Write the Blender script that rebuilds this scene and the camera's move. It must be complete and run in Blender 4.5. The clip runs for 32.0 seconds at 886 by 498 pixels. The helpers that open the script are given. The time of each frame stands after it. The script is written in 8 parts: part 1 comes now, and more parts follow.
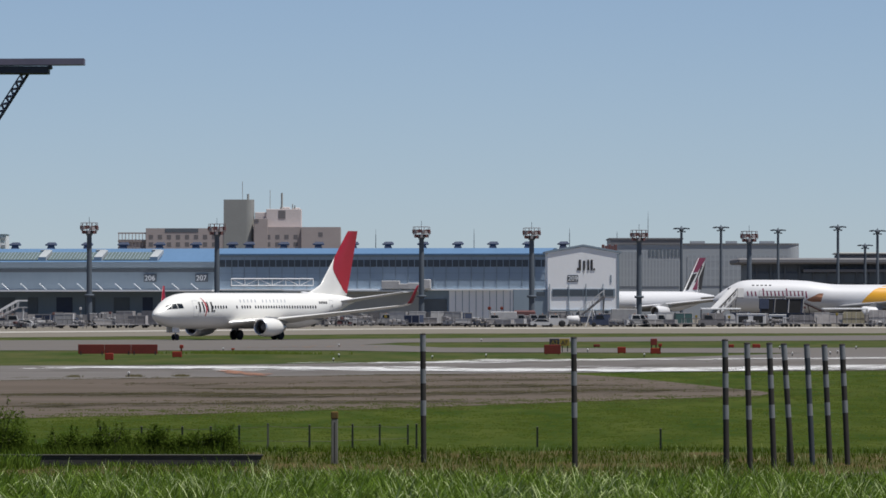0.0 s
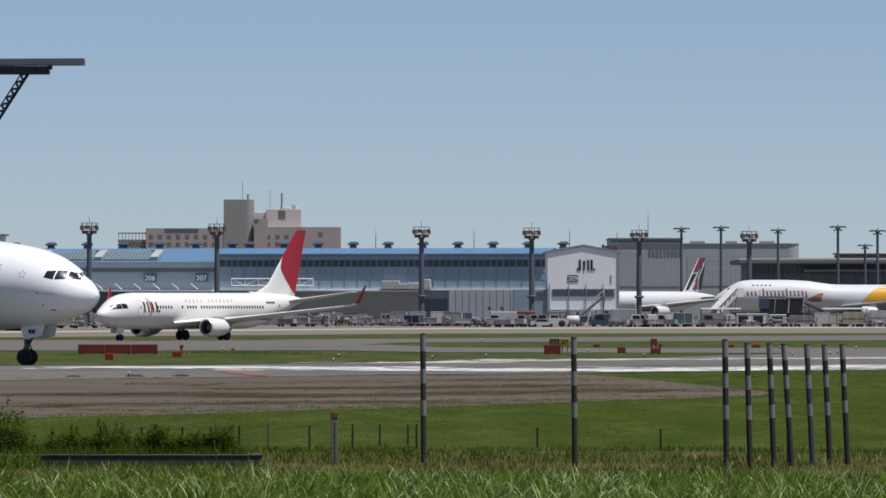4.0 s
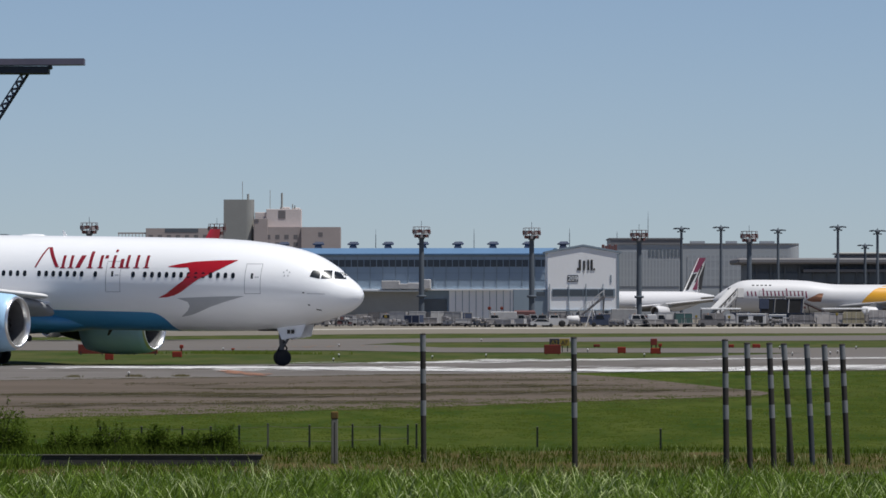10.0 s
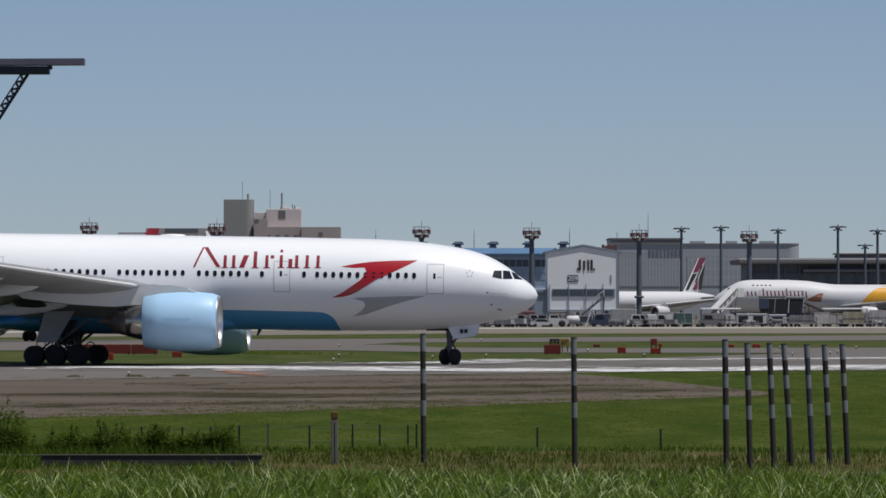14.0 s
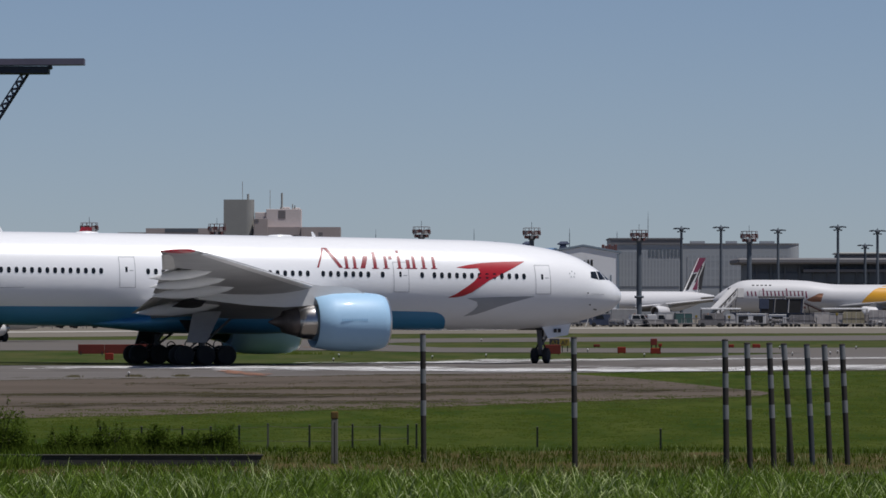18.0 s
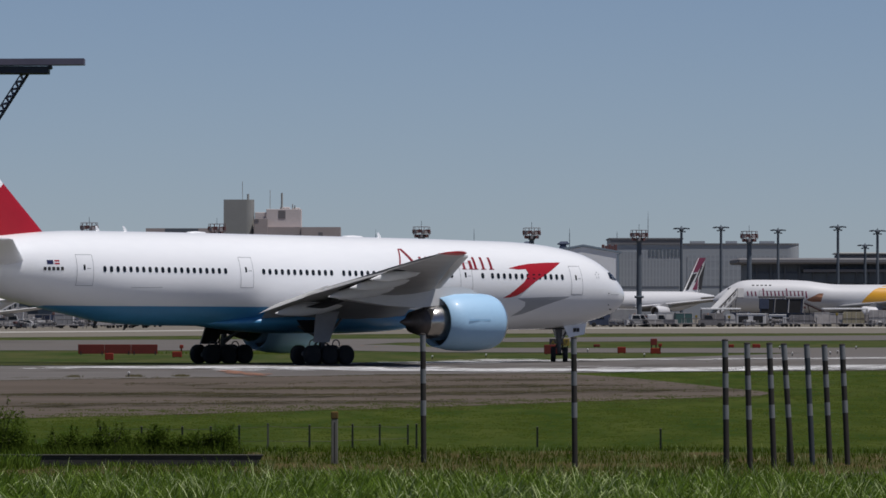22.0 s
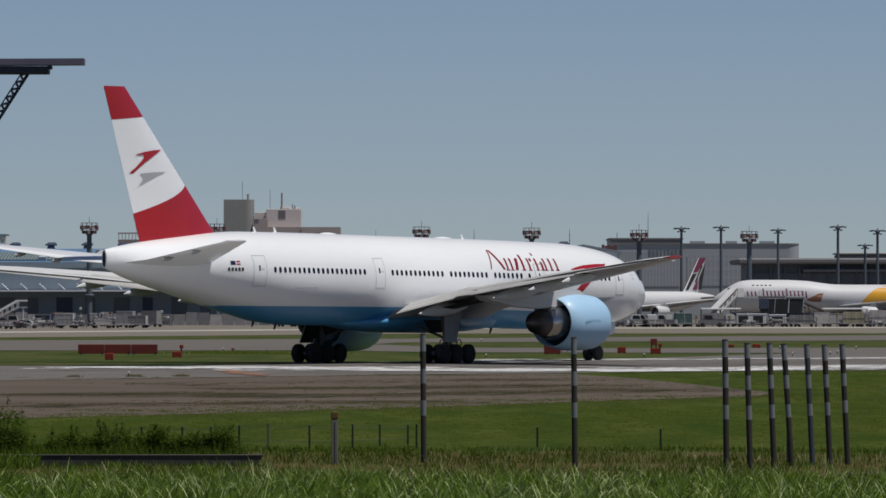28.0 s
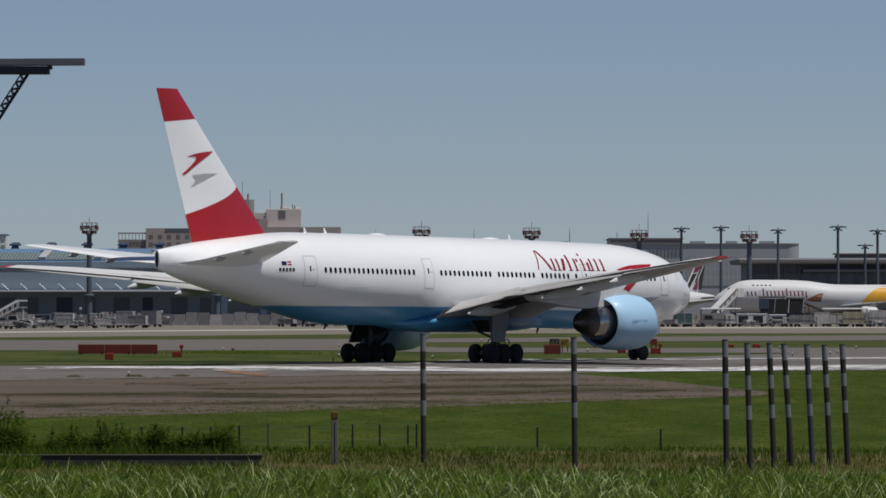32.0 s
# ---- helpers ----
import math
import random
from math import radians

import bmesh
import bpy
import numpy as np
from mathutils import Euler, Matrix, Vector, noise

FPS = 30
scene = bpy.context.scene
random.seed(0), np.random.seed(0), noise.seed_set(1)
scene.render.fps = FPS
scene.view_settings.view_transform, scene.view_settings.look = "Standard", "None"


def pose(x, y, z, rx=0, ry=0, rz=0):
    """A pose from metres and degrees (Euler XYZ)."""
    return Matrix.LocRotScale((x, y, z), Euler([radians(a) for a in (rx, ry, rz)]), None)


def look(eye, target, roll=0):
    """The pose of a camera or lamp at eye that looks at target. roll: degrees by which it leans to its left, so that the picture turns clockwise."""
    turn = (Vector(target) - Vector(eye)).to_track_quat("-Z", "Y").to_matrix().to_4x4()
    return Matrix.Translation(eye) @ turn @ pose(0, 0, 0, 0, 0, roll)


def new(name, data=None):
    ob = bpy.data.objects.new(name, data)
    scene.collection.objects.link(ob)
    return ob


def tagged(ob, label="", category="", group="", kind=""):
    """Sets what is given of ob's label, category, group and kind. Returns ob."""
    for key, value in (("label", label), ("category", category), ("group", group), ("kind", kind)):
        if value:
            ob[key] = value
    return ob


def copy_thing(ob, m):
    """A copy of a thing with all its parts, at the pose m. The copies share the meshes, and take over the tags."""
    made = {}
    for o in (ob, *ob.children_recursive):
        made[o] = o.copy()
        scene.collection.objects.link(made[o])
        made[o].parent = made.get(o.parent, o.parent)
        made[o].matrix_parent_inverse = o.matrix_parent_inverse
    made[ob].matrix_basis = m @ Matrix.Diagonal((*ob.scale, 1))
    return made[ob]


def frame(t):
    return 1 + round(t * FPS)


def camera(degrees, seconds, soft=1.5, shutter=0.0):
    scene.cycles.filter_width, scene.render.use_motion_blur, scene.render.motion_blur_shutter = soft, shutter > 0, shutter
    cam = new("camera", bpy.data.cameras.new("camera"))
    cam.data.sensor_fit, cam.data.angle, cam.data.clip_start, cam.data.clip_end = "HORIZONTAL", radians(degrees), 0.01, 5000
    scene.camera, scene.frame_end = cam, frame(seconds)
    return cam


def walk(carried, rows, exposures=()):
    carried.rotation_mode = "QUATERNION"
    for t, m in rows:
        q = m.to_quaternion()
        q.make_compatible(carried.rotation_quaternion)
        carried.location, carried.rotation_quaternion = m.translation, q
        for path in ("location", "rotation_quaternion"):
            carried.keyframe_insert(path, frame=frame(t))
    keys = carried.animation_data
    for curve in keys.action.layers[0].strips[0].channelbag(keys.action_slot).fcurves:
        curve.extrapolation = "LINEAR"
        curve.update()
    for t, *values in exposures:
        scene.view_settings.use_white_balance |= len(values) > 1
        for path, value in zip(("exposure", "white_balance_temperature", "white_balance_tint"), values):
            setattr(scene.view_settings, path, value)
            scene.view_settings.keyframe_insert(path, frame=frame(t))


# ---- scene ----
cam = camera(7.2114, 32.0, soft=1.6)
EYE = pose(0, 0, 4.148, 90.4443, 0, 0)
walk(cam, [(0.0, EYE), (32.0, EYE)], exposures=[(0.0, 0.0, 6200, 9), (8.0, -0.01, 6200, 9), (11.0, -0.15, 6200, 9), (14.0, -0.29, 6200, 10), (19.0, -0.46, 6150, 12), (24.0, -0.49, 6150, 12), (28.0, -0.47, 6350, 9), (32.0, -0.47, 6350, 9)])

# ---- daylight: a high summer sun behind the viewer, light haze
SUN_ELEV, SUN_TURN = 70.0, 118.0
world = bpy.data.worlds.new("summer_sky")
scene.world = world
world.use_nodes = True
wn = world.node_tree.nodes
sky = wn.new("ShaderNodeTexSky")
sky.sky_type, sky.sun_disc = "NISHITA", False
sky.sun_elevation, sky.sun_rotation = radians(SUN_ELEV), radians(SUN_TURN)
sky.air_density, sky.dust_density, sky.ozone_density = 0.5, 0.12, 2.6
wn["Background"].inputs["Strength"].default_value = 0.079
veil = wn.new("ShaderNodeMix")
veil.data_type, veil.blend_type = "RGBA", "MULTIPLY"
veil.inputs["Factor"].default_value, veil.inputs["B"].default_value = 1.0, (1.06, 1.0, 1.01, 1)
world.node_tree.links.new(sky.outputs[0], veil.inputs["A"])
world.node_tree.links.new(veil.outputs["Result"], wn["Background"].inputs["Color"])
sun = new("sun", bpy.data.lights.new("sun", "SUN"))
sun.data.energy, sun.data.angle, sun.data.color = 5.0, radians(0.6), (1.0, 0.95, 0.88)
az, el = radians(SUN_TURN), radians(SUN_ELEV)
toward = Vector((math.sin(az) * math.cos(el), math.cos(az) * math.cos(el), math.sin(el)))
sun.matrix_world = look(toward * 100, (0, 0, 0))


# ---- materials
def surf(name, a, b=None, size=1.0, rough=0.6, metal=0.0, bump=0.0, fine=8.0, coat=0.0, stretch=(1, 1, 1), contrast=0.35, spec=0.5):
    """Two tones mixed by a coarse and a fine noise, with relief from the fine one. size: metres of the coarse patches."""
    m = bpy.data.materials.new(name)
    m.use_nodes = True
    nt = m.node_tree
    n, link = nt.nodes, nt.links.new
    p = n["Principled BSDF"]
    p.inputs["Roughness"].default_value, p.inputs["Metallic"].default_value = rough, metal
    p.inputs["Coat Weight"].default_value = coat
    p.inputs["Specular IOR Level"].default_value = spec
    p.inputs["Coat Roughness"].default_value = 0.12
    if b is None:
        b = tuple(c * 0.86 for c in a)
    tc, mp = n.new("ShaderNodeTexCoord"), n.new("ShaderNodeMapping")
    mp.inputs["Scale"].default_value = stretch
    link(tc.outputs["Object"], mp.inputs["Vector"])
    big, small, mix, ramp, col = (n.new("ShaderNode" + k) for k in ("TexNoise", "TexNoise", "Math", "MapRange", "Mix"))
    big.inputs["Scale"].default_value, big.inputs["Detail"].default_value = 1 / size, 4
    small.inputs["Scale"].default_value, small.inputs["Detail"].default_value = fine / size, 3
    for t in (big, small):
        link(mp.outputs[0], t.inputs["Vector"])
    mix.operation = "MULTIPLY_ADD"
    mix.inputs[1].default_value = 0.45
    link(small.outputs[0], mix.inputs[0])
    link(big.outputs[0], mix.inputs[2])
    ramp.inputs["From Min"].default_value, ramp.inputs["From Max"].default_value = 0.725 - contrast, 0.725 + contrast
    link(mix.outputs[0], ramp.inputs["Value"])
    col.data_type = "RGBA"
    col.inputs["A"].default_value, col.inputs["B"].default_value = (*a, 1), (*b, 1)
    link(ramp.outputs[0], col.inputs["Factor"])
    link(col.outputs["Result"], p.inputs["Base Color"])
    if bump:
        bp = n.new("ShaderNodeBump")
        bp.inputs["Strength"].default_value, bp.inputs["Distance"].default_value = bump, 0.02 * size
        link(small.outputs[0], bp.inputs["Height"])
        link(bp.outputs[0], p.inputs["Normal"])
    return m


def leafy(m, share=0.4):
    """Lets sunlight through thin leaves and blades, in their own colour."""
    nt = m.node_tree
    p, out = nt.nodes["Principled BSDF"], nt.nodes["Material Output"]
    thin, both = nt.nodes.new("ShaderNodeBsdfTranslucent"), nt.nodes.new("ShaderNodeMixShader")
    both.inputs[0].default_value = share
    nt.links.new(p.inputs["Base Color"].links[0].from_socket, thin.inputs["Color"])
    nt.links.new(p.outputs[0], both.inputs[1])
    nt.links.new(thin.outputs[0], both.inputs[2])
    nt.links.new(both.outputs[0], out.inputs["Surface"])
    return m


def varied(m, low=0.8, high=1.15):
    """Lets each island or object of a material differ a little in brightness."""
    nt = m.node_tree
    p = nt.nodes["Principled BSDF"]
    geo, info, add, fr, rng, hsv = (nt.nodes.new("ShaderNode" + k) for k in ("NewGeometry", "ObjectInfo", "Math", "Math", "MapRange", "HueSaturation"))
    add.operation, fr.operation = "ADD", "FRACT"
    nt.links.new(geo.outputs["Random Per Island"], add.inputs[0])
    nt.links.new(info.outputs["Random"], add.inputs[1])
    nt.links.new(add.outputs[0], fr.inputs[0])
    nt.links.new(fr.outputs[0], rng.inputs["Value"])
    rng.inputs["To Min"].default_value, rng.inputs["To Max"].default_value = low, high
    src = p.inputs["Base Color"].links[0].from_socket
    nt.links.new(src, hsv.inputs["Color"])
    nt.links.new(rng.outputs[0], hsv.inputs["Value"])
    nt.links.new(hsv.outputs[0], p.inputs["Base Color"])
    return m


WHITE = surf("white_aircraft_paint", (0.885, 0.887, 0.892), (0.83, 0.835, 0.845), 3, 0.3, coat=0.35, stretch=(0.3, 1, 1))
OFFWHITE = surf("creamy_white_paint", (0.80, 0.78, 0.735), (0.73, 0.715, 0.675), 2.5, 0.4, coat=0.2, stretch=(0.3, 1, 1))
FINRED = surf("crimson_fin_paint", (0.36, 0.012, 0.026), (0.30, 0.010, 0.022), 2, 0.4, coat=0.2)
STANDWHITE = surf("dusty_white_paint", (0.6336, 0.6292, 0.638), (0.572, 0.5676, 0.5764), 3, 0.5, stretch=(0.3, 1, 1))
STAIRWHITE = surf("white_stair_panels", (0.666, 0.657, 0.648), (0.558, 0.549, 0.54), 1.5, 0.6, spec=0.3)
NAVY = surf("navy_marking", (0.012, 0.016, 0.075), None, 1, 0.5)
# gear grey darkened to hold the shade under the wing
LEGGREY = surf("shade_darkened_gear_grey", (0.14, 0.14, 0.145), (0.08, 0.08, 0.083), 0.5, 0.55)
RED = surf("red_aircraft_paint", (0.43, 0.009, 0.018), (0.36, 0.008, 0.016), 2, 0.35, coat=0.3)
DEEP_RED = surf("deep_red_lettering", (0.26, 0.008, 0.022), (0.21, 0.007, 0.018), 2, 0.4)
MAROON = surf("maroon_lettering", (0.19, 0.035, 0.075), None, 2, 0.5)
BLUE = surf("blue_belly_paint", (0.070, 0.285, 0.53), (0.058, 0.245, 0.46), 3, 0.4, coat=0.15)
SKYBLUE = surf("light_blue_cowl_paint", (0.40, 0.61, 0.81), (0.36, 0.57, 0.77), 2, 0.5, coat=0.1)
# wing grey set darker to hold the underside's shade
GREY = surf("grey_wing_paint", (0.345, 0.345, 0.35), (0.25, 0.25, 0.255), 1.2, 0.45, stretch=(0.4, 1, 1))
COWLTEXT = surf("faded_blue_lettering", (0.29, 0.50, 0.70), None, 1, 0.5)
FLAPGREY = surf("weathered_flap_paint", (0.50, 0.49, 0.47), (0.40, 0.39, 0.375), 0.9, 0.5, stretch=(0.4, 1, 1))
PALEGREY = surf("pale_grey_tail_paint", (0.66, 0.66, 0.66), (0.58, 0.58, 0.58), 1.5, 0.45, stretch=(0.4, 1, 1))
SILVERGREY = surf("silver_grey_emblem", (0.42, 0.43, 0.45), None, 2, 0.4)
DARK = surf("dark_bay", (0.02, 0.02, 0.022), (0.012, 0.012, 0.013), 0.6, 0.7)
GLASS = surf("dark_window_glass", (0.010, 0.013, 0.018), (0.016, 0.02, 0.025), 0.5, 0.25, spec=0.35)
CORE = surf("polished_core_steel", (0.56, 0.53, 0.50), (0.42, 0.40, 0.38), 0.6, 0.24, metal=1.0)
CHROME = surf("polished_lip", (0.82, 0.82, 0.82), None, 0.6, 0.3, metal=0.9)
HOT = surf("heat_stained_nozzle", (0.16, 0.14, 0.13), (0.08, 0.07, 0.07), 0.5, 0.45, metal=0.7)
RUBBER = surf("tyre_rubber", (0.018, 0.018, 0.02), (0.03, 0.03, 0.03), 0.3, 0.85)
DUCT = surf("dull_intake_lining", (0.19, 0.19, 0.195), (0.13, 0.13, 0.135), 0.6, 0.6, spec=0.3)
SEAM = surf("panel_seam_grey", (0.36, 0.37, 0.39), None, 1, 0.5)
BLACK = surf("black_paint", (0.02, 0.02, 0.022), (0.035, 0.033, 0.032), 0.4, 0.55)
YELLOW = surf("golden_yellow_paint", (0.72, 0.36, 0.02), (0.66, 0.32, 0.02), 3, 0.35, coat=0.3)
GRASS = surf("mown_grass", (0.0252, 0.04592, 0.0034), (0.05712, 0.07216, 0.01105), 2.6, 1.0, fine=9, contrast=0.17, spec=0.05, stretch=(1, 0.16, 1))
WEED = surf("creeping_weeds", (0.068, 0.056, 0.036), (0.046, 0.046, 0.020), 1.2, 1.0, fine=6, contrast=0.27, spec=0.05, stretch=(1, 0.2, 1))
FARGRASS = surf("far_grass", (0.03268, 0.05332, 0.00946), (0.07396, 0.0774, 0.02666), 4, 1.0, fine=6, contrast=0.2, spec=0.05, stretch=(1, 0.12, 1))
DRYGRASS = surf("dry_grass", (0.09504, 0.0704, 0.02992), (0.044, 0.05808, 0.01056), 1.4, 1.0, fine=7, contrast=0.2, spec=0.05, stretch=(1, 0.2, 1))
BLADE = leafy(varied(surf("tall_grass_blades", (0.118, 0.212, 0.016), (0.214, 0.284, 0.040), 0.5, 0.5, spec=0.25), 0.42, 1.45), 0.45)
TURF = leafy(varied(surf("short_turf", (0.060, 0.108, 0.006), (0.100, 0.130, 0.014), 3, 0.9, spec=0.05), 0.75, 1.25))
FIELDTURF = varied(surf("sunlit_field_turf", (0.0256, 0.0432, 0.004), (0.056, 0.0688, 0.0128), 3, 0.9, spec=0.05), 0.75, 1.3)
# pale tone for dry stalks and for sun glints on blade tips
GLINTSTRAW = varied(surf("pale_grass_blades", (0.54, 0.58, 0.30), (0.30, 0.38, 0.11), 0.8, 0.5, spec=0.25), 0.5, 1.3)
SHRUBGRASS = leafy(varied(surf("rank_field_grass", (0.062, 0.108, 0.008), (0.098, 0.132, 0.018), 1.5, 0.8, spec=0.08), 0.7, 1.3))
OLIVE = varied(surf("low_weed_tufts", (0.066, 0.055, 0.030), (0.050, 0.047, 0.022), 1.5, 0.9, spec=0.05), 0.7, 1.3)
EDGETURF = varied(surf("thin_edge_turf", (0.034, 0.046, 0.009), (0.056, 0.060, 0.018), 1.5, 0.9, spec=0.05), 0.75, 1.25)
CURB = surf("weathered_curb_sheet", (0.42, 0.44, 0.45), (0.33, 0.35, 0.36), 1.0, 0.7, spec=0.3)
LEAF = leafy(varied(surf("shrub_leaves", (0.056, 0.104, 0.010), (0.108, 0.146, 0.020), 0.5, 0.7, spec=0.08), 0.6, 1.2), 0.4)
BARK = surf("shrub_bark", (0.09, 0.07, 0.05), (0.05, 0.04, 0.03), 0.1, 0.9)
DIRT = surf("bare_earth", (0.1283, 0.1023, 0.08556), (0.0744, 0.06231, 0.0465), 6, 1.0, fine=4, stretch=(0.22, 0.6, 1), contrast=0.3, spec=0.05)
ASPHALT = surf("worn_taxiway_asphalt", (0.1461, 0.132, 0.1197), (0.1144, 0.1047, 0.09592), 12, 0.95, fine=12, contrast=0.3, stretch=(0.3, 1, 1), spec=0.08)
NEARASPHALT = surf("dark_taxiway_asphalt", (0.1206, 0.1107, 0.1044), (0.153, 0.1404, 0.1296), 9, 0.95, fine=10, contrast=0.28, stretch=(0.25, 1, 1), spec=0.08)
CONCRETE = surf("pale_apron_concrete", (0.194, 0.1723, 0.1418), (0.1531, 0.1392, 0.114), 20, 0.95, fine=14, spec=0.08)
# white that holds mirage reflections as surface colour
MIRAGEWHITE = surf("white_mirage_streak", (0.92, 0.91, 0.90), (0.52, 0.51, 0.50), 3.0, 0.8, fine=4, stretch=(0.25, 1, 1), contrast=0.2, spec=0.1)
EDGEPAINT = surf("dusty_edge_paint", (0.50, 0.47, 0.42), (0.30, 0.28, 0.245), 14, 0.9, fine=6, stretch=(0.2, 1, 1), contrast=0.25, spec=0.1)
ORANGE = surf("faded_orange_marking", (0.33, 0.155, 0.09), (0.22, 0.13, 0.095), 2, 0.9, spec=0.1)
DUSTMARK = surf("orange_dust", (0.21, 0.145, 0.105), (0.17, 0.13, 0.105), 2, 0.95, spec=0.05)
REDBOX = surf("red_marker_paint", (0.26, 0.036, 0.022), (0.20, 0.034, 0.024), 0.8, 0.75, spec=0.15)
SIGNYELLOW = surf("dull_sign_yellow", (0.26, 0.19, 0.025), None, 0.8, 0.7)
DULLRED = surf("dull_red_panel", (0.18, 0.04, 0.032), (0.14, 0.036, 0.03), 1.2, 0.8, spec=0.1)
POLEWHITE = surf("weathered_white_band", (0.235, 0.24, 0.25), (0.175, 0.18, 0.19), 0.4, 0.95, bump=0.2, spec=0.1)
POLEBLACK = surf("weathered_black_band", (0.043, 0.039, 0.037), (0.062, 0.056, 0.052), 0.4, 0.95, bump=0.2, spec=0.1)
DITCH = surf("dark_ditch_concrete", (0.090, 0.082, 0.074), (0.042, 0.042, 0.036), 0.7, 0.9, bump=0.3, spec=0.2, stretch=(0.5, 1, 1))
POLESLATE = surf("slate_blue_band", (0.072, 0.080, 0.090), (0.055, 0.062, 0.072), 0.4, 0.95, bump=0.2, spec=0.1)
CAST = surf("cast_concrete", (0.125, 0.12, 0.105), (0.08, 0.076, 0.066), 0.5, 0.95, bump=0.3, spec=0.1)
COPING = surf("mossy_coping", (0.095, 0.088, 0.080), (0.045, 0.044, 0.036), 0.9, 0.95, bump=0.3, spec=0.1, stretch=(0.5, 1, 1))
SKYLIGHT = surf("greenish_skylight", (0.12, 0.16, 0.15), (0.09, 0.125, 0.12), 3, 0.5)
POSTCAST = surf("pale_post_concrete", (0.23, 0.22, 0.19), (0.13, 0.125, 0.11), 0.35, 0.95, bump=0.3, spec=0.1, stretch=(1, 1, 0.4))
RUST = surf("rusty_cap", (0.17, 0.11, 0.035), (0.10, 0.07, 0.035), 0.2, 0.9, spec=0.1)
POSTGREY = surf("grey_fence_post", (0.035, 0.04, 0.035), (0.025, 0.03, 0.026), 0.2, 0.9, spec=0.1)
IRON = surf("dark_violet_steel", (0.055, 0.05, 0.075), (0.035, 0.032, 0.045), 0.5, 0.55)
IRONLIGHT = surf("grey_violet_steel", (0.16, 0.14, 0.20), (0.12, 0.11, 0.16), 0.5, 0.5)
BLUEROOF = surf("blue_sheet_roof", (0.112, 0.205, 0.345), (0.092, 0.175, 0.295), 8, 0.6, stretch=(1, 0.2, 1), spec=0.4)
BLUEWALL = surf("pale_blue_cladding", (0.3384, 0.4277, 0.5264), (0.2914, 0.376, 0.47), 6, 0.7, stretch=(1, 1, 0.3), spec=0.3)
GREYWALL = surf("grey_cladding", (0.262, 0.318, 0.37), (0.228, 0.28, 0.328), 6, 0.7, stretch=(1, 1, 0.3), spec=0.3)
PALEWALL = surf("white_cladding", (0.90, 0.90, 0.90), (0.83, 0.835, 0.84), 5, 0.7, stretch=(1, 1, 0.3), spec=0.3)
BEIGEWALL = surf("stone_beige_render", (0.4232, 0.3674, 0.3488), (0.3767, 0.3255, 0.3116), 6, 0.85, spec=0.1)
TOWERWALL = surf("grey_tower_render", (0.3023, 0.3023, 0.2883), (0.2697, 0.2697, 0.2558), 6, 0.85, spec=0.1)
TERMWALL = surf("blue_grey_curtain_wall", (0.3674, 0.386, 0.4046), (0.3348, 0.3534, 0.372), 5, 0.6, stretch=(1, 1, 0.25), spec=0.3)
MULLION = surf("grey_mullion", (0.42, 0.44, 0.46), None, 5, 0.6)
# flat tone for bay shade, lightened again for distance haze
BAYDARK = surf("shaded_bay_interior", (0.17, 0.195, 0.22), (0.14, 0.162, 0.185), 2, 0.8, spec=0.2)
# lighter copy of BEIGEWALL, with the sunlit look in its colour
PALEBEIGE = surf("sunlit_beige_render", (0.66, 0.59, 0.565), (0.58, 0.52, 0.50), 6, 0.85, spec=0.1)
# distance haze is mixed into this window tone
HOTELWIN = surf("hazed_hotel_window", (0.15, 0.14, 0.145), (0.19, 0.175, 0.175), 3, 0.5, spec=0.3)
DARKWALL = surf("dark_terminal_wall", (0.105, 0.12, 0.14), (0.12, 0.135, 0.155), 5, 0.6, spec=0.3)
TAUPE = surf("taupe_roof_edge", (0.215, 0.21, 0.215), (0.185, 0.18, 0.185), 4, 0.8, spec=0.2)
WINDOW = surf("building_window", (0.075, 0.092, 0.11), (0.095, 0.112, 0.13), 3, 0.4, spec=0.3)
TANWALL = surf("tan_annex_wall", (0.37, 0.37, 0.35), (0.32, 0.32, 0.30), 4, 0.75)
# window tone lightened for distance haze, like MULLION, DARKWALL and DIMGLASS
HAZEWIN = surf("haze_toned_window", (0.3069, 0.3274, 0.3488), (0.3348, 0.3534, 0.372), 3, 0.5, spec=0.3)
DIMGLASS = surf("dim_terminal_glass", (0.095, 0.115, 0.14), (0.12, 0.14, 0.16), 6, 0.4, spec=0.4)
MASTGREY = surf("mast_grey_paint", (0.115, 0.135, 0.16), (0.095, 0.112, 0.132), 2, 0.8, spec=0.2)
MASTRED = surf("mast_red_paint", (0.165, 0.078, 0.075), (0.125, 0.07, 0.068), 1, 0.8, spec=0.2)
LAMPWHITE = surf("lamp_housing", (0.36, 0.32, 0.32), (0.26, 0.23, 0.23), 1, 0.6)
GSEWHITE = varied(surf("equipment_white", (0.54, 0.531, 0.522), (0.378, 0.369, 0.369), 0.8, 0.6, spec=0.3), 0.6, 1.2)
GSEGREY = varied(surf("equipment_grey", (0.25, 0.24, 0.24), (0.165, 0.158, 0.162), 0.8, 0.7, spec=0.3), 0.6, 1.4)
GSEBLUE = surf("equipment_blue", (0.068, 0.085, 0.135), (0.05, 0.062, 0.10), 1.0, 0.6, spec=0.3)
CREAM = surf("cream_cargo_wrap", (0.42, 0.37, 0.25), (0.30, 0.27, 0.19), 0.8, 0.7, spec=0.2)
GSEGREEN = surf("equipment_green", (0.06, 0.12, 0.115), None, 1.0, 0.5)
CANVAS = varied(surf("cart_canvas", (0.40, 0.375, 0.36), (0.25, 0.234, 0.232), 0.9, 0.85, spec=0.2), 0.6, 1.35)


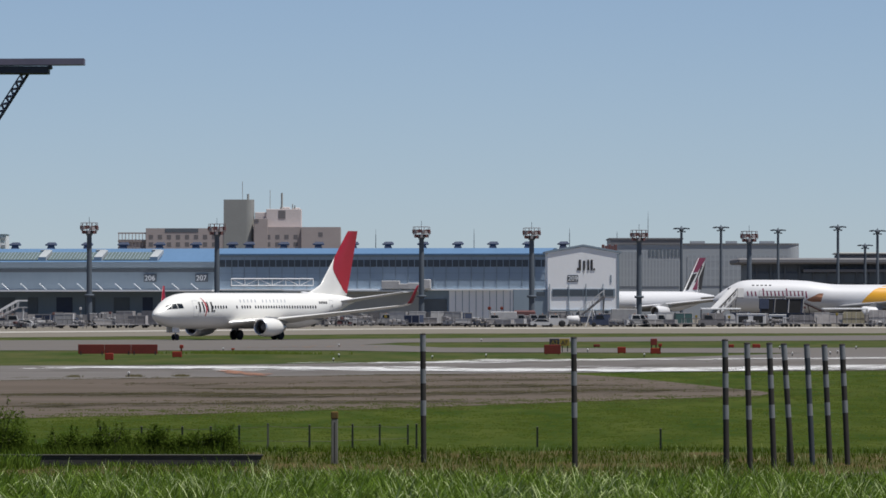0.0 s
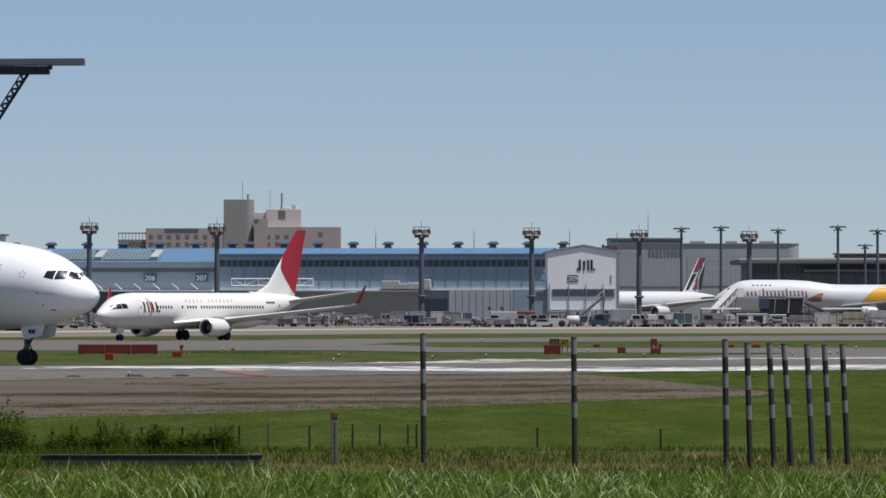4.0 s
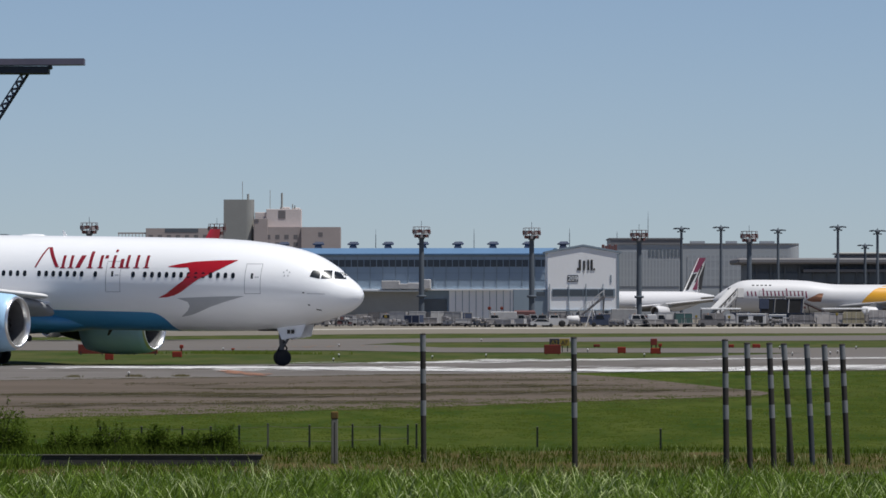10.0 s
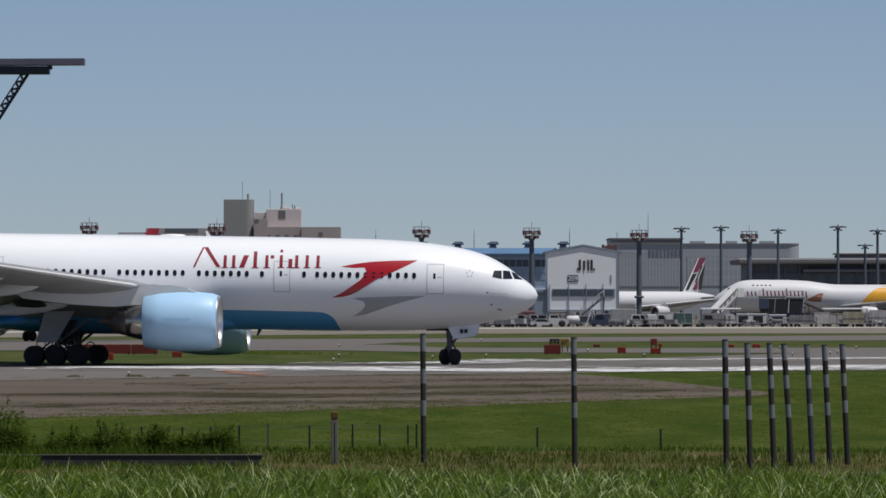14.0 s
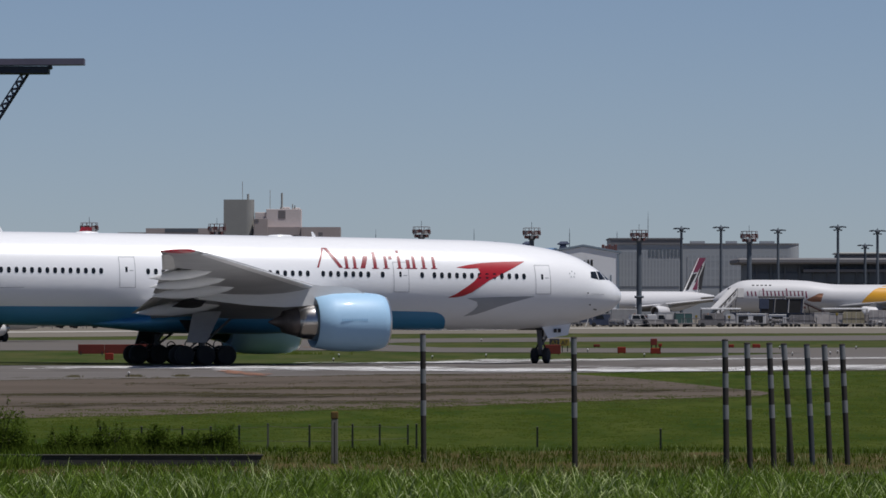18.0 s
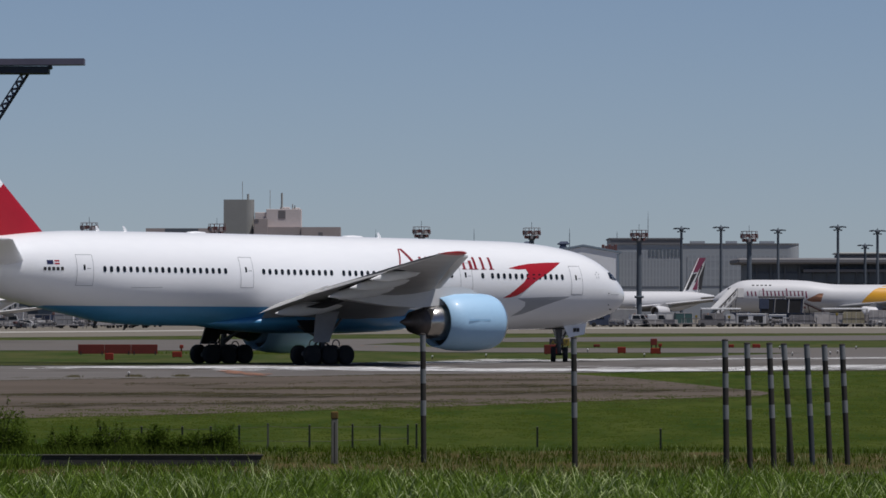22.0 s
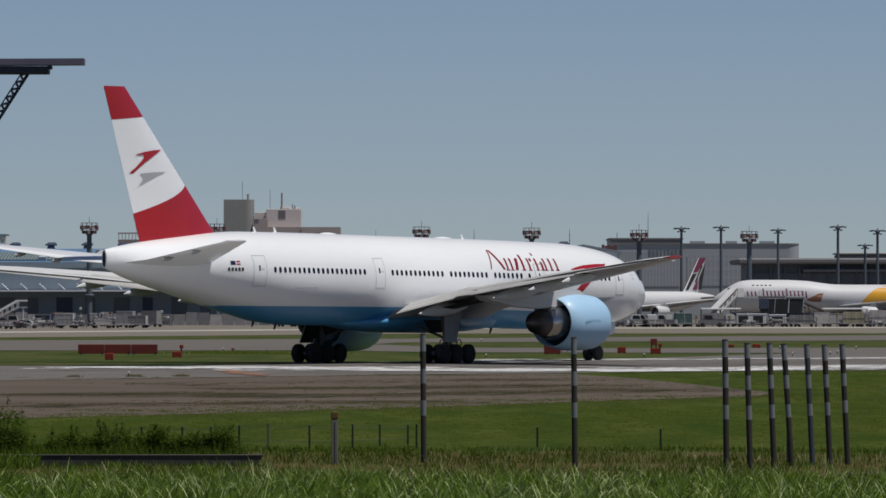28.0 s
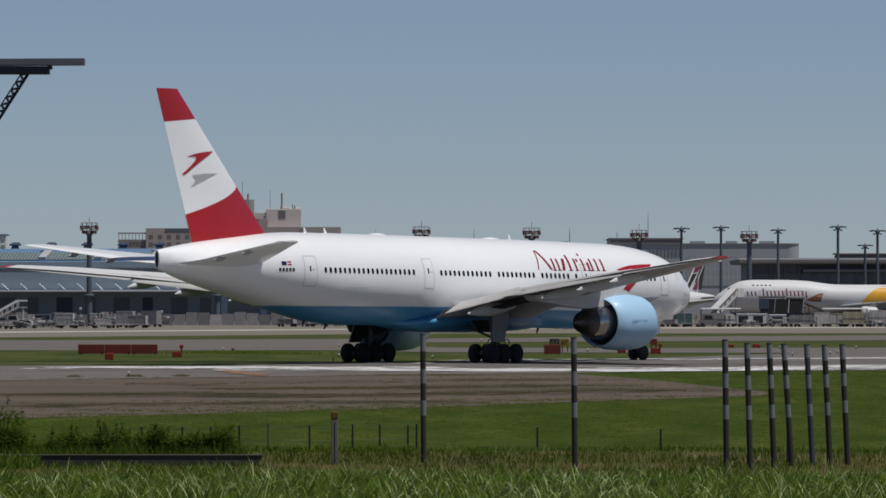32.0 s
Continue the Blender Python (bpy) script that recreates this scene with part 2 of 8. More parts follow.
# ---- mesh helpers
class Geo:
    """Vertices and faces that are gathered for one part."""

    def __init__(self):
        self.v, self.f, self.s = [], [], []

    def add(self, v, f, smooth=False):
        k = len(self.v)
        self.v += [tuple(p) for p in v]
        self.f += [tuple(k + i for i in q) for q in f]
        self.s += [smooth] * len(f)
        return self

    def box(self, x0, x1, y0, y1, z0, z1, b=0.0):
        """A box; b: the width of its bevelled vertical and top edges."""
        if b <= 0:
            v = [(x, y, z) for z in (z0, z1) for x, y in ((x0, y0), (x1, y0), (x1, y1), (x0, y1))]
            return self.add(v, [(3, 2, 1, 0), (4, 5, 6, 7), (0, 1, 5, 4), (1, 2, 6, 5), (2, 3, 7, 6), (3, 0, 4, 7)])
        rings = []
        for z, i in ((z0, b), (z0 + b, 0), (z1 - b, 0), (z1, b)):
            c = b
            rings.append([(x0 + i + c, y0 + i, z), (x1 - i - c, y0 + i, z), (x1 - i, y0 + i + c, z), (x1 - i, y1 - i - c, z),
                          (x1 - i - c, y1 - i, z), (x0 + i + c, y1 - i, z), (x0 + i, y1 - i - c, z), (x0 + i, y0 + i + c, z)])
        return self.loft(rings, smooth=False)

    def loft(self, rings, caps=True, smooth=True, closed=True):
        n = len(rings[0])
        v = [p for r in rings for p in r]
        f = []
        for i in range(len(rings) - 1):
            for j in range(n if closed else n - 1):
                k = (j + 1) % n
                f.append((i * n + j, i * n + k, (i + 1) * n + k, (i + 1) * n + j))
        self.add(v, f, smooth)
        if caps and closed:
            self.add(rings[0], [tuple(reversed(range(n)))])
            self.add(rings[-1], [tuple(range(n))])
        return self

    def tube(self, a, b, r0, r1=None, n=10, smooth=True):
        a, b = Vector(a), Vector(b)
        q = (b - a).to_track_quat("Z", "Y")
        rings = []
        for p, r in ((a, r0), (b, r0 if r1 is None else r1)):
            rings.append([p + q @ Vector((r * math.cos(2 * math.pi * i / n), r * math.sin(2 * math.pi * i / n), 0)) for i in range(n)])
        return self.loft(rings, smooth=smooth)

    def prism(self, pts, y0, y1):
        """A polygon in x and z, pulled along y."""
        return self.loft([[(x, y0, z) for x, z in pts], [(x, y1, z) for x, z in pts]], smooth=False)

    def lathe(self, prof, axis="y", at=(0, 0, 0), n=24, smooth=True, caps=True):
        """A profile of (along, radius) turned round an axis."""
        rings = []
        for u, r in prof:
            ring = []
            for i in range(n):
                a = 2 * math.pi * i / n
                c, s = r * math.cos(a), r * math.sin(a)
                p = {"x": (u, c, s), "y": (c, u, s), "z": (c, s, u)}[axis]
                ring.append((p[0] + at[0], p[1] + at[1], p[2] + at[2]))
            rings.append(ring)
        return self.loft(rings, caps, smooth)

    def moved(self, m):
        self.v = [tuple(m @ Vector(p)) for p in self.v]
        return self

    def mesh(self, name, material):
        me = bpy.data.meshes.new(name)
        me.from_pydata(self.v, [], self.f)
        me.polygons.foreach_set("use_smooth", self.s)
        if material:
            me.materials.append(material)
        b = bmesh.new()
        b.from_mesh(me)
        bmesh.ops.recalc_face_normals(b, faces=b.faces)
        b.to_mesh(me)
        b.free()
        return me


def part(name, geo, material, parent=None, label="", at=None):
    me = geo.mesh(name, material) if isinstance(geo, Geo) else geo
    ob = new(name, me)
    if parent:
        ob.parent = parent
    if at is not None:
        ob.matrix_basis = at if isinstance(at, Matrix) else Matrix.Translation(at)
    if label:
        tagged(ob, label)
    return ob


def thing(name, m, label, category, group="", kind=""):
    ob = new(name)
    ob.empty_display_size = 0.2
    ob.matrix_basis = m if isinstance(m, Matrix) else pose(*m)
    return tagged(ob, label, category, group, kind)


def sheet(name, pts, z, material, label, thick=0.0):
    """A level piece of ground with the outline pts."""
    g = Geo()
    g.add([(x, y, z) for x, y in pts], [tuple(range(len(pts)))])
    return tagged(part(name, g, material), label, name.replace("_", " "), kind="structure")


def band(name, near, far, z, material, label):
    """A level strip between a near and a far edge with as many corners each."""
    g = Geo()
    n = len(near)
    g.add([(x, y, z) for x, y in near] + [(x, y, z) for x, y in far], [(i, i + 1, n + i + 1, n + i) for i in range(n - 1)])
    return tagged(part(name, g, material), label, name.split("_")[0], kind="structure")


# ---- ground
g = Geo()
g.add([(-2600, -300, 0), (2600, -300, 0), (2600, 4800, 0), (-2600, 4800, 0)], [(0, 1, 2, 3)])
tagged(part("ground", g, FARGRASS), "wide level airfield ground of green grass", "ground", kind="structure")
sheet("ground_mown", [(-60, 140), (60, 140), (75, 430), (-75, 430)], 0.01, GRASS, "mown bright green grass beside the taxiway")
sheet("ground_dry_strip", [(-20, 168), (20, 168), (20, 190), (4, 197), (-20, 193)], 0.02, DRYGRASS, "strip of dry brownish grass along the fence")
dirt = [(-29.48, 338.3), (-23.82, 378.0), (-11.25, 395.4), (0.00, 411.1), (7.19, 414.4), (10.52, 389.4), (15.33, 325.5), (14.02, 313.7), (7.64, 300.9), (0.00, 281.2), (-10.16, 261.3), (-15.90, 252.3), (-21.16, 242.8)]
sheet("ground_bare_earth", dirt, 0.02, DIRT, "bare brown earth with sparse tufts beside the taxiway")
band("taxiway_1", [(-36.85, 357.1), (-23.82, 378.0), (-11.25, 395.4), (0.00, 411.1), (10.70, 421.2), (27.44, 435.4), (48.08, 454.6)],
     [(-46.91, 454.6), (-29.42, 466.9), (-13.53, 475.5), (0.00, 503.3), (13.30, 523.8), (38.93, 617.8), (69.51, 657.2)], 0.03, NEARASPHALT, "grey worn asphalt taxiway with bright white streaks")
band("taxiway_2", [(-61.55, 596.4), (-38.93, 617.8), (-15.10, 617.8), (-4.65, 742.3), (19.41, 764.3), (49.63, 787.6), (84.60, 799.8)],
     [(-80.06, 775.7), (-49.63, 787.6), (-19.85, 812.4), (-5.17, 825.4), (22.02, 867.0), (57.53, 913.0), (98.31, 929.4)], 0.03, ASPHALT, "grey concrete taxiway between grass strips")
band("taxiway_3", [(-17.12, 619.3), (-9.14, 617.8), (0.00, 593.0), (14.98, 589.6), (36.73, 582.9), (61.66, 582.9)],
     [(-10.38, 701.9), (-5.30, 701.9), (0.00, 657.2), (16.48, 648.9), (41.41, 657.2), (70.41, 665.7)], 0.034, ASPHALT, "narrow grey link taxiway between grass strips")
band("taxiway_4", [(-85.18, 825.4), (-53.73, 852.7), (0.00, 964.2), (61.33, 973.3), (103.93, 982.5)],
     [(-97.68, 946.5), (-63.12, 1001.6), (0.00, 1146.2), (75.59, 1199.5), (128.37, 1213.6)], 0.03, CONCRETE, "pale concrete apron taxiway")
sheet("apron", [(-123.58, 913.0), (-63.12, 1001.6), (0.00, 1146.2), (75.59, 1199.5), (185.88, 1273.5), (900, 2600), (-900, 2600)], 0.036, CONCRETE, "wide pale concrete apron before the cargo terminals")
band("line_1", [(-95.23, 922.8), (-62.03, 984.4), (0.00, 1133.6), (74.72, 1185.7), (126.58, 1196.7)],
     [(-99.13, 960.6), (-64.75, 1027.5), (0.00, 1180.3), (77.57, 1231.0), (131.46, 1242.8)], 0.05, EDGEPAINT, "dusty white painted apron edge line")


def ragged_line(name, path, wide, count, length, seed, label, mat=None, z=0.05, kind="structure", flake=0.13, level=False):
    """Streaks, marks or weeds: many long ragged flakes strewn along a path of (x, y), lying along it or all along x."""
    rg = random.Random(seed)
    g = Geo()
    seg = [math.dist(a, b) for a, b in zip(path, path[1:])]
    for i in range(count):
        d = rg.uniform(0, sum(seg))
        k = 0
        while d > seg[k]:
            d -= seg[k]
            k += 1
        a, b = Vector(path[k]), Vector(path[k + 1])
        t = (b - a).normalized()
        c = a + t * d + Vector((-t.y, t.x)) * rg.gauss(0, wide / 2.6)
        if level:
            t = Vector((1, 0))
        n = rg.randint(5, 8)
        L, w = rg.uniform(0.4, 1.0) * length, rg.uniform(0.5, 1.3) * wide * flake
        up, low = [], []
        for j in range(n + 1):
            u = -1 + 2 * j / n
            e = w * math.sqrt(max(0.0, 1.02 - u * u))
            p = c + t * L / 2 * u
            up.append((p.x, p.y + e * rg.uniform(0.4, 1.2), z + i * 0.00004))
            low.append((p.x, p.y - e * rg.uniform(0.4, 1.2), z + i * 0.00004))
        g.add(up + low, [(j, j + 1, n + 2 + j, n + 1 + j) for j in range(n)])
    return tagged(part(name, g, mat or MIRAGEWHITE), label, name.split("_")[0], kind=kind)


def tufts(name, path, wide, count, seed, mat, label, high=0.085):
    """Clumps of short blades strewn in drifts along a path of (x, y)."""
    rg = random.Random(seed)
    seg = [math.dist(a, b) for a, b in zip(path, path[1:])]
    v, f = [], []
    for i in range(count):
        d = rg.uniform(0, sum(seg))
        k = 0
        while d > seg[k]:
            d -= seg[k]
            k += 1
        a, b = Vector(path[k]), Vector(path[k + 1])
        t = (b - a).normalized()
        c = a + t * d
        drift = noise.noise(Vector((c.x * 0.35, c.y * 0.05, seed)))
        if drift + rg.uniform(-0.35, 0.35) < -0.1:
            continue
        c += Vector((-t.y, t.x)) * (rg.gauss(0, wide / 2.8) + drift * wide * 0.7)
        big = rg.uniform(0.3, 1.0)
        for j in range(rg.randint(5, 11)):
            x, y = c.x + rg.gauss(0, 0.16) * big, c.y + rg.gauss(0, 0.3) * big
            h, w, q = high * big * rg.uniform(0.4, 1.0), rg.uniform(0.02, 0.05), rg.gauss(0, 0.06)
            n = len(v)
            v += [(x - w, y, 0.0), (x + w, y, 0.0), (x + q + 0.004, y + h * rg.uniform(0.8, 2.2), h)]
            f.append((n, n + 1, n + 2))
    g = Geo()
    g.add(v, f)
    return tagged(part(name, g, mat), label, "weeds", kind="stuff")


# white streaks put mirage glare into the ground colour
ragged_line("line_2", [(-20.43, 446.7), (-10.32, 452.2), (-1.54, 435.4), (7.43, 428.2), (13.80, 433.6), (28.90, 458.6), (49.84, 471.2)], 11, 620, 8, 3, "ragged white streaks coloured in for mirage glare along the taxiway", flake=0.085)
ragged_line("line_3", [(-5.61, 484.4), (2.64, 498.5), (8.89, 512.3), (19.50, 520.6), (33.34, 529.1), (57.14, 540.2)], 7, 140, 9, 4, "ragged white streaks coloured in for mirage glare on the far edge", flake=0.13)
ragged_line("line_4", [(-25.54, 448.3), (-22.76, 446.7)], 5, 9, 2.2, 5, "short white patch coloured in for mirage glare")
ragged_line("line_5", [(-13.3, 428), (-12.2, 416), (-10.5, 399)], 1, 34, 1.0, 6, "faded orange marking at the taxiway shoulder", ORANGE, 0.078, flake=1.6, level=True)
for k, (path, wide, n, L) in enumerate((([(-21.56, 386.5), (-14.43, 395.4)], 7, 26, 2.2), ([(-4.05, 406.3), (1.50, 406.3)], 4, 30, 2.5), ([(-9.63, 338.3), (0.00, 347.4), (7.63, 357.1)], 9, 60, 3.0), ([(-12.06, 309.9), (0.00, 321.5), (11.86, 338.3)], 9, 70, 3.0),
                                       ([(-20.01, 317.5), (-9.20, 323.5)], 8, 34, 2.6), ([(-18.97, 279.7), (-11.24, 289.1), (0.00, 297.4)], 7, 46, 2.2), ([(-16.95, 249.9), (-10.16, 261.3), (0.00, 282.0), (7.64, 300.9), (14.19, 317.5)], 9, 190, 1.7), ([(7.14, 411.1), (10.52, 389.4), (15.33, 325.5)], 12, 60, 2.4),
                                       ([(-16.65, 354.6), (-5.47, 369.9), (6.66, 383.6)], 8, 30, 2.6))):
    ragged_line("weeds", path, wide * 0.8, n * 3, L * 1.7, 20 + k, "ragged low weeds creeping over bare earth", WEED, 0.024 + 0.001 * k, "stuff", 0.05) if k not in (6, 7) else None
    tufts("weed_tufts", path, wide * (1.5 if k == 7 else 1.0), n * (14 if k in (6, 7) else 9), 60 + k, EDGETURF if k in (6, 7) else OLIVE, "low grassy tufts on the bare earth")
tufts("weed_tufts", [(-25.46, 375.2), (-11.21, 393.9), (0.00, 407.9)], 2.2, 300, 81, OLIVE, "dark weed line along the taxiway shoulder")
tufts("weed_tufts", [(-10.91, 336.1), (0.00, 346.3), (6.11, 352.2)], 3.0, 620, 83, OLIVE, "dark weed line across the bare earth", 0.11)
tufts("weed_tufts", [(-11.38, 311.8), (0.00, 321.5), (9.95, 338.3)], 3.0, 420, 84, OLIVE, "dark weed line across the bare earth", 0.1)
for k, (path, wide, n) in enumerate((([(-21, 215), (21, 215)], 40, 3000), ([(-14, 243), (21, 243)], 26, 1900), ([(-2, 265), (24, 270)], 22, 1300), ([(15, 300), (27, 300)], 50, 800), ([(18, 370), (34, 370)], 90, 700))):
    tufts("field_tufts", path, wide, n, 120 + k, FIELDTURF, "short uneven tufts of field grass", 0.075 + 0.012 * k)
sheet("ground_bare_patch", [(9.4, 166.5), (13.5, 166.0), (13.5, 172.5), (11.0, 173.2), (9.8, 171.0)], 0.026, DIRT, "small bare grey-brown earth patch by the poles")
ragged_line("line_6", [(-15.2, 655), (-8.4, 690)], 6, 16, 3.0, 7, "faint orange dirt streak on the far taxiway", DUSTMARK, 0.05, flake=0.9)
tufts("field_tufts", [(-14.6, 574), (-12.4, 578)], 9, 260, 133, FIELDTURF, "raised tussock of field grass", 0.42)
for k, x in enumerate((-20.7, -17.4, -14.8)):
    tufts("field_tufts", [(x - 0.25, 395 + k), (x + 0.25, 395 + k)], 1.2, 70, 140 + k, OLIVE, "small dark tussock on the taxiway shoulder", 0.2)
ragged_line("verge_edge", [(-33.17, 466.9), (-13.53, 475.5), (0.00, 503.3), (13.30, 523.8)], 6, 120, 4, 41, "ragged grass edge along the taxiway", FARGRASS, 0.06, "stuff")
ragged_line("tyre_streaks", [(-22.97, 417.8), (-6.49, 439.1), (12.08, 475.5), (31.72, 503.3)], 26, 60, 14, 42, "dark rubber streaks on the taxiway", ASPHALT, 0.04, "stuff")


# ---- aircraft: lengths run aft of the nose (s), to starboard (l) and up (z)
def spline(xs, ys, x):
    """A smooth curve through the points (xs, ys), with no overshoot."""
    i = min(max(int(np.searchsorted(xs, x)) - 1, 0), len(xs) - 2)
    d = [(ys[k + 1] - ys[k]) / (xs[k + 1] - xs[k]) for k in range(len(xs) - 1)]

    def slope(k):
        if k == 0 or k == len(xs) - 1:
            return d[0] if k == 0 else d[-1]
        a, b = d[k - 1], d[k]
        return 0.0 if a * b <= 0 else 2 * a * b / (a + b)
    h = xs[i + 1] - xs[i]
    t = min(max((x - xs[i]) / h, 0), 1)
    return ((2 * t ** 3 - 3 * t * t + 1) * ys[i] + (t ** 3 - 2 * t * t + t) * h * slope(i)
            + (3 * t * t - 2 * t ** 3) * ys[i + 1] + (t ** 3 - t * t) * h * slope(i + 1))


class Hull:
    """A fuselage: stations with top, bottom and half width; origin s0 aft of the nose."""

    def __init__(self, s0, st):
        self.s0 = s0
        self.s, self.t, self.b, self.w = ([r[k] for r in st] for k in range(4))

    def at(self, s):
        return spline(self.s, self.t, s), spline(self.s, self.b, s), spline(self.s, self.w, s)

    def p(self, s, l, z):
        return (self.s0 - s, -l, z)

    def side(self, s, z):
        t, b, w = self.at(s)
        m, h = (t + b) / 2, max((t - b) / 2, 1e-3)
        return w * math.sqrt(max(0.0, 1 - ((z - m) / h) ** 2))

    def ring(self, s, n=88, grow=0.0, a0=0.0, a1=2 * math.pi):
        t, b, w = self.at(s)
        m, h = (t + b) / 2, (t - b) / 2
        full = abs(a1 - a0 - 2 * math.pi) < 1e-6
        out = []
        for i in range(n):
            a = a0 + (a1 - a0) * i / (n if full else n - 1)
            out.append(self.p(s, (w + grow) * math.sin(a), m + (h + grow) * math.cos(a)))
        return out

    def body(self, ends=None):
        s0, s1 = ends or (self.s[0], self.s[-1])
        st = sorted({round(s, 3) for s in self.s if s0 <= s <= s1} | {s0, s1} | {s0 + (s1 - s0) * i / 60 for i in range(61)} | {s0 + (i / 34) ** 1.7 * 7 for i in range(1, 34)})
        return Geo().loft([self.ring(s) for s in st])

    def decal(self, poly, side=1, off=0.018, step=0.07):
        """A flat outline in s and z, laid on the skin of one side."""
        b = bmesh.new()
        vs = [b.verts.new((s, 0, z)) for s, z in poly]
        b.faces.new(vs)
        for k, axis in ((2, (0, 0, 1)), (0, (1, 0, 0))):
            lo, hi = min(p[k // 2] for p in poly), max(p[k // 2] for p in poly)
            st = step if k == 2 else (step * 1.2 if hi < 4.5 else step * 4 if lo < 8 else step * 12)
            for i in range(1, int((hi - lo) / st) + 1):
                co = Vector(axis) * (lo + i * st)
                bmesh.ops.bisect_plane(b, geom=b.verts[:] + b.edges[:] + b.faces[:], plane_co=co, plane_no=axis)
        bmesh.ops.triangulate(b, faces=b.faces)
        g = Geo()
        b.verts.index_update()
        g.add([self.p(v.co.x, side * (self.side(v.co.x, v.co.z) + off), v.co.z) for v in b.verts], [tuple(v.index for v in f.verts) for f in b.faces], True)
        b.free()
        return g

    def frame_on(self, s, z, side):
        """The pose of a small flat thing on the skin, its x aft to fore, its z up the skin and its y outward."""
        o = Vector(self.p(s, side * self.side(s, z), z))
        u = Vector(self.p(s, side * self.side(s, z + 0.1), z + 0.1)) - Vector(self.p(s, side * self.side(s, z - 0.1), z - 0.1))
        f = Vector(self.p(s - 0.1, side * self.side(s - 0.1, z), z)) - Vector(self.p(s + 0.1, side * self.side(s + 0.1, z), z))
        f, u = f.normalized(), u.normalized()
        y = u.cross(f).normalized()
        m = Matrix((f, y, u)).transposed().to_4x4()
        m.translation = o + (y if y.y * -side > 0 else -y) * 0.004
        return m


FOIL = [(0.0, 0.0), (0.02, 0.16), (0.08, 0.30), (0.2, 0.44), (0.35, 0.5), (0.55, 0.42), (0.75, 0.25), (1.0, 0.015)]


def foil_loft(hull, sections, side, upright=False):
    """sections: (span, s of the leading edge, s of the trailing edge, height there fore and aft, thickness)."""
    rings = []
    for sp, le, te, zl, zt, th in sections:
        ring = []
        for sign, pts in ((1, FOIL), (-1, FOIL[-1:0:-1])):
            for c, h in pts:
                s = le + c * (te - le)
                if upright:
                    ring.append(hull.p(s, sign * h * th, sp))
                else:
                    ring.append(hull.p(s, side * sp, zl + c * (zt - zl) + sign * h * th))
        rings.append(ring)
    return Geo().loft(rings)


def window_mesh(w, h):
    n = 12
    out = [(w / 2 * math.copysign(abs(math.cos(a)) ** 0.7, math.cos(a)), h / 2 * math.copysign(abs(math.sin(a)) ** 0.8, math.sin(a))) for a in (2 * math.pi * (i + 0.5) / n for i in range(n))]
    g = Geo()
    g.loft([[(x, -0.012, z) for x, z in out], [(x, 0.012, z) for x, z in out]], smooth=False)
    return g.mesh("window", GLASS)


def wheel_mesh(r, w):
    g = Geo()
    g.lathe([(-w / 2, r * 0.55), (-w / 2, r * 0.86), (-w * 0.32, r), (w * 0.32, r), (w / 2, r * 0.86), (w / 2, r * 0.55)], n=28)
    h = Geo()
    h.lathe([(-w * 0.46, r * 0.56), (-w * 0.34, r * 0.5), (-w * 0.36, r * 0.2), (w * 0.36, r * 0.2), (w * 0.34, r * 0.5), (w * 0.46, r * 0.56)], n=20)
    for i in range(8):
        a = math.pi * i / 4
        h.box(r * 0.36 * math.cos(a) - 0.03, r * 0.36 * math.cos(a) + 0.03, -w * 0.47, w * 0.47, r * 0.36 * math.sin(a) - 0.03, r * 0.36 * math.sin(a) + 0.03)
    return g.mesh("tyre", RUBBER), h.mesh("rim", LEGGREY)


WHEELS = []


def wheel(meshes, parent, p, r):
    ob = part("wheel", meshes[0], None, parent, at=p)
    part("rim", meshes[1], None, ob)
    WHEELS.append((ob, Vector(p), r))
    return ob


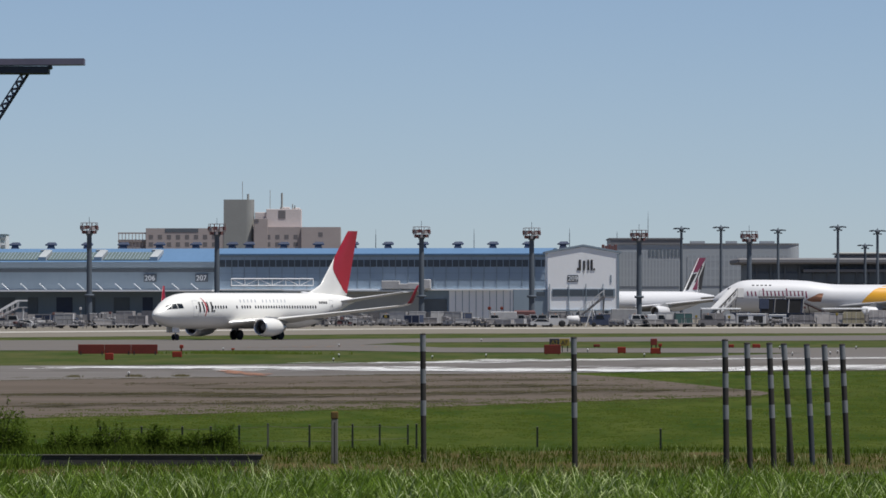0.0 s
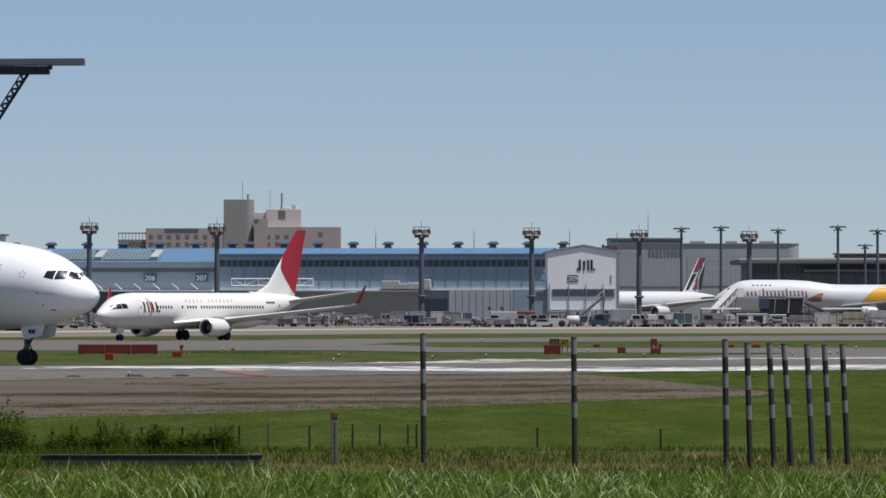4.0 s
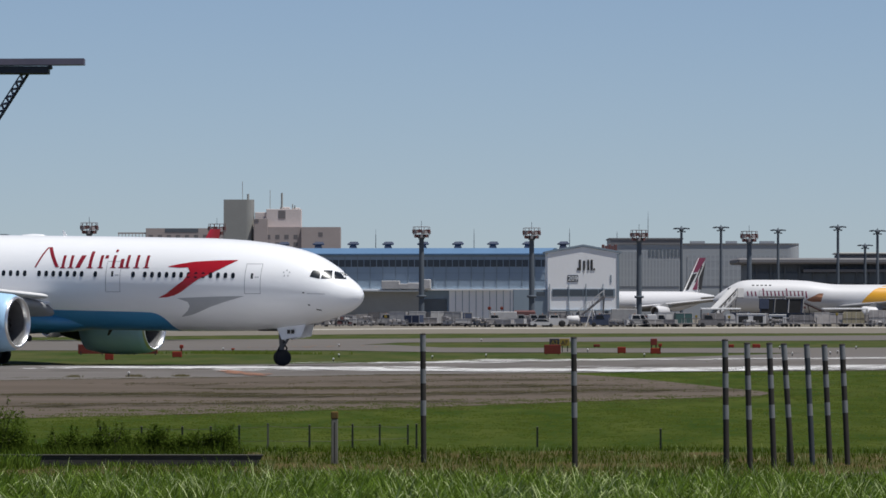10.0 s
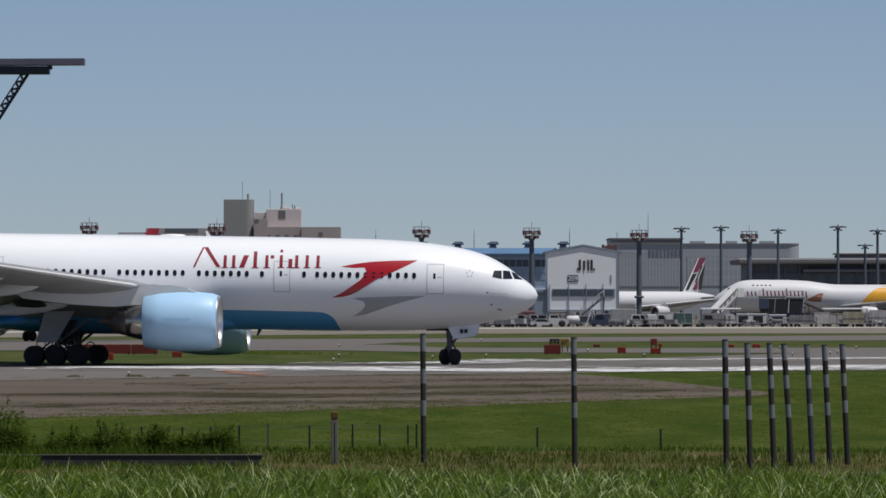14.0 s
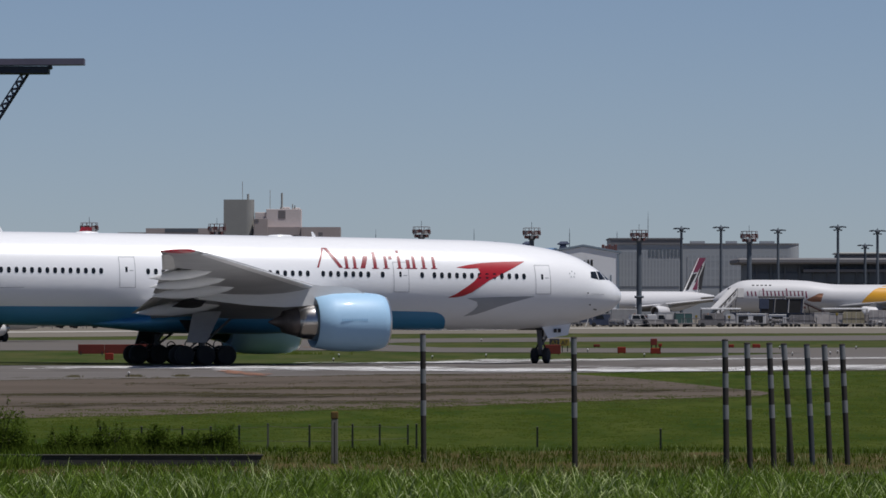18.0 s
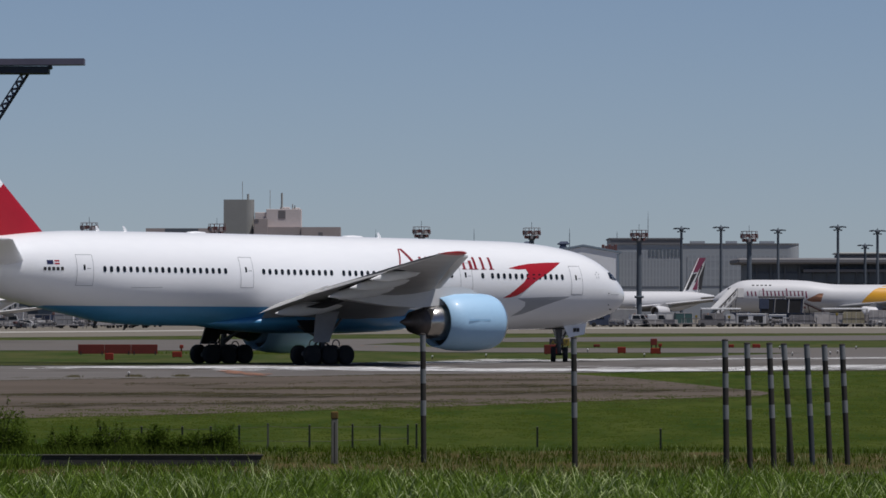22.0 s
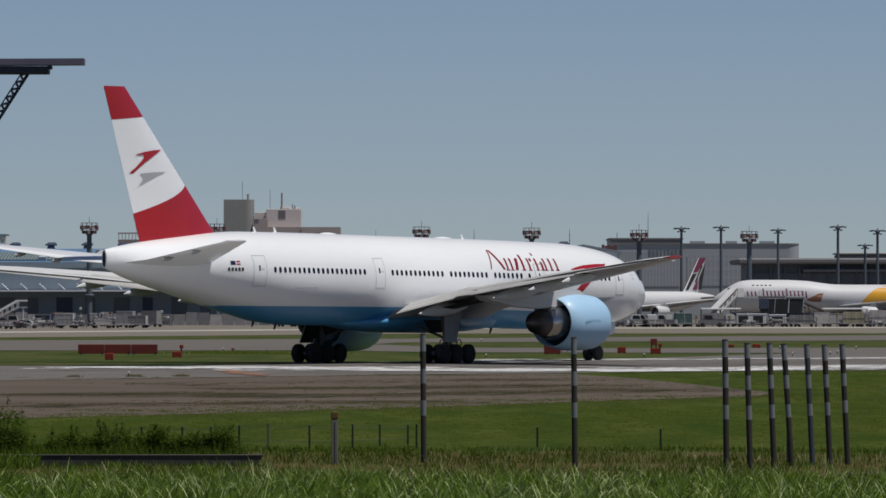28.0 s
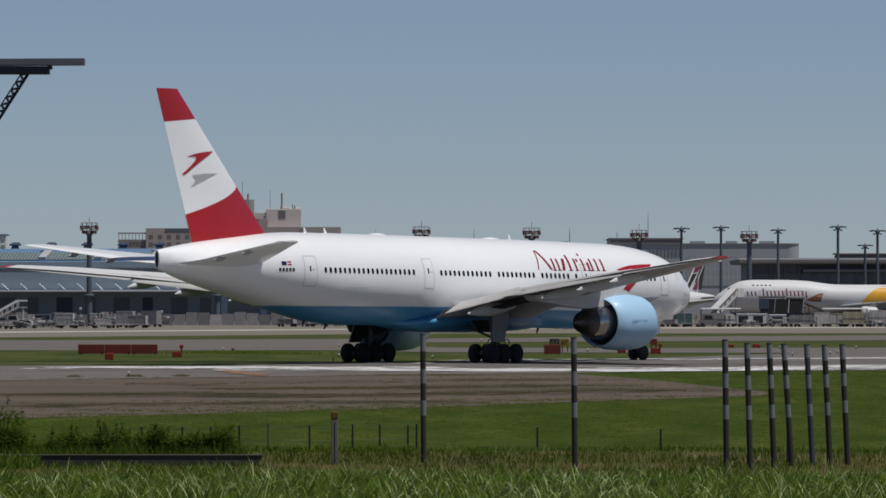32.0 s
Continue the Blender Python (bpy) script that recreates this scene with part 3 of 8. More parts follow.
def nacelle(plane, hull, c, prof, lip, core, plug, fan, paint, pylon, side):
    """An engine as one part with its lip, fan, core and cone."""
    l, z = c

    def turn(pr, mat, name, parent, label="", closed=False):
        g = Geo().lathe([(hull.s0 - s, r) for s, r in pr], "x", (0, -side * l, z), 40, caps=closed)
        return part(name, g, mat, parent, label)
    e = turn(prof, paint, "engine_cowl", plane)
    n = max(3, len(lip) - 2)
    turn(lip[:n], CHROME, "intake_lip", e, "polished metal intake lip")
    turn(lip[n - 1:], DUCT, "intake_duct", e, "dull grey intake duct")
    turn([(fan, 0.02), (fan + 0.02, prof[2][1] * 0.84), (fan + 0.12, prof[2][1] * 0.84)], DARK, "fan_disc", e, "", True)
    g = Geo()
    for i in range(22):
        a = 2 * math.pi * i / 22
        q = Matrix.Translation((hull.s0 - fan + 0.05, -side * l, z)) @ Matrix.Rotation(a, 4, "X")
        r = prof[2][1] * 0.8
        v = [q @ Vector(p) for p in ((0.1, -0.02, 0.3), (-0.05, 0.1, 0.3), (-0.02, 0.2, r), (0.12, -0.06, r))]
        g.add(v, [(0, 1, 2, 3)])
    part("fan_blades", g, HOT, e)
    turn([(fan - 0.75, 0.03), (fan - 0.55, 0.16), (fan - 0.1, 0.42), (fan + 0.02, 0.45)], GSEGREY, "spinner", e, "", True)
    turn(core, CORE, "core_cowl", e, "bare steel core cowl")
    # dark ring closes the open duct in place of its inner shade
    turn([(prof[-1][0], prof[-1][1]), (prof[-1][0] + 0.02, core[0][1] * 0.9)], DARK, "duct_face", e)
    turn(plug, HOT, "exhaust_cone", e, "dark heat-stained exhaust cone", True)
    g = Geo()
    w = 0.28 if l < 6 else 0.48
    g.loft([[hull.p(s, side * l - w * k, zz) for s, zz in pylon] for k in (-1, 1)], smooth=False)
    part("pylon", g, PALEGREY if 9 < l < 10 else GREY, e, "pale grey pylon" if 9 < l < 10 else "grey pylon")
    if 9 < l < 10:
        # faint lettering on the outer cowl, as bars
        for k in range(11):
            v = [(hull.s0 - s, -side * (l + 1.985 * math.cos(a)), z + 1.985 * math.sin(a)) for s, a in ((22.2 + 0.17 * k, 0.02), (22.31 + 0.17 * k, 0.02), (22.31 + 0.17 * k, 0.09), (22.2 + 0.17 * k, 0.09))]
            part("marking_bar", Geo().add(v, [(0, 1, 2, 3)]), COWLTEXT, e)
    return e


def cockpit(plane, hull, panes):
    """Dark windscreen panes on both sides, with a thin frame."""
    for side in (1, -1):
        for poly in panes:
            part("windscreen", hull.decal(poly, side, 0.02, 0.05), GLASS, plane, "dark cockpit pane")


def door_outline(plane, hull, s0, s1, z0, z1, side, paint=None):
    w = 0.035
    d = part("cabin_door", hull.decal([(s0, z0), (s1, z0), (s1, z1), (s0, z1)], side, 0.008, 0.1), paint or WHITE, plane)
    for q in ([(s0, z0), (s1, z0), (s1, z0 + w), (s0, z0 + w)], [(s0, z1 - w), (s1, z1 - w), (s1, z1), (s0, z1)],
              [(s0, z0), (s0 + w, z0), (s0 + w, z1), (s0, z1)], [(s1 - w, z0), (s1, z0), (s1, z1), (s1 - w, z1)]):
        part("door_seam", hull.decal(q, side, 0.014, 0.1), SEAM, d)
    m = (s0 + s1) / 2
    zc = (z0 + z1) / 2
    part("door_window", hull.decal([(m - 0.02, zc), (m + 0.14, zc), (m + 0.14, zc + 0.36), (m - 0.02, zc + 0.36)], side, 0.014), GLASS, d)
    part("door_placard", hull.decal([(m - 0.42, zc + 0.08), (m - 0.14, zc + 0.08), (m - 0.14, zc + 0.13), (m - 0.42, zc + 0.13)], side, 0.014), SEAM, d)


def strokes(plane, hull, name, rows, mat, label):
    """Plain upright bars on both sides: (s of the foot, s of the head, width, z0, z1), mirrored to port."""
    for side in (1, -1):
        holder = None
        for a, b, w, z0, z1 in rows:
            ob = part(name, hull.decal([(a - w / 2, z0), (a + w / 2, z0), (b + w / 2, z1), (b - w / 2, z1)], side, 0.018), mat, holder or plane, label if holder is None else "")
            holder = holder or ob


# ---- the wide-body that turns onto the far leg of the taxiway
def wide_body():
    H = Hull(31.77, [(0, 4.68, 4.6, 0.03), (0.12, 5.0, 4.25, 0.4), (0.5, 5.42, 3.86, 0.85), (1.1, 5.86, 3.52, 1.38), (2.2, 6.68, 3.14, 1.98), (3.5, 7.36, 2.82, 2.40), (4.8, 7.76, 2.58, 2.68),
                     (6.7, 8.10, 2.38, 2.92), (8.4, 8.30, 2.30, 3.03), (11, 8.45, 2.28, 3.1), (14.4, 8.52, 2.30, 3.1), (17, 8.58, 2.34, 3.1), (31.77, 8.80, 2.55, 3.1), (43, 8.94, 2.68, 3.1),
                     (46.2, 8.96, 2.89, 3.08), (48.4, 8.97, 3.28, 3.0), (52, 8.84, 3.98, 2.72), (55.9, 8.52, 4.78, 2.2), (60, 8.09, 5.65, 1.3), (62.4, 7.76, 6.27, 0.5), (62.95, 7.66, 6.42, 0.2)])
    plane = thing("wide_body_airliner", (-50, 486, 0), "white twin-engine wide-body airliner with blue belly and red-white fin, taxiing", "airliner")
    part("fuselage", H.body(), WHITE, plane, "glossy white fuselage")
    # belly paint below a level edge, rounded at its front
    zs = ([13.18, 13.3, 13.5, 13.9, 14.4, 16.4, 35, 47, 52.3], [2.36, 2.62, 3.05, 3.36, 3.5, 3.56, 3.87, 3.93, 4.0])
    rings = []
    for s in [13.2, 13.25, 13.32, 13.42, 13.55, 13.7, 13.9, 14.1, 14.4] + [14.4 + (52.1 - 14.4) * i / 60 for i in range(1, 61)]:
        t, b, w = H.at(s)
        m, h = (t + b) / 2, (t - b) / 2
        e = math.acos(max(-1, min(1, (spline(zs[0], zs[1], s) - m) / h)))
        rings.append(H.ring(s, 25, 0.012, e, 2 * math.pi - e))
    part("belly_paint", Geo().loft(rings, closed=False), BLUE, plane, "blue painted belly")
    # wing-to-body fairing
    rings = []
    for s, w, z0, z1 in ((19.0, 0.6, 2.6, 3.2), (21, 2.0, 2.3, 3.5), (23, 2.9, 2.16, 3.9), (26, 3.4, 2.05, 4.3), (32, 3.2, 2.10, 3.9), (34.5, 2.5, 2.26, 3.4), (37, 1.5, 2.5, 3.1), (39, 0.5, 2.7, 2.95)):
        m, h = (z0 + z1) / 2, (z1 - z0) / 2
        rings.append([H.p(s, w * math.copysign(abs(math.sin(a)) ** 0.75, math.sin(a)), m + h * math.cos(a)) for a in (2 * math.pi * i / 40 for i in range(40))])
    part("wing_fairing", Geo().loft(rings), BLUE, plane, "blue fairing under the wing root")
    cockpit(plane, H, [[(2.92, 5.86), (2.30, 5.72), (2.34, 6.30), (2.84, 6.28)], [(2.22, 5.72), (1.60, 5.74), (1.84, 6.28), (2.26, 6.31)], [(1.50, 5.74), (0.98, 5.70), (1.36, 6.12), (1.74, 6.25)]])
    wm = window_mesh(0.27, 0.40)
    rows = ([8.1 + 0.54 * i for i in range(13)] + [15.46, 18.28] + [19.3 + 0.535 * i for i in range(7)] + [23.6 + 0.533 * i for i in range(9)]
            + [28.93 + 0.535 * i for i in range(12)] + [38.08 + 0.532 * i for i in range(20)])
    for side in (1, -1):
        for s in rows:
            z = 5.92 + 0.0112 * (s - 8)
            part("window", wm, None, plane, at=H.frame_on(s, z, side))
        for s0, s1, z0, z1 in ((6.12, 7.26, 4.71, 6.71), (16.4, 17.5, 4.84, 6.9), (35.7, 36.82, 5.13, 7.21), (49.08, 50.4, 5.25, 7.33)):
            door_outline(plane, H, s0, s1, z0, z1, side)
        # red and grey swept emblems
        part("red_emblem", H.decal([(7.90, 6.96), (8.94, 6.44), (9.88, 5.99), (10.64, 5.65), (11.30, 5.22), (11.87, 4.84), (12.44, 4.60), (12.91, 4.50), (13.61, 4.45), (13.00, 4.73), (12.30, 5.19), (11.74, 5.58), (11.43, 5.91), (11.28, 6.22), (11.43, 6.48), (12.15, 6.45), (12.97, 6.53), (12.06, 6.71), (11.02, 6.85), (9.51, 6.93)], side), RED, plane, "red swept arrow emblem")
        part("grey_emblem", H.decal([(7.28, 4.57), (8.75, 4.19), (9.88, 3.86), (10.64, 3.58), (11.40, 3.34), (12.25, 3.20), (11.62, 3.61), (11.38, 3.91), (11.47, 4.19), (12.23, 4.43), (9.70, 4.52)], side), SILVERGREY, plane, "silver-grey swept emblem")
        for k in range(5):
            a = 2 * math.pi * k / 5 + 0.3
            s, z = 4.42 + 0.2 * math.cos(a), 6.08 + 0.2 * math.sin(a)
            part("star_mark", H.decal([(s - 0.06, z - 0.05), (s + 0.06, z - 0.05), (s, z + 0.08)], side), SILVERGREY, plane)
        part("flag_mark", H.decal([(52.2, 6.68), (52.68, 6.68), (52.68, 6.95), (52.2, 6.95)], side), NAVY, plane, "small navy blue flag")
        for k in range(2):
            part("flag_mark", H.decal([(51.72, 6.68 + 0.18 * k), (52.1, 6.68 + 0.18 * k), (52.1, 6.77 + 0.18 * k), (51.72, 6.77 + 0.18 * k)], side), RED, plane, "small red-white-red flag")
        for k in range(5):
            s = 51.42 + 0.33 * k
            part("marking_bar", H.decal([(s, 6.27), (s + 0.22, 6.27), (s + 0.22, 6.5), (s, 6.5)], side), BLACK, plane)
        part("hatch_seam", H.decal([(46.0, 5.12), (43.4, 5.14), (43.4, 5.17), (46.0, 5.15)], side), SEAM, plane)
        part("hatch_seam", H.decal([(3.0, 4.72), (1.9, 4.70), (1.9, 4.73), (3.0, 4.75)], side), SEAM, plane)
        for s, z in ((3.15, 4.75), (2.9, 3.95), (2.45, 3.65), (2.3, 3.62)):
            part("probe", H.decal([(s, z), (s + 0.16, z + 0.02), (s + 0.14, z + 0.1), (s + 0.02, z + 0.07)], side, 0.03), BLACK, plane)
    # the title on the forward fuselage, as plain red bars
    title = [(22.85, 22.28, 0.13, 6.5, 7.85), (21.2, 22.12, 0.27, 6.5, 7.86), (20.78, 20.78, 0.21, 6.46, 7.3), (20.2, 20.2, 0.21, 6.46, 7.3),
             (19.66, 19.36, 0.34, 6.46, 7.3), (18.76, 18.76, 0.24, 6.46, 7.56), (17.98, 17.98, 0.21, 6.46, 7.3), (17.62, 17.62, 0.24, 7.08, 7.3),
             (17.02, 17.02, 0.21, 6.46, 7.3), (17.02, 17.02, 0.18, 7.5, 7.68), (16.4, 16.4, 0.26, 6.46, 7.05), (15.98, 15.98, 0.21, 6.46, 7.3), (15.28, 15.28, 0.21, 6.46, 7.3), (14.55, 14.55, 0.21, 6.46, 7.28)]
    title += [(a, a, w + 0.22, z0 - 0.03, z0 + 0.03) for a, b, w, z0, z1 in title if abs(a - b) < 0.01 and z0 < 6.6]
    strokes(plane, H, "title_bar", title, DEEP_RED, "dark red title lettering as bars")
    # wings
    for side in (1, -1):
        sec = [(2.3, 21.6, 34.4, 3.6, 3.1, 1.9), (3.4, 22.1, 34.9, 4.0, 3.62, 1.65), (9.6, 25.2, 35.5, 5.08, 4.84, 1.1), (15, 29.0, 36.85, 5.60, 5.46, 0.78), (21, 33.2, 38.75, 6.20, 6.12, 0.54), (27, 37.5, 40.75, 6.76, 6.69, 0.36), (30.0, 39.62, 41.92, 6.97, 6.90, 0.25)]
        w = part("wing", foil_loft(H, sec, side), GREY, plane, "grey swept wing")
        # lighter sheet puts the sunlit look of the wing top into the paint
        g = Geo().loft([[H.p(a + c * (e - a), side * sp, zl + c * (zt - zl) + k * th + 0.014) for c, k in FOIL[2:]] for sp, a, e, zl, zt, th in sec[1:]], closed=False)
        part("upper_skin", g, PALEGREY, w, "upper wing skin lightened for its sunlit look")
        part("wing_tip", foil_loft(H, [(30.0, 39.6, 41.93, 6.96, 6.89, 0.26), (30.25, 39.95, 41.97, 6.99, 6.93, 0.2), (30.45, 40.6, 42.0, 7.02, 6.97, 0.1)], side), RED, w, "red wing tip")
        part("flap", foil_loft(H, [(4.4, 34.0, 36.4, 4.22, 3.36, 0.22), (9.2, 34.2, 36.4, 5.18, 4.36, 0.2)], side), FLAPGREY, w, "pale lowered inner flap")
        part("flaperon", foil_loft(H, [(9.35, 34.4, 36.3, 5.12, 4.52, 0.18), (10.75, 34.6, 36.6, 5.22, 4.64, 0.18)], side), FLAPGREY, w, "pale drooped flaperon")
        part("flap", foil_loft(H, [(10.9, 34.7, 36.8, 5.28, 4.60, 0.18), (20.9, 37.6, 39.1, 6.32, 5.80, 0.14)], side), FLAPGREY, w, "pale lowered outer flap")
        part("aileron", foil_loft(H, [(21.1, 37.8, 39.15, 6.26, 5.92, 0.12), (28.9, 40.4, 41.5, 6.93, 6.73, 0.08)], side), FLAPGREY, w, "pale drooped aileron")
        # the fillet's white colour imitates a sun glint
        part("root_fillet", foil_loft(H, [(2.3, 21.2, 33.0, 4.3, 4.1, 0.6), (3.0, 22.0, 32.4, 4.05, 3.85, 0.6), (3.7, 23.2, 31.5, 3.9, 3.75, 0.6)], side), WHITE, w, "wing-root fillet painted white for its sun glint")
        part("slat", foil_loft(H, [(3.3, 21.7, 23.4, 4.55, 4.6, 0.4), (8.7, 24.3, 26.0, 5.02, 5.06, 0.36)], side), PALEGREY, w, "pale inboard leading-edge slat")
        # solid dark foils stand in for shade in the flap slots
        part("flap_cove", foil_loft(H, [(4.9, 32.0, 34.3, 3.5, 3.44, 0.3), (9.2, 32.5, 34.3, 4.27, 4.19, 0.25)], side), DARK, w, "dark strip for the shaded slot before the flap")
        part("flap_cove", foil_loft(H, [(10.9, 33.0, 34.9, 4.94, 4.86, 0.24), (21.0, 36.9, 38.2, 6.08, 6.02, 0.17)], side), DARK, w, "dark strip for the shaded slot before the flap")
        part("slat", foil_loft(H, [(10.9, 25.75, 27.4, 5.08, 5.20, 0.3), (28.6, 38.3, 39.3, 6.78, 6.86, 0.16)], side), PALEGREY, w, "pale leading-edge slat")
        for l, s, n in ((6.6, 32.5, 1.0), (13.4, 33.6, 0.95), (17.2, 35.2, 0.85), (20.6, 36.8, 0.7)):
            z = spline([3.4, 9.6, 15, 21, 29], [3.6, 4.74, 5.38, 6.05, 6.86], l)
            g = Geo()
            prof = [(-2.6, 0.03), (-1.9, 0.32), (-0.5, 0.5), (1.2, 0.48), (2.6, 0.28), (3.6, 0.03)]
            g.loft([[H.p(s + u * n + 0.6, side * l + 0.62 * r * n * math.cos(a), z - 0.42 * n - 0.12 * u * n + r * n * math.sin(a)) for a in (2 * math.pi * i / 14 for i in range(14))] for u, r in prof])
            part("flap_fairing", g, PALEGREY, w, "pale flap-track fairing")
        nacelle(plane, H, (9.8, 2.74), [(20.45, 1.60), (20.52, 1.72), (20.9, 1.86), (21.8, 1.95), (23, 1.98), (24.2, 1.92), (25.4, 1.70), (25.42, 1.64), (24.6, 1.62)],
                [(20.52, 1.725), (20.4, 1.68), (20.36, 1.6), (20.42, 1.53), (20.8, 1.48), (21.9, 1.58), (21.95, 1.62)],
                [(24, 1.28), (25.4, 1.24), (26, 1.12), (26.55, 0.97), (26.57, 0.93), (26.4, 0.9)], [(26.2, 0.98), (26.56, 0.955), (27.5, 0.72), (27.52, 0.5), (28, 0.28), (28.5, 0.05)], 21.9, SKYBLUE,
                [(21.9, 4.62), (22.6, 4.95), (23.6, 5.12), (26.8, 5.14), (34, 4.6), (33.4, 4.25), (30, 3.85), (27.4, 3.7), (24.8, 3.9)], side)
        st = [(1.0, 53.4, 62.0, 6.85, 6.8, 0.75), (3.0, 54.9, 62.2, 7.0, 6.98, 0.62), (10.3, 61.1, 63.6, 8.08, 8.05, 0.22), (10.7, 61.7, 63.8, 8.14, 8.12, 0.1)]
        tp = part("tailplane", foil_loft(H, st, side), WHITE, plane, "white tailplane")
        for l, q in ((4.6, 62.1), (7.3, 62.7)):
            z = 6.98 + (l - 3.0) * 0.147
            part("hinge_fairing", Geo().loft([[H.p(q + u, side * l + 0.09 * r * math.cos(a), z - 0.2 + 0.14 * r * math.sin(a) - 0.1 * u) for a in (2 * math.pi * i / 8 for i in range(8))] for u, r in ((-0.7, 0.1), (-0.2, 1.0), (0.3, 0.9), (0.7, 0.1))]), GREY, tp, "small grey hinge fairing")
    # fin
    fin = [(8.3, 50.5, 59.2), (18.41, 60.68, 62.92)]

    def fs(c, z, off):
        k = (z - fin[0][0]) / (fin[1][0] - fin[0][0])
        le, te = (fin[0][i] + k * (fin[1][i] - fin[0][i]) for i in (1, 2))
        th = 0.095 * (te - le)
        return le + c * (te - le), np.interp(c, [q[0] for q in FOIL], [q[1] for q in FOIL]) * th + off

    def fin_skin(lo, hi, off):
        g = Geo()
        cs = [0, 0.005, 0.02, 0.05, 0.1, 0.2, 0.35, 0.5, 0.65, 0.8, 0.92, 1.0]
        for side in (1, -1):
            rings = []
            for c in cs:
                rings.append([H.p(*(lambda q: (q[0], side * q[1]))(fs(c, lo(c) + (hi(c) - lo(c)) * j / 10, off)), lo(c) + (hi(c) - lo(c)) * j / 10) for j in range(11)])
            g.loft(rings, closed=False)
        return g
    g = fin_skin(lambda c: 8.0, lambda c: 18.42, 0.0)
    g.add([H.p(*(lambda q: (q[0], sd * q[1]))(fs(c, 18.42, 0)), 18.42) for c in (0, 0.1, 0.35, 0.65, 1.0) for sd in (1, -1)], [(2 * k, 2 * k + 1, 2 * k + 3, 2 * k + 2) for k in range(4)])
    f = part("fin", g, WHITE, plane, "white fin with red bands")
    part("red_band", fin_skin(lambda c: 8.0, lambda c: 12.1 - 2.05 * c ** 0.8, 0.012), RED, f, "red curved lower band")
    part("red_band", fin_skin(lambda c: 16.47 - 0.25 * c, lambda c: 18.43, 0.012), RED, f, "red fin top")

    def fin_decal(poly, mat, label):
        for side in (1, -1):
            g = Geo()
            b = bmesh.new()
            b.faces.new([b.verts.new((s, 0, z)) for s, z in poly])
            for i in range(1, 24):
                for co, no in ((Vector((56 + i * 0.2, 0, 0)), (1, 0, 0)), (Vector((0, 0, 11.5 + i * 0.15)), (0, 0, 1))):
                    bmesh.ops.bisect_plane(b, geom=b.verts[:] + b.edges[:] + b.faces[:], plane_co=co, plane_no=no)
            bmesh.ops.triangulate(b, faces=b.faces)
            b.verts.index_update()
            v = []
            for q in b.verts:
                s, z = q.co.x, q.co.z
                k = (z - fin[0][0]) / (fin[1][0] - fin[0][0])
                le, te = (fin[0][i] + k * (fin[1][i] - fin[0][i]) for i in (1, 2))
                v.append(H.p(s, side * (fs((s - le) / (te - le), z, 0.03)[1]), z))
            g.add(v, [tuple(q.index for q in face.verts) for face in b.faces])
            b.free()
            part("fin_emblem", g, mat, f, label)
    fin_decal([(57.01, 14.32), (57.95, 13.88), (58.85, 13.42), (59.58, 12.96), (59.99, 12.71), (60.34, 12.71), (59.74, 13.09), (59.16, 13.53), (58.91, 13.77), (58.98, 13.95), (59.43, 13.92), (59.87, 13.91), (58.91, 14.14), (57.91, 14.27)], RED, "red swept arrow on the fin")
    fin_decal([(56.67, 12.85), (57.64, 12.57), (58.53, 12.23), (59.43, 11.85), (59.02, 12.23), (58.98, 12.48), (59.36, 12.67), (58.13, 12.79)], SILVERGREY, "grey swept arrow on the fin")
    part("exhaust_end", Geo().loft([[H.p(62.9, 0.13 * math.sin(a), 7.04 + 0.58 * math.cos(a)) for a in (2 * math.pi * i / 20 for i in range(20))], [H.p(63.0, 0.10 * math.sin(a), 7.05 + 0.52 * math.cos(a)) for a in (2 * math.pi * i / 20 for i in range(20))]]), DARK, plane, "dark exhaust slot of the tail cone")
    # roof fairings and blade antennas
    for s, a, h in ((24.6, 1.0, 0.17), (38.2, 0.9, 0.17)):
        t = H.at(s)[0]
        part("antenna_fairing", Geo().loft([[H.p(s + a * u, 0.36 * r * math.cos(b), t - 0.06 + h * r * math.sin(b)) for b in (2 * math.pi * i / 16 for i in range(16))] for u, r in ((-1, 0.05), (-0.75, 0.75), (0, 1), (0.75, 0.75), (1, 0.05))]), WHITE, plane, "white antenna dome on the roof")
    for s in (22.0, 44.0, 46.3):
        t = H.at(s)[0]
        part("blade_antenna", Geo().loft([[H.p(s + u, v, t - 0.05) for u, v in ((0, 0.03), (0.3, 0.03), (0.3, -0.03), (0, -0.03))], [H.p(s + u + 0.25, v, t + 0.34) for u, v in ((0, 0.015), (0.14, 0.015), (0.14, -0.015), (0, -0.015))]], smooth=False), WHITE, plane)
    for s in (18.5, 44.0, 46.5):
        b = H.at(s)[1]
        part("drain_mast", Geo().loft([[H.p(s + u, v, b + 0.08) for u, v in ((0, 0.03), (0.3, 0.03), (0.3, -0.03), (0, -0.03))], [H.p(s + u + 0.3, v, b - 0.38) for u, v in ((0, 0.015), (0.14, 0.015), (0.14, -0.015), (0, -0.015))]], smooth=False), BLACK, plane)
    # landing gear
    mw, nw = wheel_mesh(0.66, 0.48), wheel_mesh(0.54, 0.36)
    for side in (1, -1):
        y = -5.49 * side
        leg = part("main_leg", Geo().tube((0.1, y * 0.92, 3.3), (0, y, 0.75), 0.22, 0.18, 14), LEGGREY, plane, "thick steel main gear leg")
        part("truck_beam", Geo().box(-1.75, 1.75, y - 0.14, y + 0.14, 0.52, 0.84, 0.06), LEGGREY, leg)
        part("side_brace", Geo().tube((0.1, y * 0.5, 2.6), (0, y, 1.6), 0.09), LEGGREY, leg)
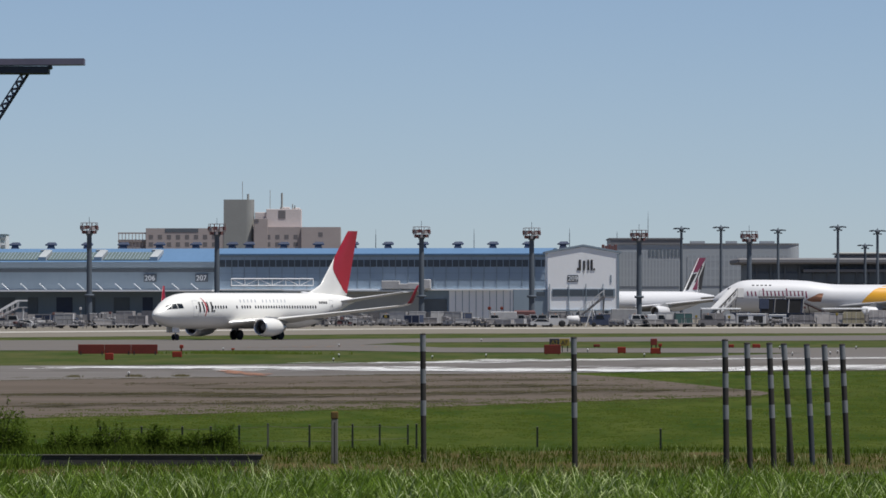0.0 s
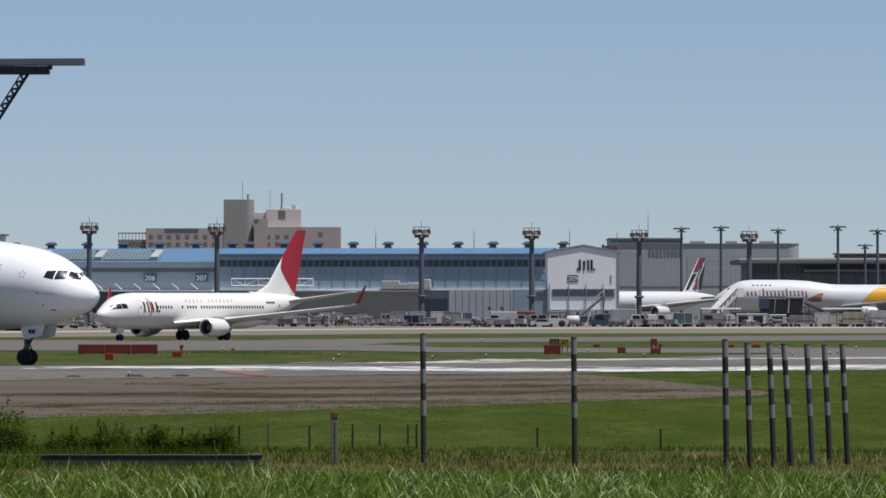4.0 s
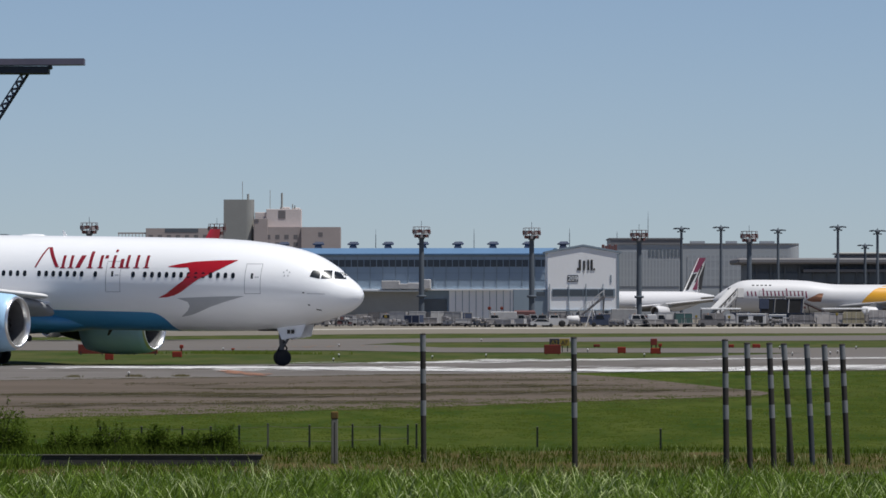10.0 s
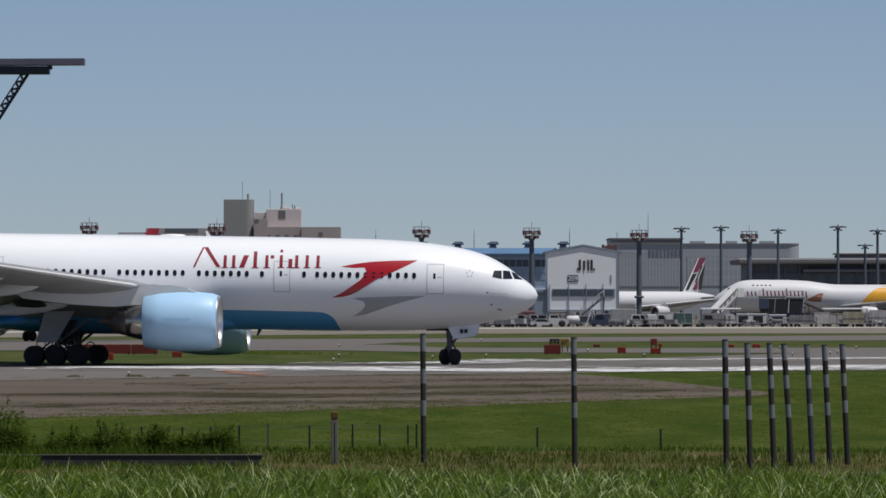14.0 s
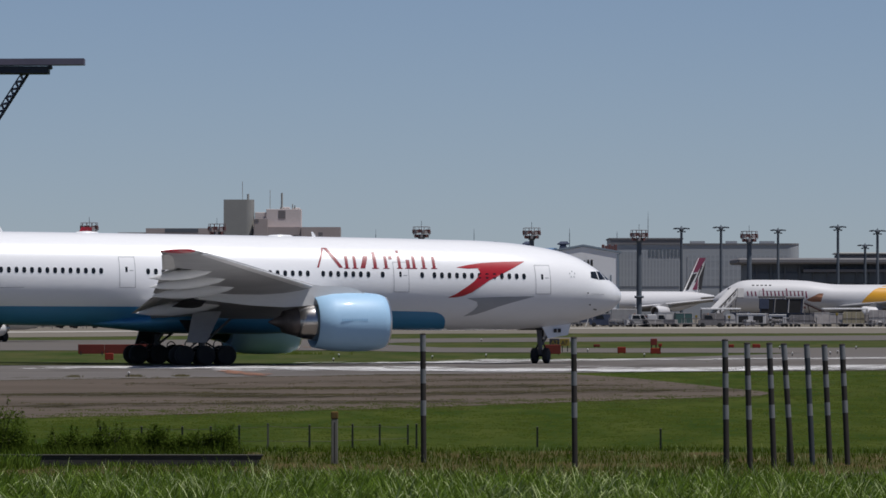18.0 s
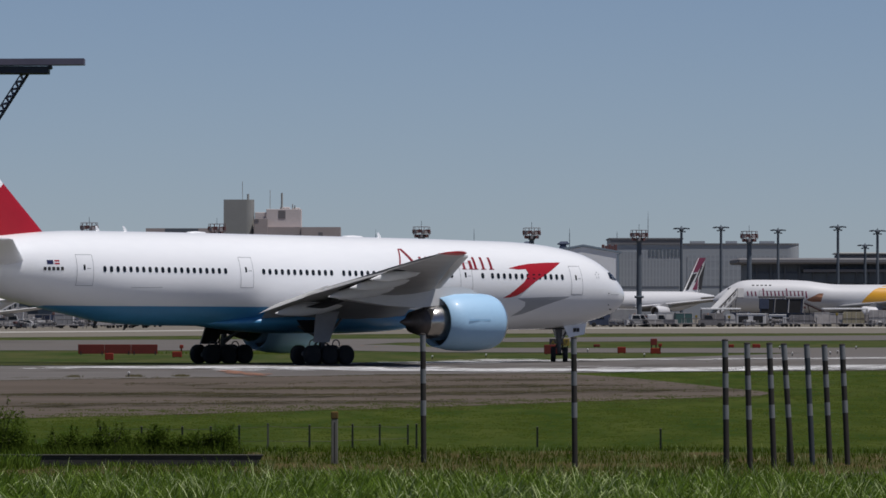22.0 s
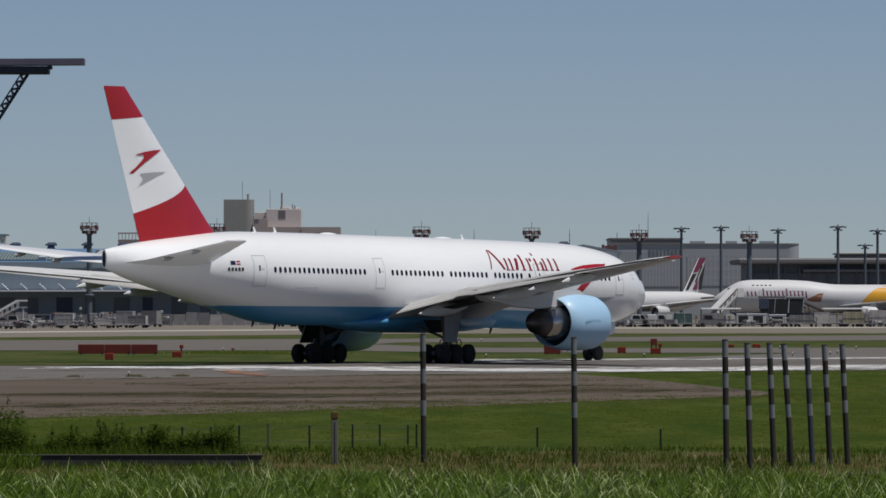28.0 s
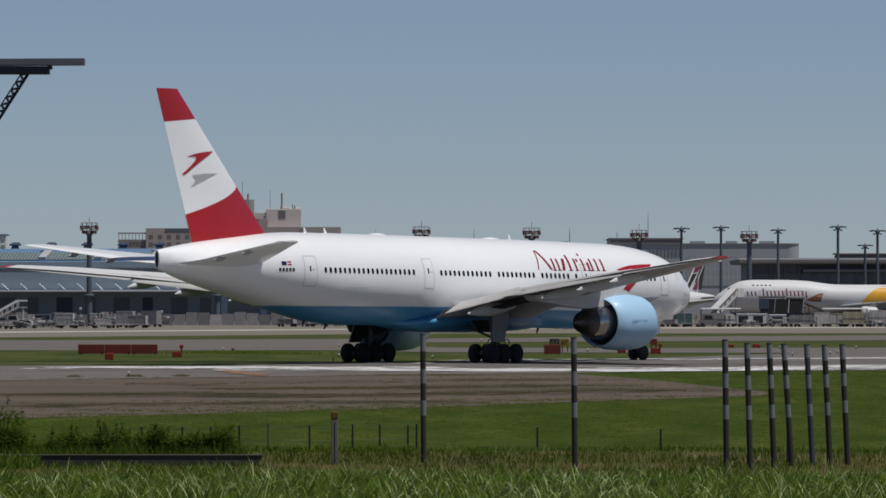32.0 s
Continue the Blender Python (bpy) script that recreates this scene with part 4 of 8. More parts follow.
        part("drag_brace", Geo().tube((2.1, y * 0.9, 3.0), (0.1, y, 1.4), 0.09), LEGGREY, leg)
        part("torque_link", Geo().tube((-0.9, y, 1.05), (-0.1, y, 1.7), 0.06).tube((0.9, y, 1.05), (0.1, y, 1.5), 0.06), DARK, leg)
        g = Geo()
        g.loft([[(1.25, y * 1.06, 3.5), (-0.75, y * 1.06, 3.5), (-0.75, y * 1.06 + 0.07, 3.5), (1.25, y * 1.06 + 0.07, 3.5)], [(0.05, y * 1.13, 1.42), (-1.3, y * 1.13, 1.42), (-1.3, y * 1.13 + 0.06, 1.42), (0.05, y * 1.13 + 0.06, 1.42)]], smooth=False)
        part("gear_door", g, GREY, leg, "grey gear door panel")
        # dark face paints the shade on the door's inner side
        g = Geo()
        e = -0.05 * (1 if y > 0 else -1)
        g.loft([[(1.18, y * 1.06 + e, 3.45), (-0.7, y * 1.06 + e, 3.45), (-0.7, y * 1.06 + e * 0.4, 3.45), (1.18, y * 1.06 + e * 0.4, 3.45)], [(0.0, y * 1.13 + e, 1.46), (-1.25, y * 1.13 + e, 1.46), (-1.25, y * 1.13 + e * 0.4, 1.46), (0.0, y * 1.13 + e * 0.4, 1.46)]], smooth=False)
        # added dark panel stands in for the gear bay's shade
        part("bay_panel", Geo().loft([[(1.3, y * 0.8 - 0.03, 2.95), (-1.3, y * 0.8 - 0.03, 2.95), (-1.3, y * 0.8 + 0.03, 2.95), (1.3, y * 0.8 + 0.03, 2.95)], [(0.75, y * 0.83 - 0.03, 2.1), (-0.7, y * 0.83 - 0.03, 2.1), (-0.7, y * 0.83 + 0.03, 2.1), (0.75, y * 0.83 + 0.03, 2.1)]], smooth=False), DARK, leg, "dark panel added for gear bay shade")
        part("door_lining", g, DARK, leg, "gear door's inner side, darkened for shade")
        part("hydraulic_line", Geo().tube((-0.25, y - 0.12, 3.0), (-0.28, y - 0.1, 1.0), 0.05, n=6).tube((0.28, y + 0.12, 3.0), (0.3, y + 0.1, 1.0), 0.045, n=6), DARK, leg)
        part("brake_rod", Geo().tube((-1.3, y, 1.02), (1.3, y, 1.02), 0.05, n=6).tube((-1.45, y, 0.7), (-1.2, y, 1.22), 0.05, n=6).tube((1.45, y, 0.7), (1.2, y, 1.22), 0.05, n=6), LEGGREY, leg)
        for k in (-1, 1):
            g = Geo()
            arc = [(k * (1.0 + 0.3 * math.cos(a)), y - 0.25, 1.3 + 0.3 * math.sin(a)) for a in (-0.4 + 0.5 * i for i in range(9))]
            for p, q in zip(arc, arc[1:]):
                g.tube(p, q, 0.04, n=6)
            part("brake_hose", g, LEGGREY, leg, "looped grey brake hose")
        for k in (-1, 0, 1):
            part("axle", Geo().tube((1.45 * k, y - 0.72, 0.66), (1.45 * k, y + 0.72, 0.66), 0.09), DARK, leg)
            for e in (-1, 1):
                wheel(mw, plane, (1.45 * k, y + 0.70 * e, 0.66), 0.66)
    n = 31.77 - 5.89
    leg = part("nose_leg", Geo().tube((n - 0.1, 0, 2.6), (n, 0, 0.6), 0.2, 0.15, 14), LEGGREY, plane, "steel nose gear leg")
    part("torque_link", Geo().tube((n - 0.4, 0, 0.9), (n - 0.1, 0, 1.4), 0.06).tube((n + 0.1, 0, 1.5), (n + 0.16, 0, 2.3), 0.1), DARK, leg)
    part("bay_lining", Geo().box(n - 1.6, n + 1.1, -0.42, 0.42, 2.3, 2.42, 0.02), DARK, leg, "dark nose gear bay")
    part("drag_brace", Geo().tube((n + 0.9, 0, 2.5), (n + 0.1, 0, 1.3), 0.08), LEGGREY, leg)
    part("torque_link", Geo().tube((n + 0.35, 0, 1.15), (n + 0.05, 0, 1.6), 0.05).tube((n + 0.35, 0, 1.15), (n + 0.05, 0, 0.7), 0.05), DARK, leg)
    part("taxi_light", Geo().lathe([(n + 0.12, 0.1), (n + 0.28, 0.14), (n + 0.3, 0.02)], "x", (0, 0, 1.75), 14), CHROME, leg)
    part("axle", Geo().tube((n, -0.6, 0.54), (n, 0.6, 0.54), 0.07), DARK, leg)
    for e in (-1, 1):
        wheel(nw, plane, (n, 0.42 * e, 0.54), 0.54)
        d = part("nose_gear_door", Geo().loft([[(n + 2.0, 0.62 * e, 2.75), (n - 0.1, 0.62 * e, 2.5), (n - 0.1, 0.62 * e + 0.05, 2.5), (n + 2.0, 0.62 * e + 0.05, 2.75)], [(n + 1.75, 0.72 * e, 1.95), (n + 0.3, 0.72 * e, 1.72), (n + 0.3, 0.72 * e + 0.04, 1.72), (n + 1.75, 0.72 * e + 0.04, 1.95)]], smooth=False), WHITE, plane, "white nose gear door")
        for k in range(2):
            x = n + 0.72 + 0.3 * k
            part("marking_bar", Geo().box(x, x + 0.2, 0.735 * e - 0.03 + 0.02 * e, 0.735 * e + 0.03 + 0.02 * e, 2.12, 2.38), BLACK, d)
    return plane


# ---- the narrow-body that taxis away behind it
def narrow_body():
    hull = [(0, 2.86, 2.80, 0.03), (0.12, 3.10, 2.55, 0.32), (0.5, 3.42, 2.2, 0.66), (1.2, 3.85, 1.85, 1.05), (2.2, 4.45, 1.55, 1.42), (3.2, 4.92, 1.4, 1.65), (4.6, 5.2, 1.3, 1.80), (6.5, 5.32, 1.27, 1.88),
                    (27, 5.32, 1.27, 1.88), (29, 5.32, 1.45, 1.86), (32, 5.28, 2.2, 1.65), (35, 5.12, 3.1, 1.15), (37.3, 4.92, 3.85, 0.65), (38.4, 4.75, 4.15, 0.42), (38.8, 4.66, 4.28, 0.28)]
    H, W = Hull(19.6, hull), Hull(18.3, hull)
    plane = thing("narrow_body_airliner", (-21, 800, 0, 0, 0, 235.68), "white twin-engine narrow-body airliner with red-curved fin and winglets, taxiing", "airliner")
    part("fuselage", H.body(), OFFWHITE, plane, "white fuselage")
    cockpit(plane, H, [[(3.4, 3.60), (2.62, 3.55), (2.62, 4.12), (3.3, 4.08)], [(2.55, 3.55), (1.8, 3.50), (2.05, 4.05), (2.55, 4.12)], [(1.75, 3.5), (1.0, 3.42), (1.42, 3.84), (2.0, 4.05)]])
    wm = window_mesh(0.27, 0.36)
    for side in (1, -1):
        for s in [8.6 + 0.51 * i for i in range(6)] + [13.2] + [14.2 + 0.51 * i for i in range(4)] + [16.8 + 0.51 * i for i in range(24)]:
            part("window", wm, None, plane, at=H.frame_on(s, 3.72, side))
        for s0, s1, z0, z1 in ((5.0, 5.9, 2.6, 4.45), (31.6, 32.4, 2.8, 4.5)):
            door_outline(plane, H, s0, s1, z0, z1, side, OFFWHITE)
        part("red_emblem", H.decal([(7.1, 2.7), (7.25, 2.75), (7.55, 3.4), (7.45, 4.1), (7.0, 4.75), (6.85, 4.8), (7.15, 4.1), (7.3, 3.4)], side), RED, plane, "thin red curve among the dark bars")
        for a, b, w, z0, z1 in ((6.15, 6.15, 0.3, 3.15, 4.3), (6.95, 6.75, 0.28, 3.15, 4.3), (7.75, 7.6, 0.26, 3.15, 4.3), (8.4, 8.4, 0.3, 3.15, 4.3), (8.8, 8.8, 0.3, 3.15, 3.4)):
            part("title_bar", H.decal([(a - w / 2, z0), (a + w / 2, z0), (b + w / 2, z1), (b - w / 2, z1)], side), BLACK, plane, "dark title lettering as bars")
        for k in range(13):
            if k != 5:
                part("title_bar", H.decal([(14.0 + 0.72 * k, 4.24), (14.2 + 0.72 * k, 4.24), (14.34 + 0.72 * k, 4.58), (14.14 + 0.72 * k, 4.58)], side), SILVERGREY, plane, "faint grey title lettering as bars")
        for k in range(5):
            part("marking_bar", H.decal([(29.4 + 0.36 * k, 4.1), (29.66 + 0.36 * k, 4.1), (29.66 + 0.36 * k, 4.36), (29.4 + 0.36 * k, 4.36)], side), BLACK, plane)
        sec = [(1.5, 12.3, 20.8, 2.0, 1.7, 1.0), (5.2, 15.2, 20.6, 2.4, 2.2, 0.56), (11, 19.0, 22.2, 3.1, 3.0, 0.28), (16.4, 22.6, 24.2, 3.85, 3.8, 0.14)]
        w = part("wing", foil_loft(W, sec, side), OFFWHITE, plane, "white swept wing")
        part("slat", foil_loft(W, [(5.4, 15.2, 16.1, 2.38, 2.45, 0.24), (16.2, 22.4, 22.9, 3.82, 3.85, 0.1)], side), OFFWHITE, w, "white leading edge")
        part("wing_root_fairing", foil_loft(W, [(1.6, 10.6, 14.0, 1.95, 1.95, 0.6), (3.4, 13.1, 15.0, 2.2, 2.2, 0.35)], side), OFFWHITE, w)
        # the winglet's deeper red has its shade painted in
        for name, mat, label, shape in (("winglet_root", OFFWHITE, "white blended winglet root", ((16.4, 22.6, 24.2, 3.85), (16.9, 22.95, 24.2, 3.93), (17.3, 23.3, 24.28, 4.12))),
                                        ("winglet", DEEP_RED, "tall winglet, its red deepened for shade", ((17.3, 23.3, 24.28, 4.12), (17.48, 23.55, 24.38, 4.45), (17.68, 23.95, 24.58, 5.3), (17.9, 24.4, 24.8, 6.12), (17.92, 24.5, 24.8, 6.16)))):
            rings = []
            for l, le, te, z in shape:
                ring = []
                for sg, pts in ((1, FOIL), (-1, FOIL[-1:0:-1])):
                    ring += [W.p(le + c * (te - le), side * (l - sg * h * 0.12), z + sg * h * 0.05) for c, h in pts]
                rings.append(ring)
            part(name, Geo().loft(rings), mat, w, label)
        for l, s in ((7.5, 19.3), (11.5, 21.2)):
            z = 2.2 + (l - 5.2) * 0.13
            part("flap_fairing", Geo().loft([[W.p(s + u, side * l + 0.15 * r * math.cos(a), z - 0.1 * u + 0.24 * r * math.sin(a)) for a in (2 * math.pi * i / 12 for i in range(12))] for u, r in ((-1.2, 0.1), (-0.4, 1), (0.8, 0.9), (2.0, 0.1))]), GREY, w)
        nacelle(plane, W, (4.83, 1.45), [(12.25, 0.84), (12.3, 0.92), (12.6, 1.02), (13.3, 1.07), (14.2, 1.05), (15.3, 0.88), (15.8, 0.78), (15.82, 0.74), (15.2, 0.72)],
                [(12.3, 0.925), (12.2, 0.88), (12.18, 0.82), (12.25, 0.77), (12.6, 0.75), (13.1, 0.8), (13.15, 0.83)],
                [(14.8, 0.62), (16.2, 0.52), (16.7, 0.42), (16.65, 0.38), (16.2, 0.36)], [(16.0, 0.36), (16.6, 0.28), (17.2, 0.03)], 13.1, OFFWHITE,
                [(13.0, 2.4), (13.6, 2.65), (16.5, 2.5), (18.2, 2.2), (17.0, 1.9), (14.6, 1.9)], side)
        part("tailplane", foil_loft(H, [(0.4, 34.0, 38.2, 4.3, 4.3, 0.42), (7.2, 38.2, 39.9, 5.45, 5.45, 0.14)], side), PALEGREY, plane, "pale grey tailplane")

    def chord(z):
        k = (z - 5.0) / 7.5
        return 30.9 + k * 6.7 if z > 6.2 else 28.6 + (z - 5.0) / 1.2 * 3.37, 37.3 + k * 2.2
    f = part("fin", foil_loft(H, [(z, *chord(z), 0, 0, 0.4 - 0.025 * (z - 5)) for z in (4.9, 5.4, 5.9, 6.3, 7.5, 9, 11, 12.3, 12.5)], 1, True), OFFWHITE, plane, "white fin with a great red curve")
    for side in (1, -1):
        rings = []
        for z in [5.3 + 7.22 * i / 24 for i in range(25)]:
            le, te = chord(z)
            edge = spline([5.3, 6.2, 7.2, 8.2, 9.3], [0.97, 0.72, 0.42, 0.14, 0.0], z) if z < 9.3 else 0.0
            ring = []
            for j in range(17):
                c = edge + (1 - edge) * (j / 16) ** 2
                h = np.interp(c, [q[0] for q in FOIL], [q[1] for q in FOIL]) * (0.4 - 0.025 * (z - 5))
                ring.append(H.p(le + c * (te - le) - (0.03 if c == 0 else 0), side * (h + 0.02), z))
            rings.append(ring)
        part("red_curve", Geo().loft(rings, closed=False), FINRED, f, "red curve on the fin")
    mw, nw = wheel_mesh(0.565, 0.4), wheel_mesh(0.345, 0.2)
    for side in (1, -1):
        y = -2.86 * side
        leg = part("main_leg", Geo().tube((0, y * 0.9, 2.0), (0, y, 0.55), 0.13, n=12), SEAM, plane)
        part("gear_door", Geo().box(-0.5, 0.5, y * 1.12 - 0.03, y * 1.12 + 0.03, 0.95, 2.0, 0.02), WHITE, leg)
        for e in (-1, 1):
            wheel(mw, plane, (0, y + 0.43 * e, 0.565), 0.565)
    n = 15.6
    leg = part("nose_leg", Geo().tube((n - 0.1, 0, 1.6), (n, 0, 0.35), 0.09, n=12), SEAM, plane)
    part("taxi_light", Geo().lathe([(n + 0.08, 0.08), (n + 0.2, 0.11), (n + 0.22, 0.02)], "x", (0, 0, 0.95), 12), CHROME, leg)
    for e in (-1, 1):
        wheel(nw, plane, (n, 0.24 * e, 0.345), 0.345)
        part("nose_gear_door", Geo().box(n - 0.2, n + 1.1, 0.42 * e - 0.02, 0.42 * e + 0.02, 0.85, 1.5, 0.015), OFFWHITE, plane)
    return plane


# ---- buildings
def hall_frame(a, b):
    """A frame at a whose x runs along the front to b; returns the pose and the length."""
    d = Vector((b[0] - a[0], b[1] - a[1]))
    return pose(a[0], a[1], 0, 0, 0, math.degrees(math.atan2(d.y, d.x))), d.length


def digits(text, size, m, parent, material, name="stand_number"):
    c = bpy.data.curves.new(name, "FONT")
    c.body, c.size, c.extrude, c.align_x = text, size, 0.01, "CENTER"
    ob = new(name, c)
    me = bpy.data.meshes.new_from_object(ob)
    bpy.data.objects.remove(ob)
    me.materials.append(material)
    return part(name, me, None, parent, at=m)


def blue_hall():
    m, L = hall_frame((-52.26, 1642), (24.24, 1630))
    b = thing("cargo_hall", m, "long pale-blue clad cargo hall with blue sheet roof and window band", "building")
    part("wall", Geo().box(0, L, 0, 14, 7.4, 15.4).box(0, L, 2.5, 14, 0, 7.4), BLUEWALL, b)
    part("roof", Geo().prism([(-0.4, 15.4), (L + 0.3, 15.4), (L + 0.3, 15.75), (-0.4, 15.75)], -0.7, 0.3)
         .loft([[(x, -0.7, 15.75), (x, 9, 17.1), (x, 14, 17.1), (x, 14, 15.4), (x, 0.3, 15.4)] for x in (-0.4, L + 0.3)], smooth=False), BLUEROOF, b, "blue folded sheet roof")
    g = Geo().box(0, L, -0.12, 0.0, 15.0, 15.38)
    part("fascia", g, GREYWALL, b)
    n = 26
    pane = Geo().box(0.12, L / n / 2 - 0.08, -0.06, 0.02, 12.7, 14.3).mesh("pane", WINDOW)
    for i in range(2 * n):
        part("pane", pane, None, b, at=(i * L / n / 2, 0, 0))
    rib = Geo().box(-0.07, 0.07, -0.1, 0.02, 7.5, 15.0).mesh("rib", GREYWALL)
    for i in range(n + 1):
        part("rib", rib, None, b, at=(i * L / n, 0, 0))
    part("ledge", Geo().box(0, L, -0.5, 0.1, 7.2, 7.55), PALEWALL, b, "pale ledge above the ground floor")
    for z in (9.6, 11.2):
        part("cladding_joint", Geo().box(0, L, -0.03, 0.02, z, z + 0.07), GREYWALL, b)
    # white clad ground floor at the far end
    part("lower_wall", Geo().box(L * 0.70, L, 0.4, 2.6, 0, 7.2), PALEWALL, b, "white clad ground floor")
    seam = Geo().box(-0.07, 0.07, 0.34, 0.45, 0, 7.15).mesh("post", GREYWALL)
    for i in range(15):
        part("post", seam, None, b, at=(L * 0.70 + i * L * 0.3 / 14.5, 0, 0))
    part("lower_wall", Geo().box(L * 0.24, L * 0.61, 0.2, 2.6, 1.8, 6.9), TANWALL, b, "tan loading-bay wall")
    part("lower_roof", Geo().box(L * 0.2, L * 0.63, -2.2, 2.4, 6.9, 7.2), TERMWALL, b)
    for u, w in ((0.02, 0.10), (0.14, 0.07), (0.62, 0.07)):
        part("bay_opening", Geo().box(L * u, L * (u + w), 2.3, 2.56, 0.2, 5.2), BAYDARK, b, "dark loading bay opening")
    # rooftop and ledge equipment
    for u, w, h in ((0.50, 4.2, 1.9), (0.55, 2.6, 1.2), (0.58, 3.5, 1.4), (0.62, 2.2, 2.2)):
        part("air_handler", Geo().box(L * u, L * u + w, -2.0, -0.5, 7.55, 7.55 + h, 0.1), GSEWHITE, b, "pale roof-top plant box")
    # lattice gantry on the front
    g = Geo()
    for z in (8.3, 9.9):
        g.tube((L * 0.04, -1.2, z), (L * 0.29, -1.2, z), 0.16, n=6)
    for i in range(7):
        x = L * (0.04 + 0.25 * i / 6)
        g.tube((x, -1.2, 8.3), (x, -1.2, 9.9), 0.12, n=6)
        if i < 6:
            a, c = (8.3, 9.9) if i % 2 else (9.9, 8.3)
            g.tube((x, -1.2, a), (x + L * 0.25 / 6, -1.2, c), 0.1, n=6)
    part("lattice_gantry", g, PALEWALL, b, "pale steel lattice gantry")
    return b, L


def left_hall():
    m, L = hall_frame((-113.67, 1656), (-52.26, 1642))
    b = thing("cargo_hall", m, "long grey-blue cargo hall with skylights and a strutted canopy", "building")
    part("wall", Geo().box(0, L, 0, 20, 7.2, 12.6).box(0, L, 4, 20, 0, 7.2), GREYWALL, b)
    part("cornice", Geo().box(0, L, -0.9, 0.05, 12.6, 13.9), GREYWALL, b, "grey cornice band")
    part("vent_strip", Geo().box(0, L, -0.12, 0.05, 11.5, 12.3), DARKWALL, b, "dark louvre strip")
    part("roof", Geo().loft([[(x, -0.9, 13.9), (x, 5, 14.3), (x, 9, 16.0), (x, 11, 17.1), (x, 45, 17.1), (x, 45, 12.6), (x, 0, 12.6)] for x in (0, L)], smooth=False), BLUEROOF, b, "blue stepped sheet roof")
    slat = Geo().loft([[(x, 4.15, 14.46), (x, 8.65, 16.26), (x, 8.6, 16.34), (x, 4.1, 14.54)] for x in (-0.09, 0.09)], smooth=False).mesh("glazing_bar", GREYWALL)
    curb = Geo().loft([[(x, y, z) for y, z in ((3.5, 14.15), (9.0, 16.05), (8.9, 16.75), (3.3, 15.1))] for x in (-0.95, 0.95)], smooth=False).mesh("skylight_curb", CURB)
    for x0, x1 in ((0.3, 4.4), (6.5, 18.0), (20.1, 31.6), (33.7, 45.2)):
        part("skylight", Geo().loft([[(x, 4.4, 14.25), (x, 8.9, 16.05), (x, 8.7, 16.25), (x, 4.2, 14.45)] for x in (x0, x1)], smooth=False), SKYLIGHT, b, "ribbed translucent skylight" if x0 < 1 else "")
        for j in range(int((x1 - x0) / 0.82)):
            part("glazing_bar", slat, None, b, at=(x0 + 0.5 + j * 0.82, 0, 0))
        part("skylight_curb", curb, None, b, at=(x1 + 1.0, 0, 0))
    # added pale blocks imitate small white highlights near the vents
    for k in range(4):
        part("ridge_flashing", Geo().box(3.2 + 13.6 * k, 5.4 + 13.6 * k, 9.6, 10.6, 16.4, 16.9, 0.1), CURB, b, "pale block added for a roof highlight by a vent")
    part("canopy", Geo().box(0, L, -7, 0.1, 6.95, 7.35), PALEWALL, b, "pale sheet canopy over the dock")
    n = 13
    strut = Geo().tube((0, 0, 8.75), (2.5, -3.4, 7.4), 0.065, n=6).box(-0.14, 0.14, -0.2, 0.1, 8.6, 8.9).mesh("strut", PALEWALL)
    for i in range(n):
        part("strut", strut, None, b, at=(1.1 + 4.6 * i, 0, 0))
    for i in range(9):
        part("bay_opening", Geo().box(L * (i + 0.2) / 9, L * (i + 0.2 + 0.35 + 0.2 * (i % 2)) / 9, 3.8, 4.1, 0.2, 5.6), BAYDARK if i % 3 else GSEBLUE, b, "dark dock opening")
    for u, t in ((0.735, "206"), (0.933, "207")):
        part("number_plate", Geo().box(L * u - 1.5, L * u + 1.5, -0.35, 0.05, 9.2, 11.0), DARKWALL, b, "dark stand number plate")
        digits(t, 1.7, Matrix.Translation((L * u, -0.38, 9.55)) @ pose(0, 0, 0, 90, 0, 0), b, PALEWALL)
    return b, L


def roof_vent(m):
    v = thing("roof_vent", m, "dark blue sheet-metal roof ventilator", "roof vent", "vents along the hall roofs")
    part("base", Geo().loft([[(-0.9, -0.9, -0.4), (0.9, -0.9, -0.4), (0.9, 0.9, -0.4), (-0.9, 0.9, -0.4)], [(-0.6, -0.6, 0.9), (0.6, -0.6, 0.9), (0.6, 0.6, 0.9), (-0.6, 0.6, 0.9)]], smooth=False), GSEBLUE, v)
    part("hood", Geo().loft([[(-1.15, -0.7, 0.75), (1.15, -0.7, 0.75), (1.15, 0.7, 0.75), (-1.15, 0.7, 0.75)], [(-1.3, -0.8, 1.0), (1.35, -0.8, 1.0), (1.35, 0.8, 1.0), (-1.3, 0.8, 1.0)], [(-0.5, -0.4, 1.55), (1.0, -0.4, 1.55), (1.0, 0.4, 1.55), (-0.5, 0.4, 1.55)]], smooth=False), GSEBLUE, v)
    return v


HALL, HALL_LEN = blue_hall()
HALL_2, HALL_2_LEN = left_hall()
vent = roof_vent(HALL.matrix_basis @ pose(5, 11, 17.1))
for i in range(1, 10):
    copy_thing(vent, HALL.matrix_basis @ pose(5 + i * HALL_LEN / 9.35, 11, 17.1))
for i in range(7):
    copy_thing(vent, HALL_2.matrix_basis @ pose(9 + i * HALL_2_LEN / 7.1, 15, 17.1))


